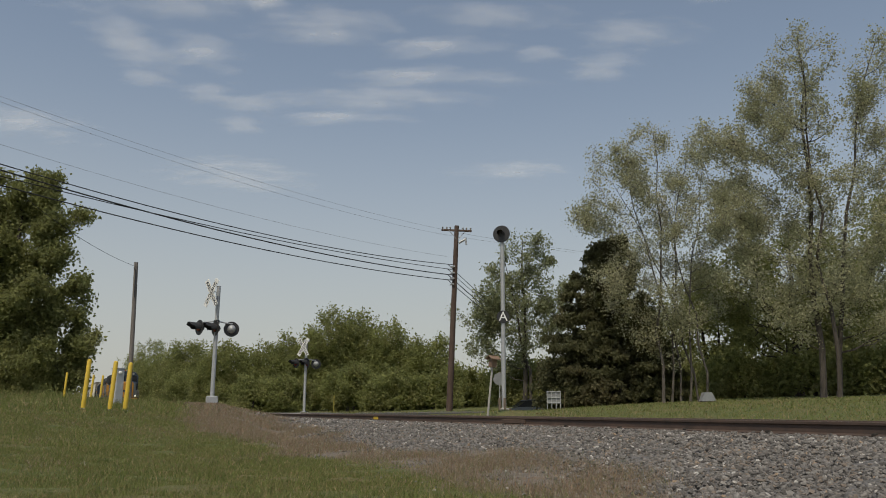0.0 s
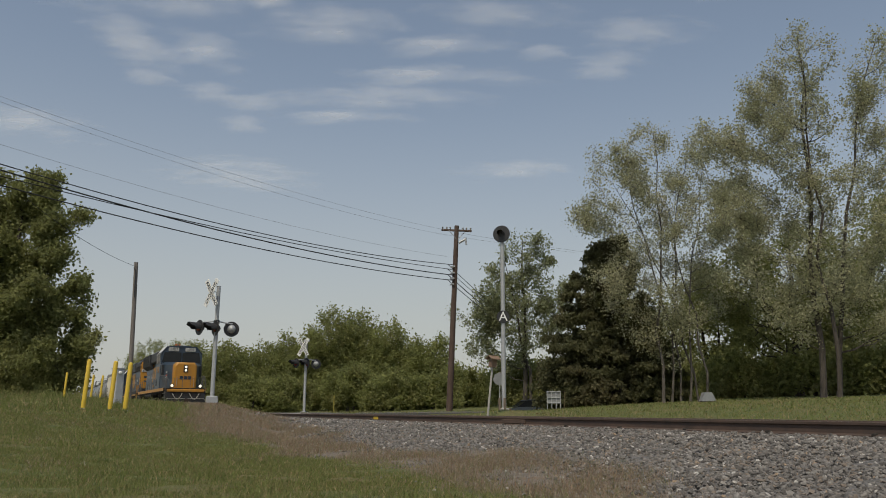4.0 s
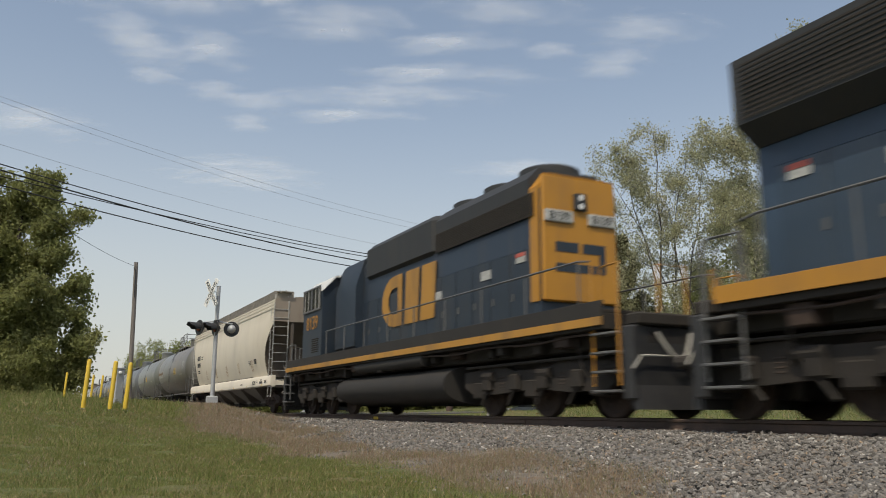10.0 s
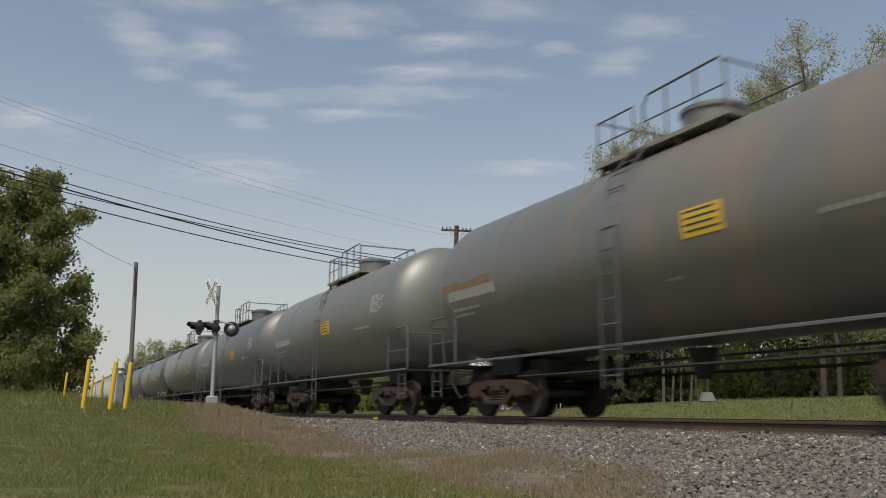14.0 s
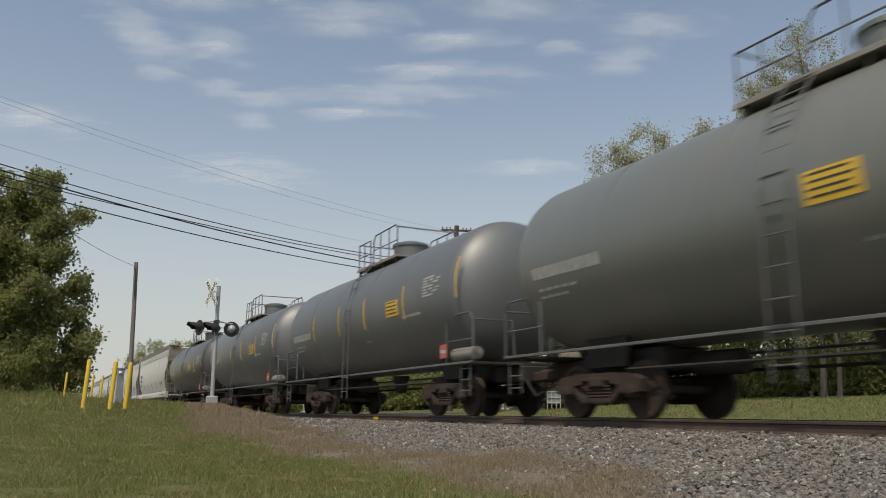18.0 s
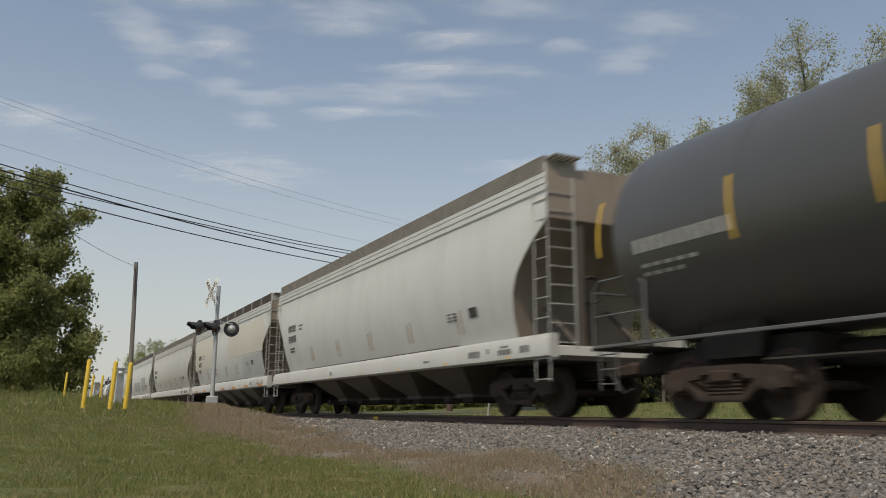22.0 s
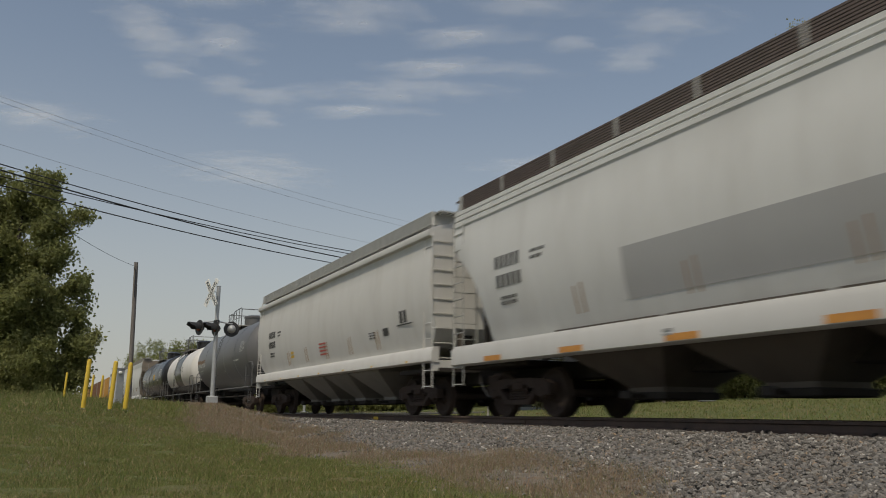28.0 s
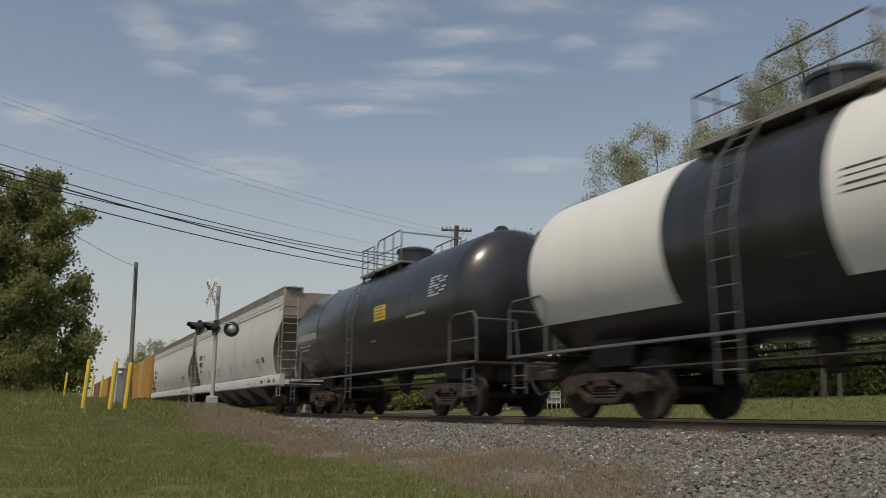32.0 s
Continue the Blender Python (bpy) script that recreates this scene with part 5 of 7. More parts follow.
def half_width(z):
    """Half the width of a hopper's bulging side at a height."""
    return 1.585 - (0.25 * ((2.9 - z) / 1.4) ** 2 if z < 2.9 else 0.10 * ((z - 2.9) / 1.12) ** 2)


def hopper_car(L, body, label, mark="mark_black", patches=(), ribbed=False, plain=False, inset=0.55):
    t = thing("covered_hopper_car", label, "hopper car", "freight train")
    half = L / 2
    he = half - inset
    low = 1.2 if plain else 1.04
    sill_top = 1.55 if plain else 1.46
    grating = P["roofwalk_pale"] if plain else P["roofwalk_brown"] if patches else P["roofwalk"]
    bracket = P["roofwalk_pale"] if patches or plain else P["roofwalk"]

    def ring(x):
        d = he - abs(x)
        u = max(0.0, 1 - d / 2.2)
        zb = float(np.interp(d, [0, 0.21, 0.48, 0.76, 1.04, 1.22, 1.32, 1.38], [3.55, 3.4, 3.2, 2.95, 2.65, 2.3, 1.85, 1.43]))
        if plain:
            zb = float(np.interp(d, [0, 0.25, 0.6], [2.0, 1.7, 1.52]))
        k = min(1.0, max(0.0, (4.05 - zb) / 2.5))
        w = 1.50
        side = []
        for q in range(8):
            v = q / 7
            z = zb + (4.02 - zb) * v
            squeeze = 0.06 * u * (1 - v) ** 2
            side.append((half_width(z) - squeeze, z))
        if plain:
            side += [(1.50, 4.06), (1.50, 4.12), (1.60, 4.15), (1.62, 4.22), (1.60, 4.30), (1.50, 4.34), (1.30, 4.42), (0.5, 4.56)]
        else:
            side += [(1.488, 4.05), (1.51, 4.08), (1.51, 4.16), (1.485, 4.18), (1.485, 4.195), (1.51, 4.21), (1.51, 4.29), (1.485, 4.31), (1.485, 4.325), (1.50, 4.34), (1.50, 4.42), (1.40, 4.46), (0.5, 4.56)]
        return [(x, -y, z) for y, z in side] + [(x, y, z) for y, z in reversed(side)]

    end_steps = [0, 0.21, 0.48, 0.76, 0.94, 1.04, 1.15, 1.22, 1.27, 1.32, 1.38]
    xs = [-he + d for d in end_steps] + list(np.linspace(-he + 2.8, he - 2.8, 8)) + [he - d for d in reversed(end_steps)]
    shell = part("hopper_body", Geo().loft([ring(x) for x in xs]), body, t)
    shell.data.materials.append(P["slope"] if inset < 0.6 else P["slope_dark"])  # slope sheets at the ends: rusty brown with their shade put into the colour
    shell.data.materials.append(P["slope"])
    # faces turned downwards or to the ends take the shade-darkened browns
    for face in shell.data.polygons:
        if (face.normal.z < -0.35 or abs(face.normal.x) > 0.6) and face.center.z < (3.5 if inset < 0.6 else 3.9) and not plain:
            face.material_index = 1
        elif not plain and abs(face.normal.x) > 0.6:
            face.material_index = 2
    for y in (-1, 1):
        sill = part("side_sill", Geo().prism([(y * 1.36, low), (y * 1.50, low), (y * 1.56, low + 0.03), (y * 1.56, sill_top - 0.1), (y * 1.49, sill_top), (y * 1.36, sill_top)], -he - 0.05, he + 0.05), body if plain or inset > 0.6 else P["sill"], t)
        n = 7
        for k in range(n):
            x = -he + 1.4 + (2 * he - 2.8) * k / (n - 1)
            long = 0.65 if patches else 0.1
            part("reflector", Geo().box(x, x + long, y * 1.563 - 0.003, y * 1.563 + 0.003, low + 0.04, low + (0.14 if patches else 0.09)), P["mark_orange"] if patches else P["mark_yellow"], sill)
        if ribbed:
            for k in range(15):
                x = -he + 1.2 + (2 * he - 2.4) * k / 14
                part("side_rib", Geo().box(x - 0.04, x + 0.04, min(y * 1.5, y * 1.62), max(y * 1.5, y * 1.62), 1.5, 4.06, 0.01), body, shell)
        for x0, x1, z0, z1, pm in patches:
            zs = np.linspace(z0, z1, 5)

            def yy(z, d):
                return y * (half_width(z) + d)

            part("paint_patch", Geo().loft([[(x0, yy(z, -0.004), z), (x1, yy(z, -0.004), z), (x1, yy(z, 0.006), z), (x0, yy(z, 0.006), z)] for z in zs]), P[pm], shell, "repainted patch")
        xa = -he + 1.9 if y < 0 else he - 3.2
        xb = he - 3.0 if y < 0 else -he + 2.0

        def yz(z):
            return y * (half_width(z) + 0.004)

        bars("stencilled_lettering", shell, P[mark], xa, 2.55, 0, ((0, 0.3, 0.95, 0.24, 5), (0.05, -0.08, 0.95, 0.24, 5), (0.15, -0.32, 0.6, 0.06, 5), (0.15, -0.42, 0.6, 0.06, 4), (1.3, 0.42, 0.5, 0.06, 3), (1.3, 0.3, 0.4, 0.06, 3)), label="stencilled marks", normal=yz, kind="stuff")
        bars("stencilled_lettering", shell, P[mark], xb, 2.0, 0, ((0, 0.02, 0.85, 0.2, 1), (-1.0, 0.02, 0.5, 0.03, 2), (-1.0, 0.09, 0.5, 0.03, 2), (-1.0, 0.16, 0.5, 0.03, 2)), label="small stencilled panels", normal=yz, kind="stuff")
        if plain:
            bars("yellow_stencil", shell, P["mark_yellow"], -3.5, 1.95, 0, ((0, 0, 0.9, 0.09, 1), (0.05, 0.13, 0.75, 0.09, 1)), label="small yellow stencil", normal=yz, kind="stuff")
            bars("red_stencil", shell, P["mark_red"], -0.15, 1.85, 0, tuple((0.0, 0.11 * q, 1.6, 0.05, 1) for q in range(4)), label="faded red stencil lines", normal=yz, kind="stuff")
            bars("data_panel", shell, P["mark_black"], 6.5, 2.25, 0, ((0, 0, 0.5, 0.3, 2), (-0.2, -0.06, 2.2, 0.03, 1)), label="pair of black data panels", normal=yz, kind="stuff")
        sill_rows = ((0, 0, 0.5, 0.13, 3), (0.75, 0.05, 0.16, 0.1, 1), (1.2, 0, 0.5, 0.1, 4), (1.3, 0.13, 0.3, 0.04, 2), (2.0, 0.0, 0.35, 0.13, 2), (-2.2, 0.02, 0.3, 0.05, 2), (-9.0, 0.06, 0.45, 0.04, 1), (-9.0, 0.0, 0.45, 0.03, 1))
        if not plain:
            bars("sill_stencil", sill, P["mark_dim"] if patches else P["mark_black"], (he - 2.9) if y < 0 else -he + 1.0, low + 0.12, y * 1.563, sill_rows, kind="stuff", label="small stencils along the sill")
        for k in range(5):
            x = -he + 4.4 + (2 * he - 8.0) * k / 4
            bars("rust_streak", shell, P["mark_rust"], x, 1.6, 0, ((0, 0.12, 0.1, 0.46, 1), (0.2, 0.12, 0.1, 0.5, 1)), label="rusty streaks below a bracket", normal=yz, kind="stuff")
    # running boards and hatches on the roof
    g = Geo()
    for k in range(5):
        for y in (-1, 1):
            y0, y1 = sorted((y * (0.82 + 0.12 * k), y * (0.91 + 0.12 * k)))
            g.box(-he - 0.15, he + 0.15, y0, y1, 4.70, 4.735)
    walkway = tagged(part("roof_walkway", g, grating, t, "steel grating roof walk"), kind="stuff")
    for y in (-1, 1):
        g = Geo()
        y0, y1 = sorted((y * 1.42, y * 1.46))
        for q in range(7):
            z = 4.46 + 0.046 * q
            g.box(-he + 0.3, he - 0.3, y0, y1, z, z + 0.034)
        part("walkway_edge", g, grating, walkway)
    for k in range(11):
        x = -he + 0.2 + (2 * he - 0.4) * k / 10
        for y in (-1, 1):
            y0, y1 = sorted((y * 0.7, y * 1.475))
            part("walkway_bracket", Geo().box(x - 0.035, x + 0.035, y0, y1, 4.46, 4.77, 0.005), bracket, walkway)
    for k in range(8):
        x = -he + 1.3 + (2 * he - 2.6) * (k + 0.5) / 8
        part("hatch_cover", Geo().box(x - 0.95, x + 0.95, -0.38, 0.38, 4.54, 4.72, 0.04), body, t)
    # hopper bays
    nb = 4
    for k in range(nb):
        c = -he + 3.6 + (2 * he - 7.2) * (k + 0.5) / nb
        w = (2 * he - 7.2) / nb / 2 - 0.08
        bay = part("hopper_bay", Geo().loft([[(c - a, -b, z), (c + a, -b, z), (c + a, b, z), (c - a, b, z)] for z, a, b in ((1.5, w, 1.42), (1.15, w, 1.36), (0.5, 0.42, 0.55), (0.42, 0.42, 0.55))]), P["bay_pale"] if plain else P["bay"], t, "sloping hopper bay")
        part("outlet_gate", Geo().box(c - 0.5, c + 0.5, -0.6, 0.6, 0.30, 0.42, 0.02).cyl((c, -0.95, 0.36), (c, 0.95, 0.36), 0.03, n=8).box(c - 0.12, c + 0.12, -1.02, -0.9, 0.3, 0.44, 0.02), M["under"], bay)
    part("centre_sill", Geo().box(-half + 0.5, half - 0.5, -0.3, 0.3, 0.72, 1.05, 0.02), M["under"], t)
    for s in (-1, 1):
        x0, x1 = sorted((s * (he - 2.2), s * (he + 0.05)))
        part("end_deck", Geo().box(x0, x1, -1.36, 1.36, 0.98, 1.08, 0.01), M["under"], t)
        e = s * (he + 0.02)
        for y in (-1.52, 1.52):
            g = Geo()
            for xx in (e, e - s * 0.46):
                g.tube([(xx, y, 0.62), (xx, y, 4.1)], 0.014, 6)
            for k in range(10):
                z = 0.66 + 0.36 * k
                g.tube([(e, y, z), (e - s * 0.46, y, z)], 0.011, 5)
            for k in range(9):
                z = 1.3 + 0.34 * k
                g.tube([(e, y, z), (e, y * 0.62, z)], 0.012, 5)
            g.tube([(e, y * 0.62, 1.2), (e, y * 0.62, 4.3), (e - s * 0.4, y * 0.62, 4.85), (e - s * 1.0, y * 0.62, 4.85)], 0.018, 6)
            g.tube([(e, y, 4.1), (e - s * 0.15, y * 0.95, 4.6), (e - s * 0.7, y * 0.9, 4.82), (e - s * 1.0, y * 0.9, 4.72)], 0.02, 6)
            part("end_ladder", g, body if plain else P["roofwalk_pale"], t)
        for y in (-0.75, 0.75):
            g = Geo()
            g.box(min(e - s * 0.06, e - s * 0.16), max(e - s * 0.06, e - s * 0.16), y - 0.06, y + 0.06, 1.2, 3.5, 0.01)
            g.tube([(e - s * 0.2, y, 1.25), (s * (he - 2.0), y, 2.6)], 0.05, 6)
            part("end_post", g, P["bay"], t)
        part("end_sill", Geo().box(min(e, e - s * 0.1), max(e, e - s * 0.1), -1.5, 1.5, 1.0, 1.25, 0.01), body, t)
    part("brake_wheel", Geo().lathe([(-0.02, 0.24), (0.0, 0.27), (0.02, 0.24), (0.0, 0.22)], 18, (he - 0.1, -0.5, 2.3), "x").box(he - 0.3, he - 0.12, -0.62, -0.38, 1.2, 2.4, 0.02), M["under"], t)
    part("air_reservoir", Geo().lathe([(-0.5, 0.0001), (-0.45, 0.22), (0.45, 0.22), (0.5, 0.0001)], 14, (-he + 1.3, 0.3, 1.45), "x"), M["under"], t)
    for x in (-(half - 2.35), half - 2.35):
        car_truck(t, x)
    couplers(t, half)
    return t


def box_car(L, body, label):
    t = thing("box_car", label, "box car", "freight train")
    half = L / 2
    he = half - 0.6
    shell = part("car_body", Geo().prism([(-1.5, 1.1), (1.5, 1.1), (1.5, 4.5), (1.1, 4.72), (0, 4.82), (-1.1, 4.72), (-1.5, 4.5)], -he, he), body, t)
    for y in (-1, 1):
        for k in range(17):
            x = -he + 0.05 + (2 * he - 0.1) * k / 16
            if abs(x) > 1.7:
                part("side_post", Geo().box(x - 0.05, x + 0.05, min(y * 1.5, y * 1.57), max(y * 1.5, y * 1.57), 1.1, 4.45, 0.012), body, shell)
        d = part("sliding_door", Geo().box(-1.5, 1.5, min(y * 1.52, y * 1.58), max(y * 1.52, y * 1.58), 1.2, 4.3, 0.015), body, t)
        for z in (1.9, 2.7, 3.5):
            part("door_rib", Geo().box(-1.45, 1.45, min(y * 1.58, y * 1.61), max(y * 1.58, y * 1.61), z - 0.05, z + 0.05, 0.01), body, d)
        part("door_track", Geo().box(-3.2, 3.2, min(y * 1.5, y * 1.6), max(y * 1.5, y * 1.6), 1.04, 1.14, 0.01), M["under"], t)
    for s in (-1, 1):
        for k in range(7):
            z = 1.4 + 0.45 * k
            part("end_corrugation", Geo().box(min(s * he, s * (he + 0.06)), max(s * he, s * (he + 0.06)), -1.4, 1.4, z, z + 0.2, 0.03), body, shell)
        for y in (-1.53, 1.53):
            part("end_ladder", ladder(Geo(), (s * (he - 0.35), y, 0.5), (s * (he - 0.35), y, 4.3), 0.45, 10), body, t)
    part("underframe", Geo().box(-half + 0.5, half - 0.5, -0.35, 0.35, 0.75, 1.1, 0.02), M["under"], t)
    for x in (-(half - 2.3), half - 2.3):
        car_truck(t, x)
    couplers(t, half)
    return t


# locomotives
def loco_truck(loco, x):
    g = Geo()
    for s in (-1, 1):
        y0, y1 = sorted((s * 1.0, s * 1.16))
        g.slab([(-2.65, 0.62), (-2.6, 0.92), (-0.9, 0.98), (-0.6, 0.88), (0.6, 0.88), (0.9, 0.98), (2.6, 0.92), (2.65, 0.62), (2.3, 0.46), (1.3, 0.44), (0.4, 0.50), (-0.4, 0.50), (-1.3, 0.44), (-2.3, 0.46)], y0, y1)
        for k in (-1.55, -0.5, 0.5, 1.55):
            g.box(k - 0.16, k + 0.16, *sorted((s * 1.14, s * 1.26)), 0.5, 0.82, 0.03)
            g.tube([(k, s * 1.2, 0.55), (k + 0.25, s * 1.2, 0.24)], 0.035, 6)
        g.tube([(-2.4, s * 1.22, 1.02), (2.4, s * 1.22, 1.0)], 0.03, 6)
    g.box(-2.5, -2.3, -1.1, 1.1, 0.55, 0.8, 0.03).box(2.3, 2.5, -1.1, 1.1, 0.55, 0.8, 0.03)
    t = part("truck", g, M["under"], loco, "grimy three-axle truck", pose(x, 0, 0))
    for a in (-2.05, 0, 2.05):
        w = part("wheelset", WHEELSET[LOCO_R], None, t, at=pose(a, 0, LOCO_R))
        WHEELS.append((w, LOCO_R, loco, x + a))
        part("traction_motor", Geo().lathe([(-0.5, 0.0001), (-0.48, 0.3), (0.48, 0.3), (0.5, 0.0001)], 14, (a + 0.5 if a < 1 else a - 0.5, 0, 0.55), "y"), M["under"], t)
        for s in (-1, 1):
            part("bearing_cap", TRUCK[3], None, t, at=pose(a, s * 1.05, LOCO_R, rz=0 if s > 0 else 180))
            part("pedestal", Geo().box(a - 0.2, a + 0.2, min(s * 0.98, s * 1.18), max(s * 0.98, s * 1.18), 0.36, 0.7, 0.03), M["under"], t)
            part("brake_cylinder", Geo().cyl((a - 0.75, s * 1.18, 0.8), (a - 0.35, s * 1.18, 0.8), 0.1, n=10), M["under"], t)
    for s in (-1, 1):
        for k in (-1.05, 1.05):
            part("spring_nest", Geo().lathe([(0.56 + 0.03 * q, 0.1 if q % 2 else 0.075) for q in range(9)], 10, (k, s * 1.08, 0), "z"), M["truck"], t)
    return t


def road_mark(parent, x, z, w, h, mat, y, bold=1.0):
    """The railway's badge as plain yellow blocks."""
    for s in (-1, 1):
        g = Geo()
        yy = sorted((s * y, s * (y + 0.008)))
        d = -s  # reading direction runs towards +x on the -y side
        def blk(a0, a1, z0, z1, lean=0.0):
            x0, x1 = sorted((x + d * (a0 - 0.5) * w, x + d * (a1 - 0.5) * w))
            k = lean * w * d
            g.loft([[(x0, q, z + z0 * h), (x1, q, z + z0 * h), (x1 + k, q, z + z1 * h), (x0 + k, q, z + z1 * h)] for q in yy])
        arc = [math.radians(a) for a in range(90, 271, 20)]
        for a0, a1 in zip(arc, arc[1:]):
            quad = [(0.25 + 0.25 * math.cos(a0), 0.5 + 0.5 * math.sin(a0)), (0.25 + 0.25 * math.cos(a1), 0.5 + 0.5 * math.sin(a1)), (0.25 + 0.12 * math.cos(a1), 0.5 + 0.26 * math.sin(a1)), (0.25 + 0.12 * math.cos(a0), 0.5 + 0.26 * math.sin(a0))]
            g.loft([[(x + d * (u - 0.5) * w, q, z + v * h) for u, v in quad] for q in yy])
        blk(0.25, 0.40, 0.0, 0.24)
        blk(0.25, 0.40, 0.76, 1.0)
        blk(0.32, 0.40, 0.24, 0.76)
        blk(0.45, 0.69, 0.0, 1.0, 0.03)
        blk(0.74, 0.97, 0.0, 1.0, 0.03)
        tagged(part("badge", g, mat, parent, "plain yellow block badge"), kind="stuff")


def locomotive(L, body, label, wide_cab, number):
    """Nose towards +x."""
    t = thing("diesel_locomotive", label, "locomotive", "freight train")
    half = L / 2
    fe = half - 0.62
    underframe = part("frame", Geo().box(-fe, fe, -1.12, 1.12, 1.12, 1.42, 0.03).box(-fe + 0.4, fe - 0.4, -0.6, 0.6, 0.85, 1.12, 0.03), M["under"], t)
    stripe = P["yellow"] if wide_cab else P["dirty_yellow"]
    for y in (-1, 1):
        part("sill_stripe", Geo().box(-fe + 0.6, fe - 0.6, min(y * 1.5, y * 1.53), max(y * 1.5, y * 1.53), 1.5 if wide_cab else 1.46, 1.73 if wide_cab else 1.6, 0.004), stripe, underframe, "yellow sill stripe")
        if not wide_cab:
            part("deck_edge", Geo().box(-fe + 0.6, fe - 0.6, min(y * 1.46, y * 1.508), max(y * 1.46, y * 1.508), 1.6, 1.86, 0.004), P["dusty"], underframe, "dusty grey deck edge")
    deck = part("walkway", Geo().box(-fe + 0.6, fe - 0.6, -1.5, 1.5, 1.66, 1.72, 0.01).box(-fe + 0.6, fe - 0.6, -1.48, 1.48, 1.4, 1.66, 0.01), M["under"], t)
    cab0, cab1 = fe - (5.53 if wide_cab else 4.6), fe - (3.13 if wide_cab else 2.55)
    hood0 = -fe + (0.95 if wide_cab else 3.2)
    # long hood
    up = 0.0 if wide_cab else 0.27
    hood = part("long_hood", Geo().prism([(-0.93, 1.6), (0.93, 1.6), (0.93, 4.15 + up), (0.7, 4.5 + up), (-0.7, 4.5 + up), (-0.93, 4.15 + up)], hood0 + 0.02, cab0), body, t)
    # radiator section flares out
    if wide_cab:
        part("radiator_housing", Geo().loft([[(x, -w, 3.62), (x, w, 3.62), (x, w + 0.36, 3.88), (x, w + 0.38, 4.8), (x, w, 4.92), (x, -w, 4.92), (x, -w - 0.38, 4.8), (x, -w - 0.36, 3.88)] for x, w in ((hood0 - 0.0, 0.95), (hood0 + 5.0, 0.95))]), P["dark"], hood, "flared dark radiator housing")
        part("roof_band", Geo().box(hood0 + 5.0, cab0 - 2.1, -1.2, 1.2, 4.0, 4.86, 0.1).box(cab0 - 2.1, cab0, -1.2, 1.2, 4.0, 4.74, 0.1), P["dark"], hood)
    else:
        part("radiator_housing", Geo().prism([(-0.97, 3.95), (0.97, 3.95), (0.97, 4.72), (0.72, 4.99), (-0.72, 4.99), (-0.97, 4.72)], hood0 + 0.32, hood0 + 4.6), P["dark"], hood)
        part("roof_band", Geo().box(hood0 + 4.6, cab0 - 2.55, -1.02, 1.02, 3.85, 4.96, 0.16), P["dark"], hood)
        part("blower_housing", Geo().prism([(-1.2, 2.0), (-0.93, 1.8), (0.93, 1.8), (1.2, 2.0), (1.2, 3.8), (0.93, 4.62), (-0.93, 4.62), (-1.2, 3.8)], cab0 - 2.3, cab0 - 0.5), P["dull_blue"], hood)
    for k in range(3):
        x = hood0 + 1.0 + 1.55 * k
        zt = 4.85 if wide_cab else 4.98
        part("radiator_fan", Geo().lathe([(zt, 0.66), (zt + 0.16, 0.66), (zt + 0.2, 0.6), (zt + 0.2, 0.0001)], 22, (x, 0, 0), "z"), P["dark"], hood)
    part("exhaust_stack", Geo().box((hood0 + cab0) / 2 + 1.0, (hood0 + cab0) / 2 + 2.2, -0.25, 0.25, 4.4, 4.98, 0.03), P["dark"], hood)
    for y in (-1, 1):
        n = 14
        for k in range(n):
            x = hood0 + 0.3 + (cab0 - hood0 - 0.6) * k / n
            w = (cab0 - hood0 - 0.6) / n
            yy = sorted((y * 0.932, y * 0.95))
            d = part("hood_door", Geo().box(x + 0.02, x + w - 0.02, yy[0], yy[1], 1.75, 3.3, 0.008), body, hood)
            part("door_latch", Geo().box(x + w - 0.14, x + w - 0.08, min(y * 0.95, y * 0.965), max(y * 0.95, y * 0.965), 2.3, 2.45), P["handrail"], d)
        g = Geo()
        for k in range(12):
            z = 3.94 + 0.067 * k
            yy = sorted((y * (1.33 if wide_cab else 0.97), y * (1.335 if wide_cab else 0.985)))
            g.box(hood0 + 0.15, hood0 + 4.6, yy[0], yy[1], z if wide_cab else z * 0.6 + 1.56, z + 0.03 if wide_cab else z * 0.6 + 1.59)
        part("radiator_grille", g, M["under"], hood)
        g = Geo()
        yy = sorted((y * 1.0, y * 1.02))
        for k in range(9):
            g.box(cab0 - 1.5, cab0 - 0.7, min(y * 0.95, y * 1.0), max(y * 0.95, y * 1.0), 2.1 + 0.09 * k, 2.15 + 0.09 * k)
        if not wide_cab:
            part("louvres", g, M["under"], hood)
    road_mark(hood, -1.5 if wide_cab else -0.35, 2.65 if wide_cab else 2.35, 2.4 if wide_cab else 3.5, 1.05 if wide_cab else 1.4, stripe, 0.965)
    if wide_cab:
        for dx in (-1.68, 1.68):
            x = -1.5 + dx
            sx = -math.copysign(1, dx)
            for y in (-1, 1):
                q = sorted((y * 0.96, y * 0.972))
                g = Geo().box(x - 0.08, x + 0.08, q[0], q[1], 2.45, 3.95)
                for z in (2.45, 3.83):
                    g.box(min(x, x + sx * 0.4), max(x, x + sx * 0.4), q[0], q[1], z, z + 0.12)
                part("badge_bracket", g, P["yellow"], hood)
                part("small_badge", Geo().box(x + sx * 0.7 - 0.22, x + sx * 0.7 + 0.22, q[0], q[1], 2.02, 2.2), P["dirty_yellow"], hood, "small worn yellow badge")
    for y in (-1, 1):
        for dx, z, w, top in ((0.5, 3.05, 0.34, 0.12), (1.9, 2.9, 0.42, 0.0), (4.3, 2.75, 0.3, 0.0)):
            q = sorted((y * 0.95, y * 0.968))
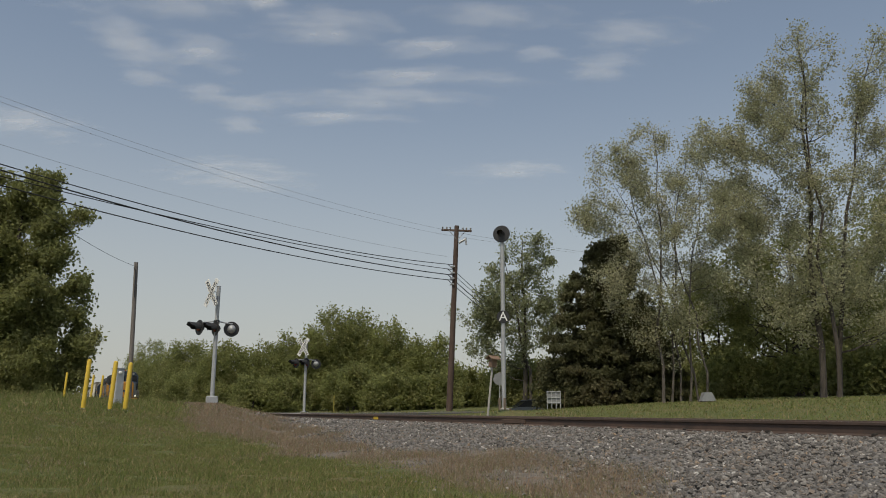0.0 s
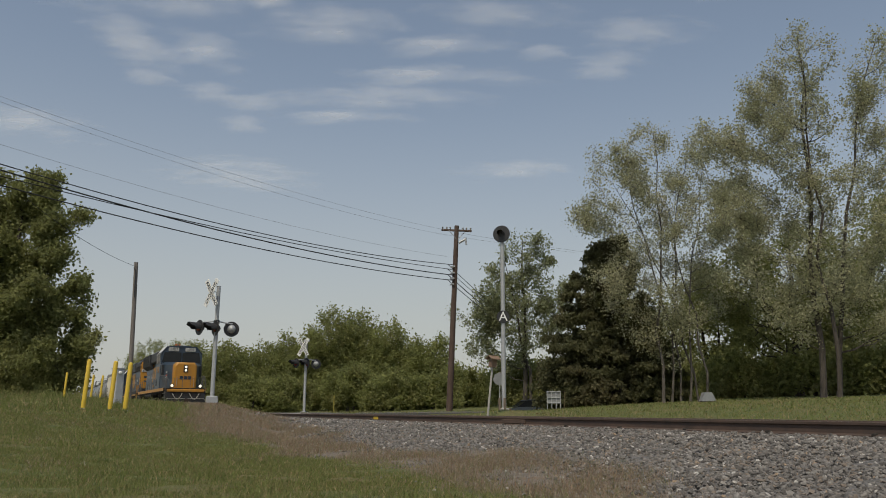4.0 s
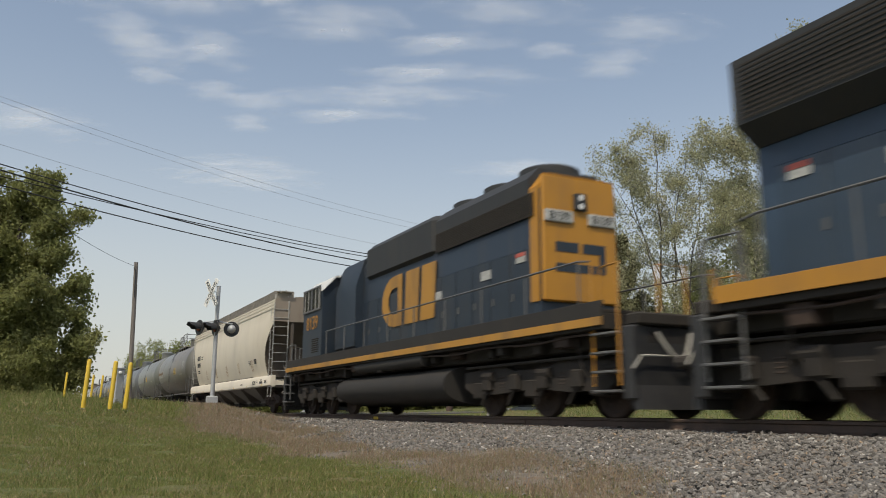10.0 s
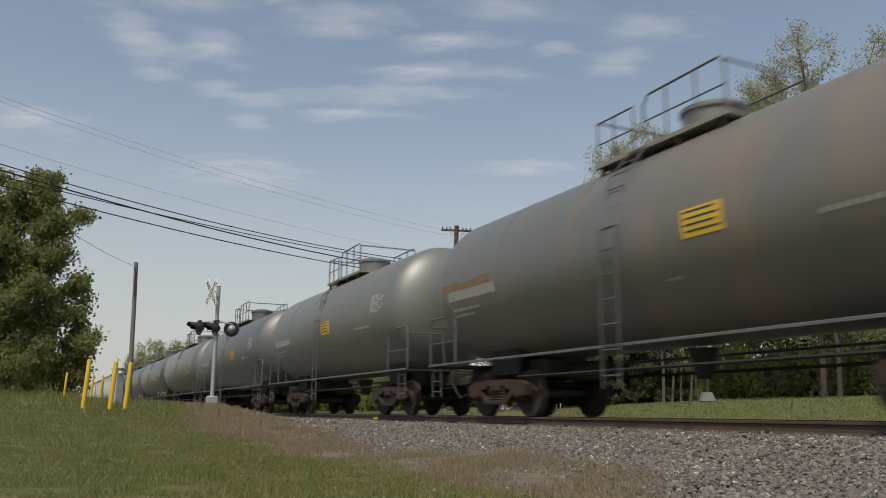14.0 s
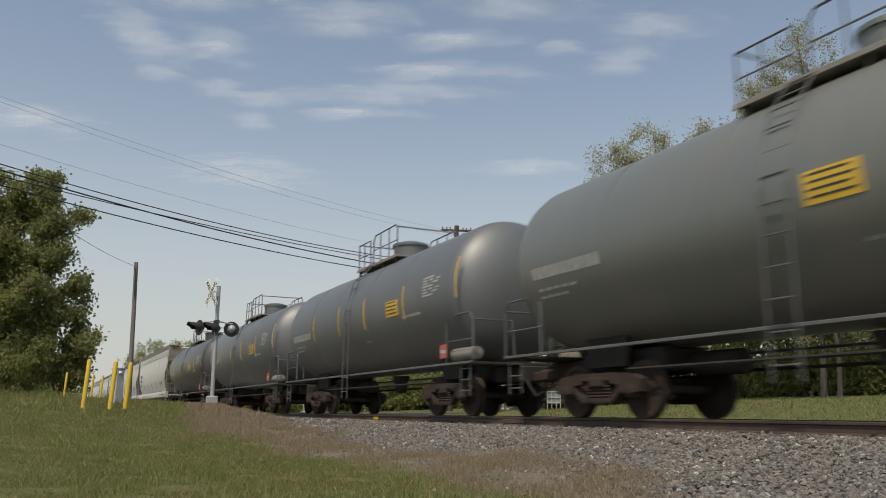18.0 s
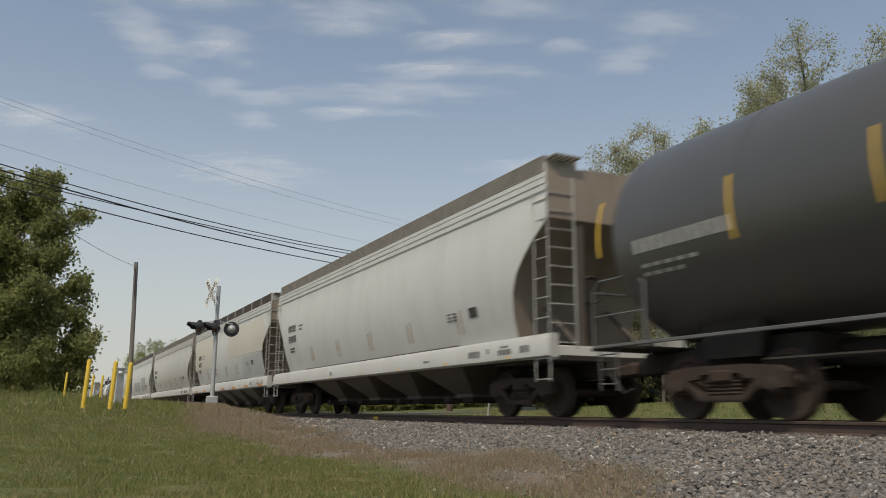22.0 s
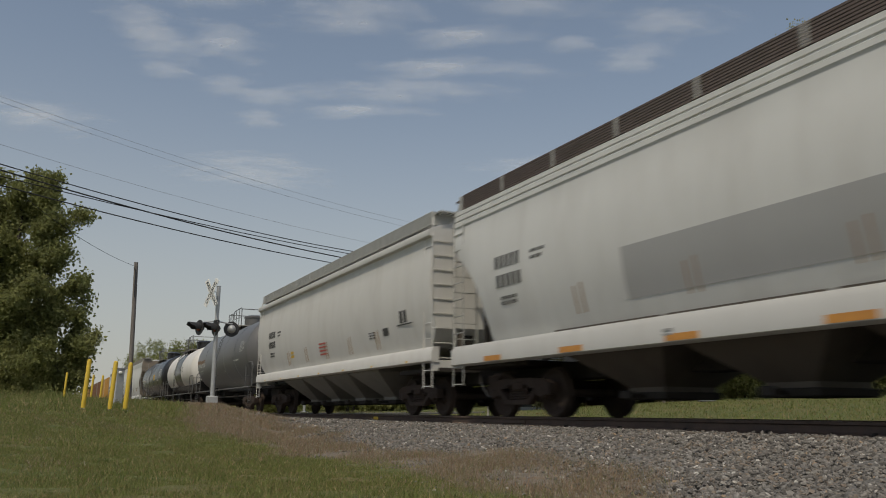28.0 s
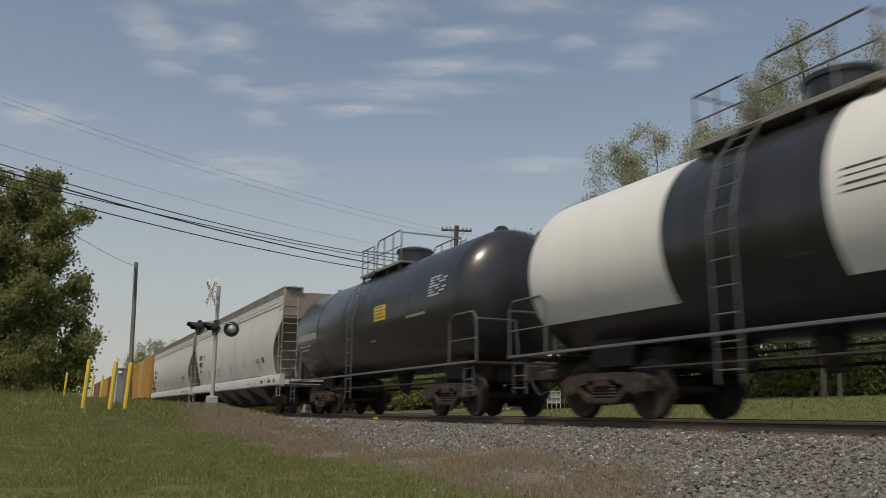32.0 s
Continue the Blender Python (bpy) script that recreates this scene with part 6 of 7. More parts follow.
            lab = part("warning_plate", Geo().box(hood0 + dx, hood0 + dx + w, q[0], q[1], z, z + 0.2), P["mark_white"], hood, "small white warning plate")
            if top:
                q = sorted((y * 0.966, y * 0.974))
                part("red_band", Geo().box(hood0 + dx, hood0 + dx + w, q[0], q[1], z + 0.12, z + 0.2), P["mark_red"], lab)
    # rear end of the long hood
    rear = part("hood_end", Geo().box(hood0 - 0.05, hood0 + 0.03, -0.9, 0.9, 2.2, 4.5 + up, 0.04), P["yellow"] if not wide_cab else body, hood, "yellow hood end" if not wide_cab else "")
    if not wide_cab:
        part("hood_end_side", Geo().prism([(-0.955, 2.2), (0.955, 2.2), (0.955, 4.5), (0.7, 4.81), (-0.7, 4.81), (-0.955, 4.5)], hood0 + 0.03, hood0 + 0.32), P["yellow"], hood)
        part("hood_end_badge", Geo().box(hood0 - 0.06, hood0 - 0.045, -0.6, -0.05, 3.2, 3.4).box(hood0 - 0.06, hood0 - 0.045, -0.6, -0.45, 2.85, 3.4).box(hood0 - 0.06, hood0 - 0.045, -0.6, 0.6, 2.8, 2.97).box(hood0 - 0.06, hood0 - 0.045, 0.05, 0.6, 3.2, 3.4), P["dull_blue"], rear, "plain blue block badge")
    for y in (-0.52, 0.52):
        nb = part("number_board", Geo().box(hood0 - 0.1, hood0 - 0.045, y - 0.34, y + 0.34, 3.78, 4.03, 0.02), P["mark_white"], rear, "white number board")
        word("board_number", number, P["mark_black"], nb, pose(hood0 - 0.107, y, 3.905, rz=-90) @ Matrix.Diagonal((0.24, 1, 0.24, 1)))
    lamp = part("rear_headlight", Geo().box(hood0 - 0.12, hood0 - 0.04, -0.16, 0.16, 4.06, 4.42, 0.03), M["black"], rear)
    for z in (4.15, 4.33):
        part("lens", Geo().lathe([(-0.13, 0.0001), (-0.125, 0.06), (-0.1, 0.07)], 14, (hood0, 0, z), "x"), M["white"], lamp)
    # cab
    ZW = 3.7 if wide_cab else 3.4
    wc = 1.52 if wide_cab else 1.5
    zt = 4.98 if wide_cab else 4.5
    cprof = [(-wc, 1.62), (wc, 1.62), (wc, zt - 0.55), (wc - 0.42, zt - 0.08), (0.4, zt), (-0.4, zt), (-wc + 0.42, zt - 0.08), (-wc, zt - 0.55)]
    cab_body = part("cab", Geo().prism(cprof, cab0, cab1), body, t)
    part("cab_roof", Geo().prism([(-wc - 0.02, zt - 0.56), (-wc + 0.41, zt - 0.05), (-0.4, zt + 0.04), (0.4, zt + 0.04), (wc - 0.41, zt - 0.05), (wc + 0.02, zt - 0.56), (wc - 0.43, zt - 0.1), (-wc + 0.43, zt - 0.1)], cab0 - 0.1, cab1 + 0.06), body if wide_cab else P["grey"], cab_body)
    if wide_cab:
        for y in (-1, 1):
            part("roof_edge", Geo().prism([(y * (wc + 0.04), zt - 0.6), (y * (wc - 0.38), zt - 0.02), (y * (wc - 0.4), zt - 0.08), (y * wc, zt - 0.62)], cab0 - 0.12, cab1 - 0.2), P["grey"], cab_body, "pale grey roof edge")
    for y in (-1, 1):
        q = sorted((y * wc, y * (wc + 0.02)))
        for x0, x1 in ((cab0 + 0.15, cab0 + 1.05), (cab0 + 1.1, cab0 + 2.0)):
            win = part("side_window", Geo().box(x0, x1, q[0], q[1], ZW, ZW + 0.7, 0.01), M["glass"], cab_body, "dark side window")
            q2 = sorted((y * (wc + 0.018), y * (wc + 0.045)))
            part("window_frame", Geo().box(x0 - 0.03, x1 + 0.03, q2[0], q2[1], ZW + 0.69, ZW + 0.75, 0.005).box(x0 - 0.03, x1 + 0.03, q2[0], q2[1], ZW - 0.05, ZW + 0.01, 0.005).box(x0 - 0.015, x0 + 0.02, q2[0], q2[1], ZW - 0.05, ZW + 0.75, 0.005).box(x1 - 0.02, x1 + 0.015, q2[0], q2[1], ZW - 0.05, ZW + 0.75, 0.005), P["handrail"], win)
        for xm in np.linspace(cab0 + 0.3, cab0 + 1.85, 5):
            part("window_mullion", Geo().box(xm - 0.02, xm + 0.02, *sorted((y * (wc + 0.016), y * (wc + 0.035))), ZW, ZW + 0.7, 0.004), P["handrail_pale"], cab_body)
        word("cab_number", number, P["yellow"], cab_body, pose((cab0 + cab1) / 2, y * (wc + 0.008), 3.13 if wide_cab else 2.95, rz=0 if y < 0 else 180) @ Matrix.Diagonal((0.62, 1, 0.62, 1)))
        g = Geo()
        for q in range(7):
            g.box(cab0 + 0.3, cab0 + 0.98, min(y * wc, y * (wc + 0.015)), max(y * wc, y * (wc + 0.015)), 1.98 + 0.07 * q, 2.015 + 0.07 * q)
        part("cab_vent", g, M["under"], cab_body, "row of dark louvre slats")
    # nose
    if wide_cab:
        ns = [(cab1 - 0.05, 1.5, 3.72), (cab1 + 0.6, 1.3, 3.7), (cab1 + 2.02, 0.87, 3.62)]
        part("nose", Geo().loft([[(x, -w, 1.62), (x, w, 1.62), (x, w, z - 0.2), (x, w - 0.25, z), (x, -w + 0.25, z), (x, -w, z - 0.2)] for x, w, z in ns]), body, t)
        face = part("nose_front", Geo().loft([[(x, -w, 1.62), (x, w, 1.62), (x, w, z - 0.22), (x, w - 0.2, z), (x, -w + 0.2, z), (x, -w, z - 0.22)] for x, w, z in ((cab1 + 2.0, 0.88, 3.63), (cab1 + 2.36, 0.82, 3.6), (cab1 + 2.46, 0.74, 3.5))]), P["yellow"], t, "bright yellow nose")
        nx = cab1 + 2.46
        part("windshield", Geo().loft([[(cab1 + 0.02, y0, 3.74), (cab1 + 0.02, y1, 3.74), (cab1 + 0.06, y1, 3.74), (cab1 + 0.06, y0, 3.74)] for y0, y1 in ((-1.42, -0.05),)] + [[(cab1 - 0.02, -1.3, 4.48), (cab1 - 0.02, -0.05, 4.48), (cab1 + 0.05, -0.05, 4.48), (cab1 + 0.05, -1.3, 4.48)]]), M["glass"], cab_body)
        part("windshield", Geo().loft([[(cab1 + 0.02, 0.05, 3.74), (cab1 + 0.02, 1.42, 3.74), (cab1 + 0.06, 1.42, 3.74), (cab1 + 0.06, 0.05, 3.74)], [(cab1 - 0.02, 0.05, 4.48), (cab1 - 0.02, 1.3, 4.48), (cab1 + 0.05, 1.3, 4.48), (cab1 + 0.05, 0.05, 4.48)]]), M["glass"], cab_body)
        for y in (-1, 1):
            part("nose_door", Geo().box(cab1 + 0.1, cab1 + 0.55, *sorted((y * 1.3, y * 1.475)), 2.65, 3.5, 0.02), M["black"], t, "dark recessed side door")
            g = Geo()
            for x in (cab1 + 0.9, cab1 + 1.55, cab1 + 2.2):
                g.tube([(x, y * 1.42, 1.7), (x, y * 1.42, 2.62)], 0.02, 6)
            g.tube([(cab1 + 0.1, y * 1.54, 2.75), (cab1 + 0.9, y * 1.44, 2.66), (cab1 + 2.3, y * 1.42, 2.6), (cab1 + 2.75, y * 1.2, 2.3), (cab1 + 2.8, y * 1.05, 1.7)], 0.022, 6)
            part("nose_handrail", g, P["handrail"], t, "grimy handrail beside the nose")
            part("nose_grab_iron", Geo().tube([(nx, y * 0.62, 1.8), (nx + 0.06, y * 0.62, 1.85), (nx + 0.06, y * 0.6, 2.5), (nx, y * 0.6, 2.55)], 0.016, 6), P["handrail_pale"], t)
        hl = part("headlight", Geo().box(nx - 0.05, nx + 0.06, -0.16, 0.16, 2.88, 3.4, 0.03), M["black"], face)
        for z in (3.02, 3.26):
            part("lens", Geo().lathe([(0.05, 0.09), (0.07, 0.085), (0.085, 0.0001)], 16, (nx, 0, z), "x"), P["lamp_on"], hl, "lit headlight lens")
        part("nose_badge", Geo().box(nx, nx + 0.012, -0.4, -0.15, 2.35, 2.6).box(nx, nx + 0.012, -0.1, 0.15, 2.35, 2.6).box(nx, nx + 0.012, 0.2, 0.42, 2.35, 2.6), P["dull_blue"], face, "plain blue block badge")
        for z0, z1 in ((2.45, 2.6), (2.85, 2.95)):
            part("nose_flag_plate", Geo().box(cab1 + 1.2, cab1 + 1.45, -1.25, -1.17, z0, z1), P["mark_white"], t)
        part("nose_flag_stripe", Geo().box(cab1 + 1.2, cab1 + 1.45, -1.252, -1.168, 2.62, 2.72), P["mark_red"], t)
    else:
        nx = cab1 + 1.95
        face = part("nose", Geo().loft([[(x, -w, 1.62), (x, w, 1.62), (x, w, z - 0.2), (x, w - 0.22, z), (x, -w + 0.22, z), (x, -w, z - 0.2)] for x, w, z in ((cab1 - 0.05, 0.95, 3.2), (nx - 0.15, 0.93, 3.1), (nx, 0.85, 3.0))]), body, t)
        for y0, y1 in ((-1.3, -0.1), (0.1, 1.3)):
            part("windshield", Geo().box(cab1, cab1 + 0.02, y0, y1, 3.4, 4.1, 0.005), M["glass"], cab_body)
        part("nose_side_stripe", Geo().box(nx - 1.0, nx - 0.75, -0.96, 0.96, 1.9, 2.5), P["cream"], t)
    for y in (-0.62, 0.62):
        nb = part("number_board", Geo().box(cab1 - 0.02, cab1 + 0.1, y - 0.38, y + 0.38, zt - 0.42, zt - 0.14, 0.02), P["mark_white"], cab_body, "white number board with black figures")
        word("board_number", number, P["mark_black"], nb, pose(cab1 + 0.107, y, zt - 0.28, rz=90) @ Matrix.Diagonal((0.28, 1, 0.28, 1)))
    # pilots, ditch lights, steps, handrails
    for s in (-1, 1):
        e = s * fe
        x0, x1 = sorted((e - s * 0.25, e))
        pilot = part("pilot", Geo().box(x0, x1, -1.42, 1.42, 0.28, 1.42, 0.03), M["black"], t)
        part("anticlimber", Geo().box(min(e - s * 0.3, e + s * 0.08), max(e - s * 0.3, e + s * 0.08), -1.3, 1.3, 1.42, 1.62, 0.03), P["yellow"] if s > 0 and wide_cab else M["under"], t)
        for k in range(4):
            z = 0.4 + 0.3 * k
            for y in (-1.38, 1.38):
                part("step", Geo().box(min(e - s * 0.9, e - s * 0.3), max(e - s * 0.9, e - s * 0.3), y - 0.14, y + 0.14, z, z + 0.04, 0.008), P["handrail"], pilot)
        for y in (-1.42, 1.42):
            g = Geo()
            g.tube([(e - s * 0.3, y, 0.5), (e - s * 0.3, y, 2.35), (e - s * 0.35, y * 0.94, 2.45), (e - s * 0.9, y * 0.9, 2.45), (e - s * 0.95, y * 0.9, 1.62)], 0.022, 6)
            g.tube([(e - s * 0.95, y, 0.5), (e - s * 0.95, y, 2.5)], 0.022, 6)
            g.tube([(e, y * 0.6, 1.62), (e, y * 0.6, 2.4), (e, y * 0.2, 2.4), (e, y * 0.2, 1.62)], 0.02, 6)
            part("end_handrail", g, P["yellow"] if not wide_cab and s < 0 else P["handrail"], t)
        for ys in (-0.95, 0.25):
            loop = [(e + s * (0.03 + 0.12 * math.sin(math.pi * q / 8)), ys + 0.7 * q / 8, 1.32 - 0.42 * math.sin(math.pi * q / 8)) for q in range(9)]
            part("mu_hose", Geo().tube(loop, 0.028, 6), P["handrail_pale"], pilot, "looped pale hose")
        part("uncoupling_lever", Geo().tube([(e + s * 0.05, -1.45, 0.75), (e + s * 0.08, -1.3, 0.95), (e + s * 0.08, 1.3, 0.95), (e + s * 0.05, 1.45, 0.75)], 0.018, 6), P["handrail_pale"], pilot)
        part("plow", Geo().loft([[(e + s * d, -1.35, z), (e + s * (d + 0.25), 0, z), (e + s * d, 1.35, z), (e - s * 0.1, 1.35, z), (e - s * 0.1, -1.35, z)] for z, d in ((0.14, 0.1), (0.5, 0.03))]), M["black"], pilot)
    if wide_cab:
        for y in (-1.0, 1.0):
            dl = part("ditch_light", Geo().box(fe - 0.1, fe + 0.02, y - 0.15, y + 0.15, 1.72, 2.0, 0.03), M["black"], t)
            part("lens", Geo().lathe([(0.02, 0.105), (0.045, 0.095), (0.06, 0.0001)], 16, (fe, y, 1.86), "x"), P["lamp_on"], dl, "lit ditch light lens")
    for y in (-1, 1):
        rail = part("side_handrail", Geo().tube([(-fe + 1.0, y * 1.42, 2.55)] + [(x, y * 1.42, 2.6) for x in np.linspace(-fe + 1.3, cab0 - 0.2, 8)], 0.02, 6), P["handrail"], t)
        for x in np.linspace(-fe + 1.3, cab0 - 0.3, 9):
            part("stanchion", Geo().tube([(x, y * 1.42, 1.6), (x, y * 1.42, 2.6)], 0.018, 6), P["handrail"], rail)
    # clutter below the deck: boxes, pipes and hangers
    rnd = random.Random(5 if wide_cab else 6)
    for y in (-1, 1):
        for k in range(16):
            x = -fe + 1.2 + (2 * fe - 2.4) * (k + rnd.random() * 0.7) / 16
            w, hh = rnd.uniform(0.12, 0.45), rnd.uniform(0.12, 0.34)
            part("equipment_box", Geo().box(x, x + w, *sorted((y * 1.12, y * rnd.uniform(1.25, 1.42))), 1.4 - hh, 1.4, 0.02), M["under"] if rnd.random() < 0.7 else M["truck"], underframe)
        part("air_pipe", Geo().tube([(x, y * 1.4, 1.33 + 0.03 * math.sin(x * 2)) for x in np.linspace(-fe + 0.8, fe - 0.8, 24)], 0.022, 6), M["truck"], underframe)
        part("sand_pipe", Geo().tube([(-fe + 1.6, y * 1.3, 1.35), (-fe + 1.5, y * 1.25, 0.8), (-fe + 1.3, y * 0.85, 0.25)], 0.025, 6), M["under"], underframe)
        part("sand_pipe", Geo().tube([(fe - 1.6, y * 1.3, 1.35), (fe - 1.5, y * 1.25, 0.8), (fe - 1.3, y * 0.85, 0.25)], 0.025, 6), M["under"], underframe)
    # fuel tank and air reservoirs
    part("fuel_tank", Geo().prism([(1.5 * math.copysign(abs(math.cos(a)) ** 0.75, math.cos(a)), 0.69 + 0.46 * math.copysign(abs(math.sin(a)) ** 0.8, math.sin(a))) for a in [math.pi * q / 16 for q in range(32)]], -4.25 if wide_cab else -3.6, 2.1 if wide_cab else 3.6), P["dusty"], t, "dark grimy fuel tank")
    for y in (-1.3, 1.3):
        part("air_reservoir", Geo().lathe([(-2.6, 0.0001), (-2.5, 0.17), (2.0, 0.17), (2.1, 0.0001)], 14, (-1.0 if wide_cab else 0.2, y, 1.3), "x"), P["dusty"], t)
    part("horn", Geo().cyl((cab0 + 0.3, -0.25, zt + 0.16), (cab0 + 0.9, -0.25, zt + 0.2), 0.03, 0.09, 10).cyl((cab0 + 0.3, 0.0, zt + 0.16), (cab0 + 0.8, 0.0, zt + 0.2), 0.03, 0.08, 10).box(cab0 + 0.25, cab0 + 0.4, -0.3, 0.1, zt, zt + 0.2, 0.01), P["horn"], t, "reddish air horn cluster")
    part("antenna", Geo().lathe([(zt, 0.1), (zt + 0.08, 0.09), (zt + 0.12, 0.0001)], 12, (cab0 + 1.6, 0.3, 0), "z"), P["mark_white"], t)
    for x in ((-6.8, 5.0) if wide_cab else (-6.6, 6.2)):
        loco_truck(t, x)
    couplers(t, half)
    return t


# (builder, where its two couplers lie at 16 s)
TRAIN = []


def join(car, front, back, turned=False):
    TRAIN.append((car, (front + back) / 2, turned))


E1, E2, E3 = 83.05, 63.6, 42.6
join(locomotive(E1 - E2, P["blue"], "dark blue diesel locomotive with a bright yellow nose and lit headlights", True, "1707"), E1, E2)
join(locomotive(E2 - E3, P["dull_blue"], "grimy blue diesel locomotive with a yellow hood end, running backwards", False, "8139"), E2, E3, True)
join(hopper_car(E3 - 22.4, P["cream"], "long cream covered hopper car with a sooty roof walk", inset=0.85), E3, 22.4)
TANKS = [(22.4, 7.0, "tank_rust", 0), (7.0, -7.6, "tank_green", 0), (-7.6, -23.2, "tank_blue", 0), (-23.2, -38.3, "tank_green", 0), (-38.3, -53.8, "tank_blue", 2), (-53.8, -69.2, "tank_blue", 2), (-69.2, -84.3, "tank_black", 2)]
for i, (a, b, c, st) in enumerate(TANKS):
    lab = {"tank_rust": "olive-grey tank car with faint rust streaks", "tank_blue": "dusty blue-grey tank car", "tank_green": "dull grey-green tank car", "tank_black": "sooty black tank car"}[c]
    join(tank_car(a - b, P[c], lab + (" and yellow reflective stripes" if st == 2 else ""), style=st, seed=i, panel_at=1.78 if c == "tank_black" else 2.7 if st == 2 else 0.2 if c == "tank_green" else 1.4,
                  stripes=(-6.5, -3.75, -1.68, 1.52, 3.84, 6.27) if c == "tank_black" else (-3.55, -1.08, 1.05, 3.75, 6.6), rust_mark=c == "tank_rust"), a, b)
HOPPERS = [(-84.3, -104.0, "grey", (), False), (-104.0, -122.7, "grey", ((-7.9, -2.3, 2.3, 3.95, "tan"), (0.9, 7.9, 2.5, 3.9, "tan"), (4.1, 7.8, 1.6, 2.42, "patch_pale")), False), (-122.7, -142.4, "buff", (), False),
           (-142.4, -162.0, "grey", ((-3.5, 1.5, 1.8, 2.6, "patch"), (2.2, 5.5, 1.8, 2.9, "patch")), False)]
for a, b, c, pt, rb in HOPPERS:
    join(hopper_car(a - b, P[c], "long light grey covered hopper car" + (" with repainted patches" if pt else " with a grating roof walk"), patches=pt, ribbed=rb), a, b)
join(hopper_car(17.75, P["buff"], "pale grey covered hopper car with dusty sides", plain=True), -162.0, -179.75)
join(tank_car(15.15, P["tank_dull"], "dull grey-black tank car with a walkway on top", size=(1.6, 2.7), panel_at=None, rust_mark=True), -179.75, -194.9)
join(tank_car(13.1, P["tank_gloss"], "short white tank car with a wide black middle band", "mark_black", [(-5.7, -1.55), (1.25, 5.7)], 1, size=(1.5, 2.58)), -194.9, -208.0)
join(tank_car(15.2, P["tank_gloss"], "glossy black tank car with a yellow panel", size=(1.56, 2.65)), -208.0, -223.2)
for a, b in ((-223.2, -243.5), (-243.5, -263.5)):
    join(hopper_car(a - b, P["grey"], "long light grey covered hopper car with a sooty roof walk"), a, b)
for k, c in enumerate(("box_yellow", "box_brown", "box_brown", "box_yellow", "box_brown")):
    join(box_car(16.5, P[c], "mustard yellow ribbed box car" if c == "box_yellow" else "weathered brown ribbed box car"), -263.5 - 16.5 * k, -280.0 - 16.5 * k)

# ---- ballast and grass ----
def island_tones(name, tones, rough=0.9, bump=0.0, translucent=0.0):
    """Each separate piece takes one of several tones."""
    m = bpy.data.materials.new(name)
    m.use_nodes = True
    n, l = m.node_tree.nodes, m.node_tree.links
    b = n["Principled BSDF"]
    b.inputs["Roughness"].default_value = rough
    g = n.new("ShaderNodeNewGeometry")
    r = n.new("ShaderNodeValToRGB")
    r.color_ramp.interpolation = "CONSTANT"
    while len(r.color_ramp.elements) < len(tones):
        r.color_ramp.elements.new(0.5)
    for e, (p, c) in zip(r.color_ramp.elements, tones):
        e.position, e.color = p, (*c, 1)
    l.new(g.outputs["Random Per Island"], r.inputs["Fac"])
    t = n.new("ShaderNodeTexNoise")
    t.inputs["Scale"].default_value, t.inputs["Detail"].default_value = 45, 4
    l.new(g.outputs["Position"], t.inputs["Vector"])
    h = n.new("ShaderNodeHueSaturation")
    k = n.new("ShaderNodeMapRange")
    k.inputs["To Min"].default_value, k.inputs["To Max"].default_value = 0.6, 1.4
    l.new(t.outputs["Fac"], k.inputs["Value"])
    l.new(k.outputs["Result"], h.inputs["Value"])
    l.new(r.outputs["Color"], h.inputs["Color"])
    l.new(h.outputs["Color"], b.inputs["Base Color"])
    if bump:
        bp = n.new("ShaderNodeBump")
        bp.inputs["Strength"].default_value, bp.inputs["Distance"].default_value = bump, 0.01
        l.new(t.outputs["Fac"], bp.inputs["Height"])
        l.new(bp.outputs["Normal"], b.inputs["Normal"])
    if translucent:
        tr, mx = n.new("ShaderNodeBsdfTranslucent"), n.new("ShaderNodeMixShader")
        l.new(h.outputs["Color"], tr.inputs["Color"])
        mx.inputs[0].default_value = translucent
        l.new(b.outputs[0], mx.inputs[1])
        l.new(tr.outputs[0], mx.inputs[2])
        l.new(mx.outputs[0], n["Material Output"].inputs["Surface"])
    return m


STONE = island_tones("crushed_grey_ballast", [(0, (0.125, 0.115, 0.106)), (0.22, (0.161, 0.150, 0.138)), (0.42, (0.200, 0.188, 0.172)), (0.6, (0.091, 0.084, 0.077)), (0.74, (0.186, 0.153, 0.125)), (0.86, (0.240, 0.225, 0.206)), (0.955, (0.421, 0.401, 0.370)), (0.985, (0.301, 0.221, 0.150))], 0.85, 0.5)
ICO_V = np.array([(s * a, b, 0) for s in (-1, 1) for a, b in ((1, 1.618), (1, -1.618))] + [(0, s * a, b) for s in (-1, 1) for a, b in ((1, 1.618), (1, -1.618))] + [(b, 0, s * a) for s in (-1, 1) for a, b in ((1, 1.618), (1, -1.618))], dtype=float) / 1.902
bm = bmesh.new()
for p in ICO_V:
    bm.verts.new(p)
hull = bmesh.ops.convex_hull(bm, input=bm.verts)
bm.verts.index_update()
bm.normal_update()
ICO_V = np.array([v.co[:] for v in bm.verts])
ICO_F = np.array([[v.index for v in f.verts] for f in bm.faces])
bm.free()


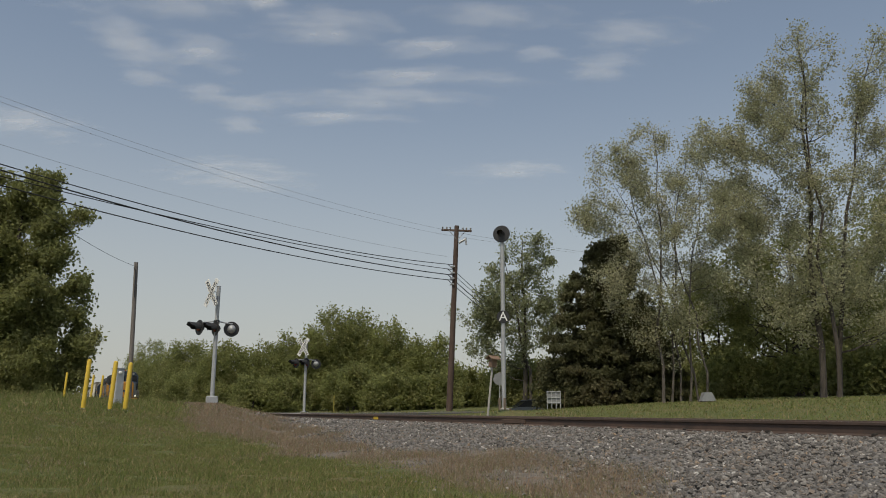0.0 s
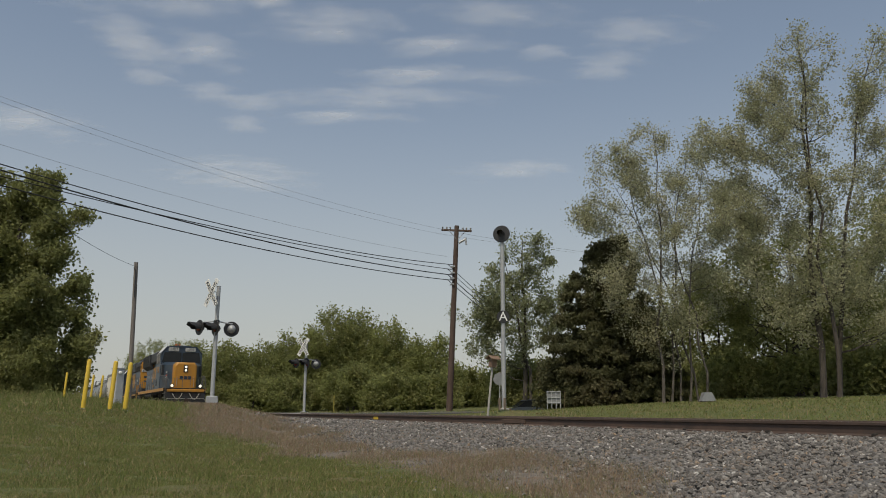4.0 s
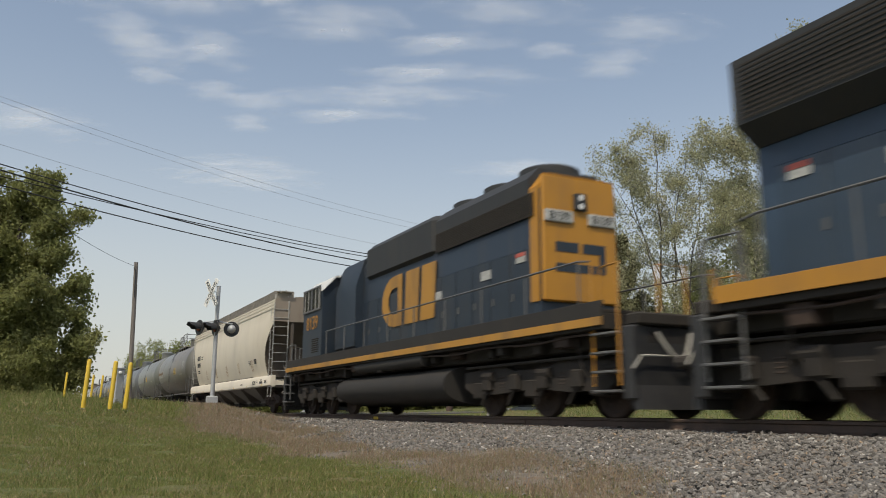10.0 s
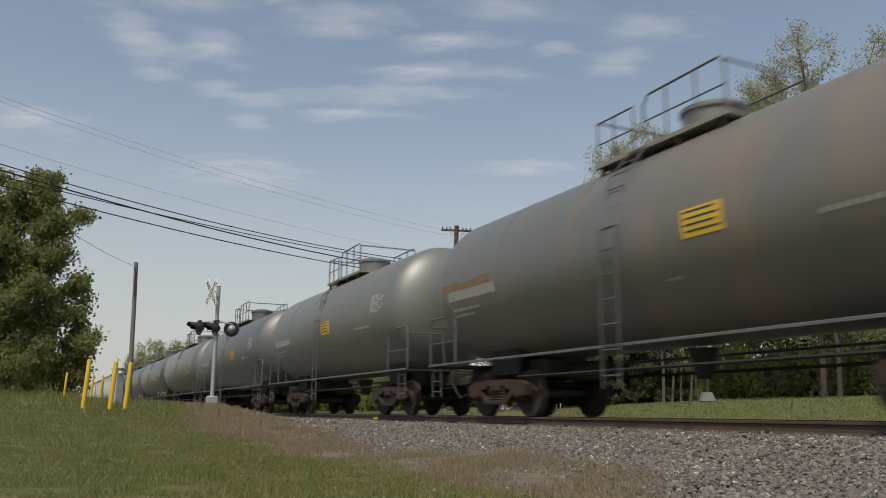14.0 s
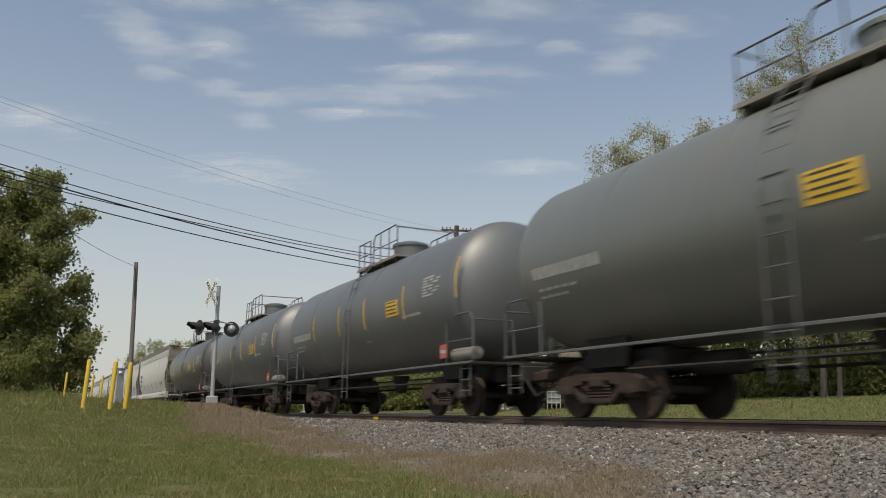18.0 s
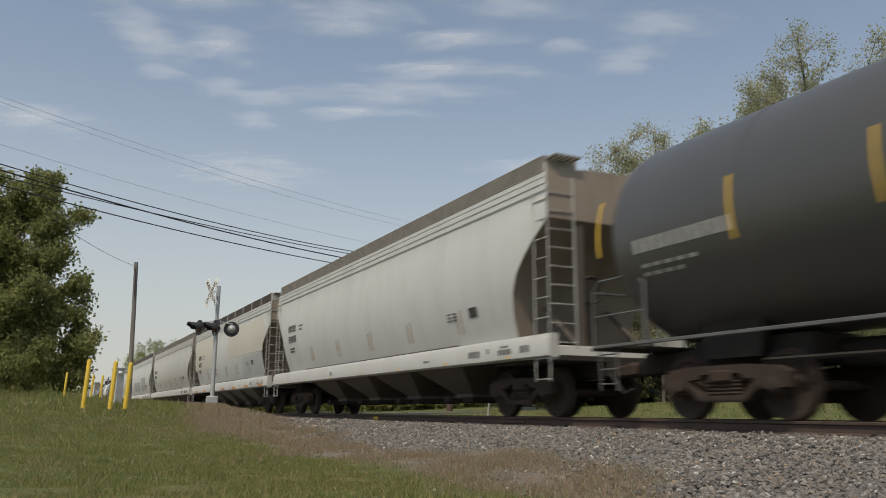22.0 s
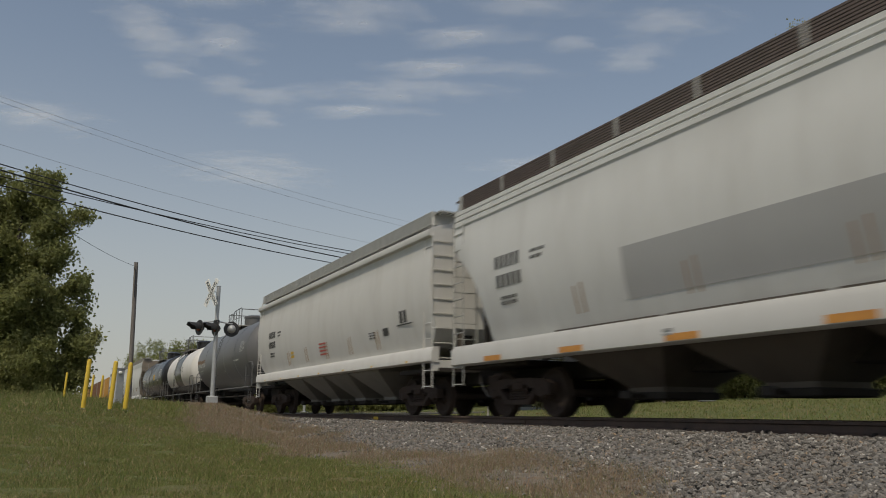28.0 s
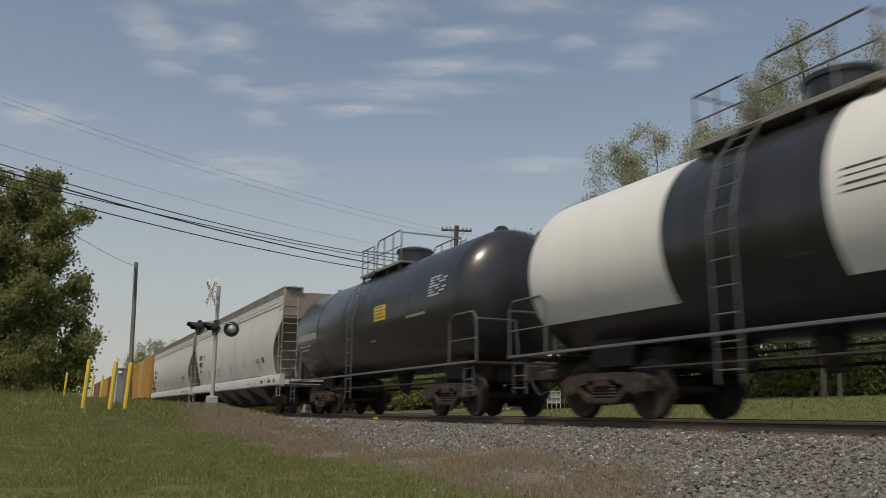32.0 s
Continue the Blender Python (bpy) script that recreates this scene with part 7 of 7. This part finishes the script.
def stones(name, label, areas, mat, edge=None):
    """areas: (x0, x1, y0, y1, how many, smallest, largest half size)."""
    rng = np.random.default_rng(21)
    vs, fs, o = [], [], 0
    for x0, x1, y0, y1, n, lo, hi in areas:
        x, y = rng.uniform(x0, x1, n), rng.uniform(y0, y1, n)
        keep = np.abs(np.abs(y) - 0.755) > 0.16
        if edge is not None:
            keep &= y > edge(x) + rng.normal(0, 0.35, n)
        x, y = x[keep], y[keep]
        n = len(x)
        r = lo + (hi - lo) * rng.beta(1.4, 3.0, n)
        z = land(x, y) + r * rng.uniform(-0.1, 0.75, n)
        v = ICO_V[None] * (1 + rng.uniform(-0.32, 0.32, (n, 12, 1)))
        v = v * (r[:, None] * rng.uniform((0.8, 0.6, 0.5), (1.5, 1.0, 0.9), (n, 3)))[:, None, :]
        a, t = rng.uniform(0, 6.283, n), rng.normal(0, 0.5, n)
        ct, st, ca, sa = np.cos(t)[:, None], np.sin(t)[:, None], np.cos(a)[:, None], np.sin(a)[:, None]
        X, Y, Z = v[..., 0] * ct - v[..., 2] * st, v[..., 1], v[..., 0] * st + v[..., 2] * ct
        v = np.stack([X * ca - Y * sa + x[:, None], X * sa + Y * ca + y[:, None], Z + z[:, None]], -1)
        vs.append(v.reshape(-1, 3))
        fs.append((ICO_F[None] + (np.arange(n) * 12)[:, None, None]).reshape(-1, 3) + o)
        o += n * 12
    ob = new(name, quick_mesh(name, np.concatenate(vs), np.concatenate(fs), mat))
    return tagged(ob, label, name, kind="stuff")


def grass_line(x):
    return np.interp(x, *GRASS_LINE) + 0.1 * np.sin(x * 2.3 + 1)


def stone_line(x):
    return np.interp(x, *STONE_LINE) + 0.12 * np.sin(x * 1.7)


stones("ballast", "crushed grey stone ballast along the track", [
    (-9, -2.5, -5.2, -0.95, 21000, 0.011, 0.04), (-14, -9, -4.8, -0.95, 12500, 0.012, 0.04), (-21, -14, -4.6, -0.95, 10500, 0.013, 0.044),
    (-33.5, -21, -3.4, -0.95, 4800, 0.02, 0.065), (-33.5, -1, -0.6, 0.6, 2600, 0.02, 0.06), (-33.5, -1, 0.95, 2.9, 3800, 0.02, 0.06)], STONE, stone_line)
stones("gravel", "small loose stones strewn over the dirt verge", [
    (-12, -3, -6.2, -3.0, 2400, 0.006, 0.024), (-33, -12, -6.2, -2.2, 1800, 0.008, 0.026)], STONE, lambda x: grass_line(x) - 0.4)

GREEN = island_tones("mown_grass_blades", [(0, (0.153, 0.188, 0.047)), (0.32, (0.204, 0.228, 0.062)), (0.54, (0.108, 0.132, 0.035)), (0.7, (0.249, 0.228, 0.084)), (0.86, (0.365, 0.264, 0.144))], 0.6, translucent=0.3)
STRAW = island_tones("dry_weed_stalks", [(0, (0.274, 0.207, 0.144)), (0.3, (0.211, 0.157, 0.109)), (0.52, (0.342, 0.274, 0.196)), (0.68, (0.296, 0.171, 0.097)), (0.78, (0.142, 0.162, 0.057)), (0.93, (0.353, 0.314, 0.239))], 0.8, translucent=0.15)


def blades(name, label, areas, mat, inside, seed):
    """areas: (x0, x1, y0, y1, how many, height, width). inside(x, y, rng): which of them grow."""
    rng = np.random.default_rng(seed)
    vs, o = [], 0
    for x0, x1, y0, y1, n, h, w in areas:
        x, y = rng.uniform(x0, x1, n), rng.uniform(y0, y1, n)
        k = inside(x, y, rng)
        x, y = x[k], y[k]
        n = len(x)
        b = np.stack([x, y, land(x, y) - 0.01], -1)
        patch = 0.97 + 0.2 * np.sin(x * 1.1 + 2.3 * np.sin(y * 1.7)) * np.sin(y * 1.3 + 2.7 * np.sin(x * 0.7))
        hh = (h * patch * rng.uniform(0.4, 1.5, n))[:, None]
        a = rng.uniform(0, 6.283, n)
        side = np.stack([np.cos(a), np.sin(a), 0 * a], -1) * w * rng.uniform(0.6, 1.3, (n, 1))
        lean = np.stack([rng.normal(0, 0.45, n), rng.normal(0, 0.45, n), np.ones(n)], -1)
        vs.append(np.stack([b - side, b + side, b + lean * hh], 1).reshape(-1, 3))
        o += n
    f = np.arange(o * 3).reshape(-1, 3)
    ob = new(name, quick_mesh(name, np.concatenate(vs), f, mat))
    return tagged(ob, label, name, kind="stuff")


blades("grass", "short mown grass with dry patches beside the track", [
    (-9, -3.5, -11.5, -4.3, 135000, 0.04, 0.0042), (-14, -9, -12, -4.6, 120000, 0.045, 0.0052), (-21, -14, -13, -4.4, 95000, 0.055, 0.007), (-36, -21, -15, -3.4, 80000, 0.08, 0.011)],
    GREEN, lambda x, y, r: y < grass_line(x) + r.normal(0, 0.3, len(x)), 31)
blades("weeds", "brown dry weeds and stalks on the dirt verge", [
    (-12, -3, -6.2, -3.0, 90000, 0.075, 0.0028), (-22, -12, -6.8, -2.6, 80000, 0.09, 0.004), (-33, -22, -6.4, -2.0, 40000, 0.11, 0.006)],
    STRAW, lambda x, y, r: (y > grass_line(x) - np.abs(r.normal(0, 0.2, len(x)))) & (y < stone_line(x) + np.abs(r.normal(0, 0.25, len(x)))) & (np.sin(x * 1.3 + 2 * np.sin(y)) * np.sin(y * 2.1 + x) + r.normal(0, 0.4, len(x)) > -0.35), 32)
blades("dry_grass", "dry brown patches in the mown grass", [(-24, -6, -9.5, -5.2, 30000, 0.06, 0.006)],
       STRAW, lambda x, y, r: np.sin(x * 0.8 + 1.1 * np.sin(y * 1.1)) * np.sin(y * 0.9 + 1.7 * np.sin(x * 0.5)) + r.normal(0, 0.25, len(x)) > 0.55, 35)
blades("lawn", "green lawn sloping up behind the track", [
    (-45, -4, 3.0, 24, 60000, 0.08, 0.014), (-36, -3, 2.6, 3.8, 9000, 0.13, 0.008)],
    GREEN, lambda x, y, r: r.uniform(0, 1, len(x)) < 0.95, 33)
blades("rough_grass", "rough pale tall grass on the bank below a large tree", [(-50, -36, -16, -7.6, 26000, 0.5, 0.016)],
       GREEN, lambda x, y, r: y < -8.0 - 0.1 * (x + 36) * 0.3 + r.normal(0, 0.4, len(x)), 36)
blades("tall_grass", "rough tall grass on the bank near the bollards", [
    (-34, -20, -12, -3.6, 9000, 0.2, 0.009), (-60, -36, -16, -4.5, 12000, 0.35, 0.018)],
    GREEN, lambda x, y, r: (y < grass_line(x) - 0.2) & (np.sin(x * 1.9) * np.sin(y * 2.3 + x) + r.normal(0, 0.3, len(x)) > 0.35), 34)

# ---- clouds ----
def cloud_material(name, seed):
    m = bpy.data.materials.new(name)
    m.use_nodes = True
    n, l = m.node_tree.nodes, m.node_tree.links
    n.remove(n["Principled BSDF"])
    tc = n.new("ShaderNodeTexCoord")
    mp = n.new("ShaderNodeMapping")
    mp.inputs["Location"].default_value = (seed * 13.7, seed * 5.1, 0)
    mp.inputs["Scale"].default_value = (0.0075, 0.015, 0.02)
    l.new(tc.outputs["Object"], mp.inputs["Vector"])
    t = n.new("ShaderNodeTexNoise")
    t.inputs["Scale"].default_value, t.inputs["Detail"].default_value, t.inputs["Roughness"].default_value = 2.4, 4, 0.52
    l.new(mp.outputs["Vector"], t.inputs["Vector"])
    gm = n.new("ShaderNodeMapping")
    gm.inputs["Location"].default_value, gm.inputs["Scale"].default_value = (-1, -1, 0), (2, 2, 0)
    l.new(tc.outputs["Generated"], gm.inputs["Vector"])
    ln = n.new("ShaderNodeVectorMath")
    ln.operation = "LENGTH"
    l.new(gm.outputs["Vector"], ln.inputs[0])
    fall = n.new("ShaderNodeMapRange")
    fall.interpolation_type = "SMOOTHSTEP"
    fall.inputs["From Min"].default_value, fall.inputs["From Max"].default_value, fall.inputs["To Min"].default_value, fall.inputs["To Max"].default_value = 0.0, 1.0, 0.34, -0.30
    l.new(ln.outputs["Value"], fall.inputs["Value"])
    sub = n.new("ShaderNodeMath")
    sub.operation = "ADD"
    l.new(t.outputs["Fac"], sub.inputs[0])
    l.new(fall.outputs["Result"], sub.inputs[1])
    al = n.new("ShaderNodeMapRange")
    al.interpolation_type = "SMOOTHSTEP"
    al.inputs["From Min"].default_value, al.inputs["From Max"].default_value, al.inputs["To Max"].default_value = 0.40, 1.2, 0.37
    l.new(sub.outputs[0], al.inputs["Value"])
    tr, di, ts, m1, m2 = n.new("ShaderNodeBsdfTransparent"), n.new("ShaderNodeBsdfDiffuse"), n.new("ShaderNodeBsdfTranslucent"), n.new("ShaderNodeMixShader"), n.new("ShaderNodeMixShader")
    di.inputs["Color"].default_value = ts.inputs["Color"].default_value = (0.9, 0.9, 0.9, 1)
    m1.inputs[0].default_value = 0.75
    l.new(di.outputs[0], m1.inputs[1])
    l.new(ts.outputs[0], m1.inputs[2])
    l.new(al.outputs["Result"], m2.inputs[0])
    l.new(tr.outputs[0], m2.inputs[1])
    l.new(m1.outputs[0], m2.inputs[2])
    l.new(m2.outputs[0], n["Material Output"].inputs["Surface"])
    return m


CLOUDS = []
CLOUD_MATS = [cloud_material("thin_white_cloud", k) for k in range(3)]


def cloud(cx, cy, half_w, half_d, height, k):
    """A thin, gently domed bank of cloud."""
    u = np.linspace(-1, 1, 13)
    X, Y = np.meshgrid(u, u, indexing="ij")
    Z = 12 * np.cos(X * 1.5) * np.cos(Y * 1.5)
    ids = np.arange(X.size).reshape(X.shape)
    q = np.stack([ids[:-1, :-1], ids[1:, :-1], ids[1:, 1:], ids[:-1, 1:]], -1).reshape(-1, 4)
    me = quick_mesh("cloud", np.stack([X * half_w * 1.65, Y * half_d * 1.45, Z], -1).reshape(-1, 3), q, CLOUD_MATS[k % 3], True)
    ob = tagged(new("cloud", me), "thin white cloud drifting in a hazy blue sky", "cloud", "clouds", "structure")
    CLOUDS.append((ob, cx, cy, height))


for k, (x, y, w, d) in enumerate([(-830, 74, 128, 49), (-787, 172, 30, 27), (-977, 61, 65, 69), (-934, 29, 49, 63), (-947, 136, 52, 91), (-1055, 76, 42, 43), (-1071, 151, 49, 46), (-799, 388, 93, 46), (-759, 499, 39, 35), (-758, 584, 53, 59), (-887, 408, 157, 55), (-703, 396, 101, 49), (-994, 353, 178, 57), (-1077, 358, 116, 46), (-1085, 216, 61, 54), (-1175, 220, 43, 49), (-557, 588, 37, 23), (-1451, 279, 158, 156), (-1190, 710, 115, 76), (-1316, -59, 98, 114), (-665, 561, 89, 59), (-816, 232, 96, 66)]):
    cloud(x, y, w, d, 420, k)
DRIFT = (1.40, 0.69)


# ---- what moves ----
def motions():
    for car, middle, turned in TRAIN:
        walk(car, [(t, pose(middle + gone(t), 0, 0, rz=180 if turned else 0)) for t in np.arange(0, SPAN + 0.01, 0.5)])
    middle_of = {car.name: (m, turned) for car, m, turned in TRAIN}
    for wheel, radius, car, along in WHEELS:
        m, turned = middle_of[car.name]
        home = wheel.matrix_basis.translation.copy()
        sign = -1 if turned else 1
        steps = [k / 30 for k in range(int(SPAN * 30) + 1) if -105 < m + sign * along + gone(k / 30) < 3]
        rows = []
        for t in sorted({0.0, *steps, SPAN}):
            u = min(max(t, steps[0]), steps[-1]) if steps else 0.0
            a = sign * (gone(u) - (gone(steps[0]) if steps else 0.0)) / radius
            rows.append((t, Matrix.Translation(home) @ Matrix.Rotation(a, 4, "Y")))
        walk(wheel, rows)
    for ob, x, y, z in CLOUDS:
        walk(ob, [(t, pose(x + DRIFT[0] * t, y + DRIFT[1] * t, z, rz=63.7)) for t in (0, SPAN / 2, SPAN)])


motions()
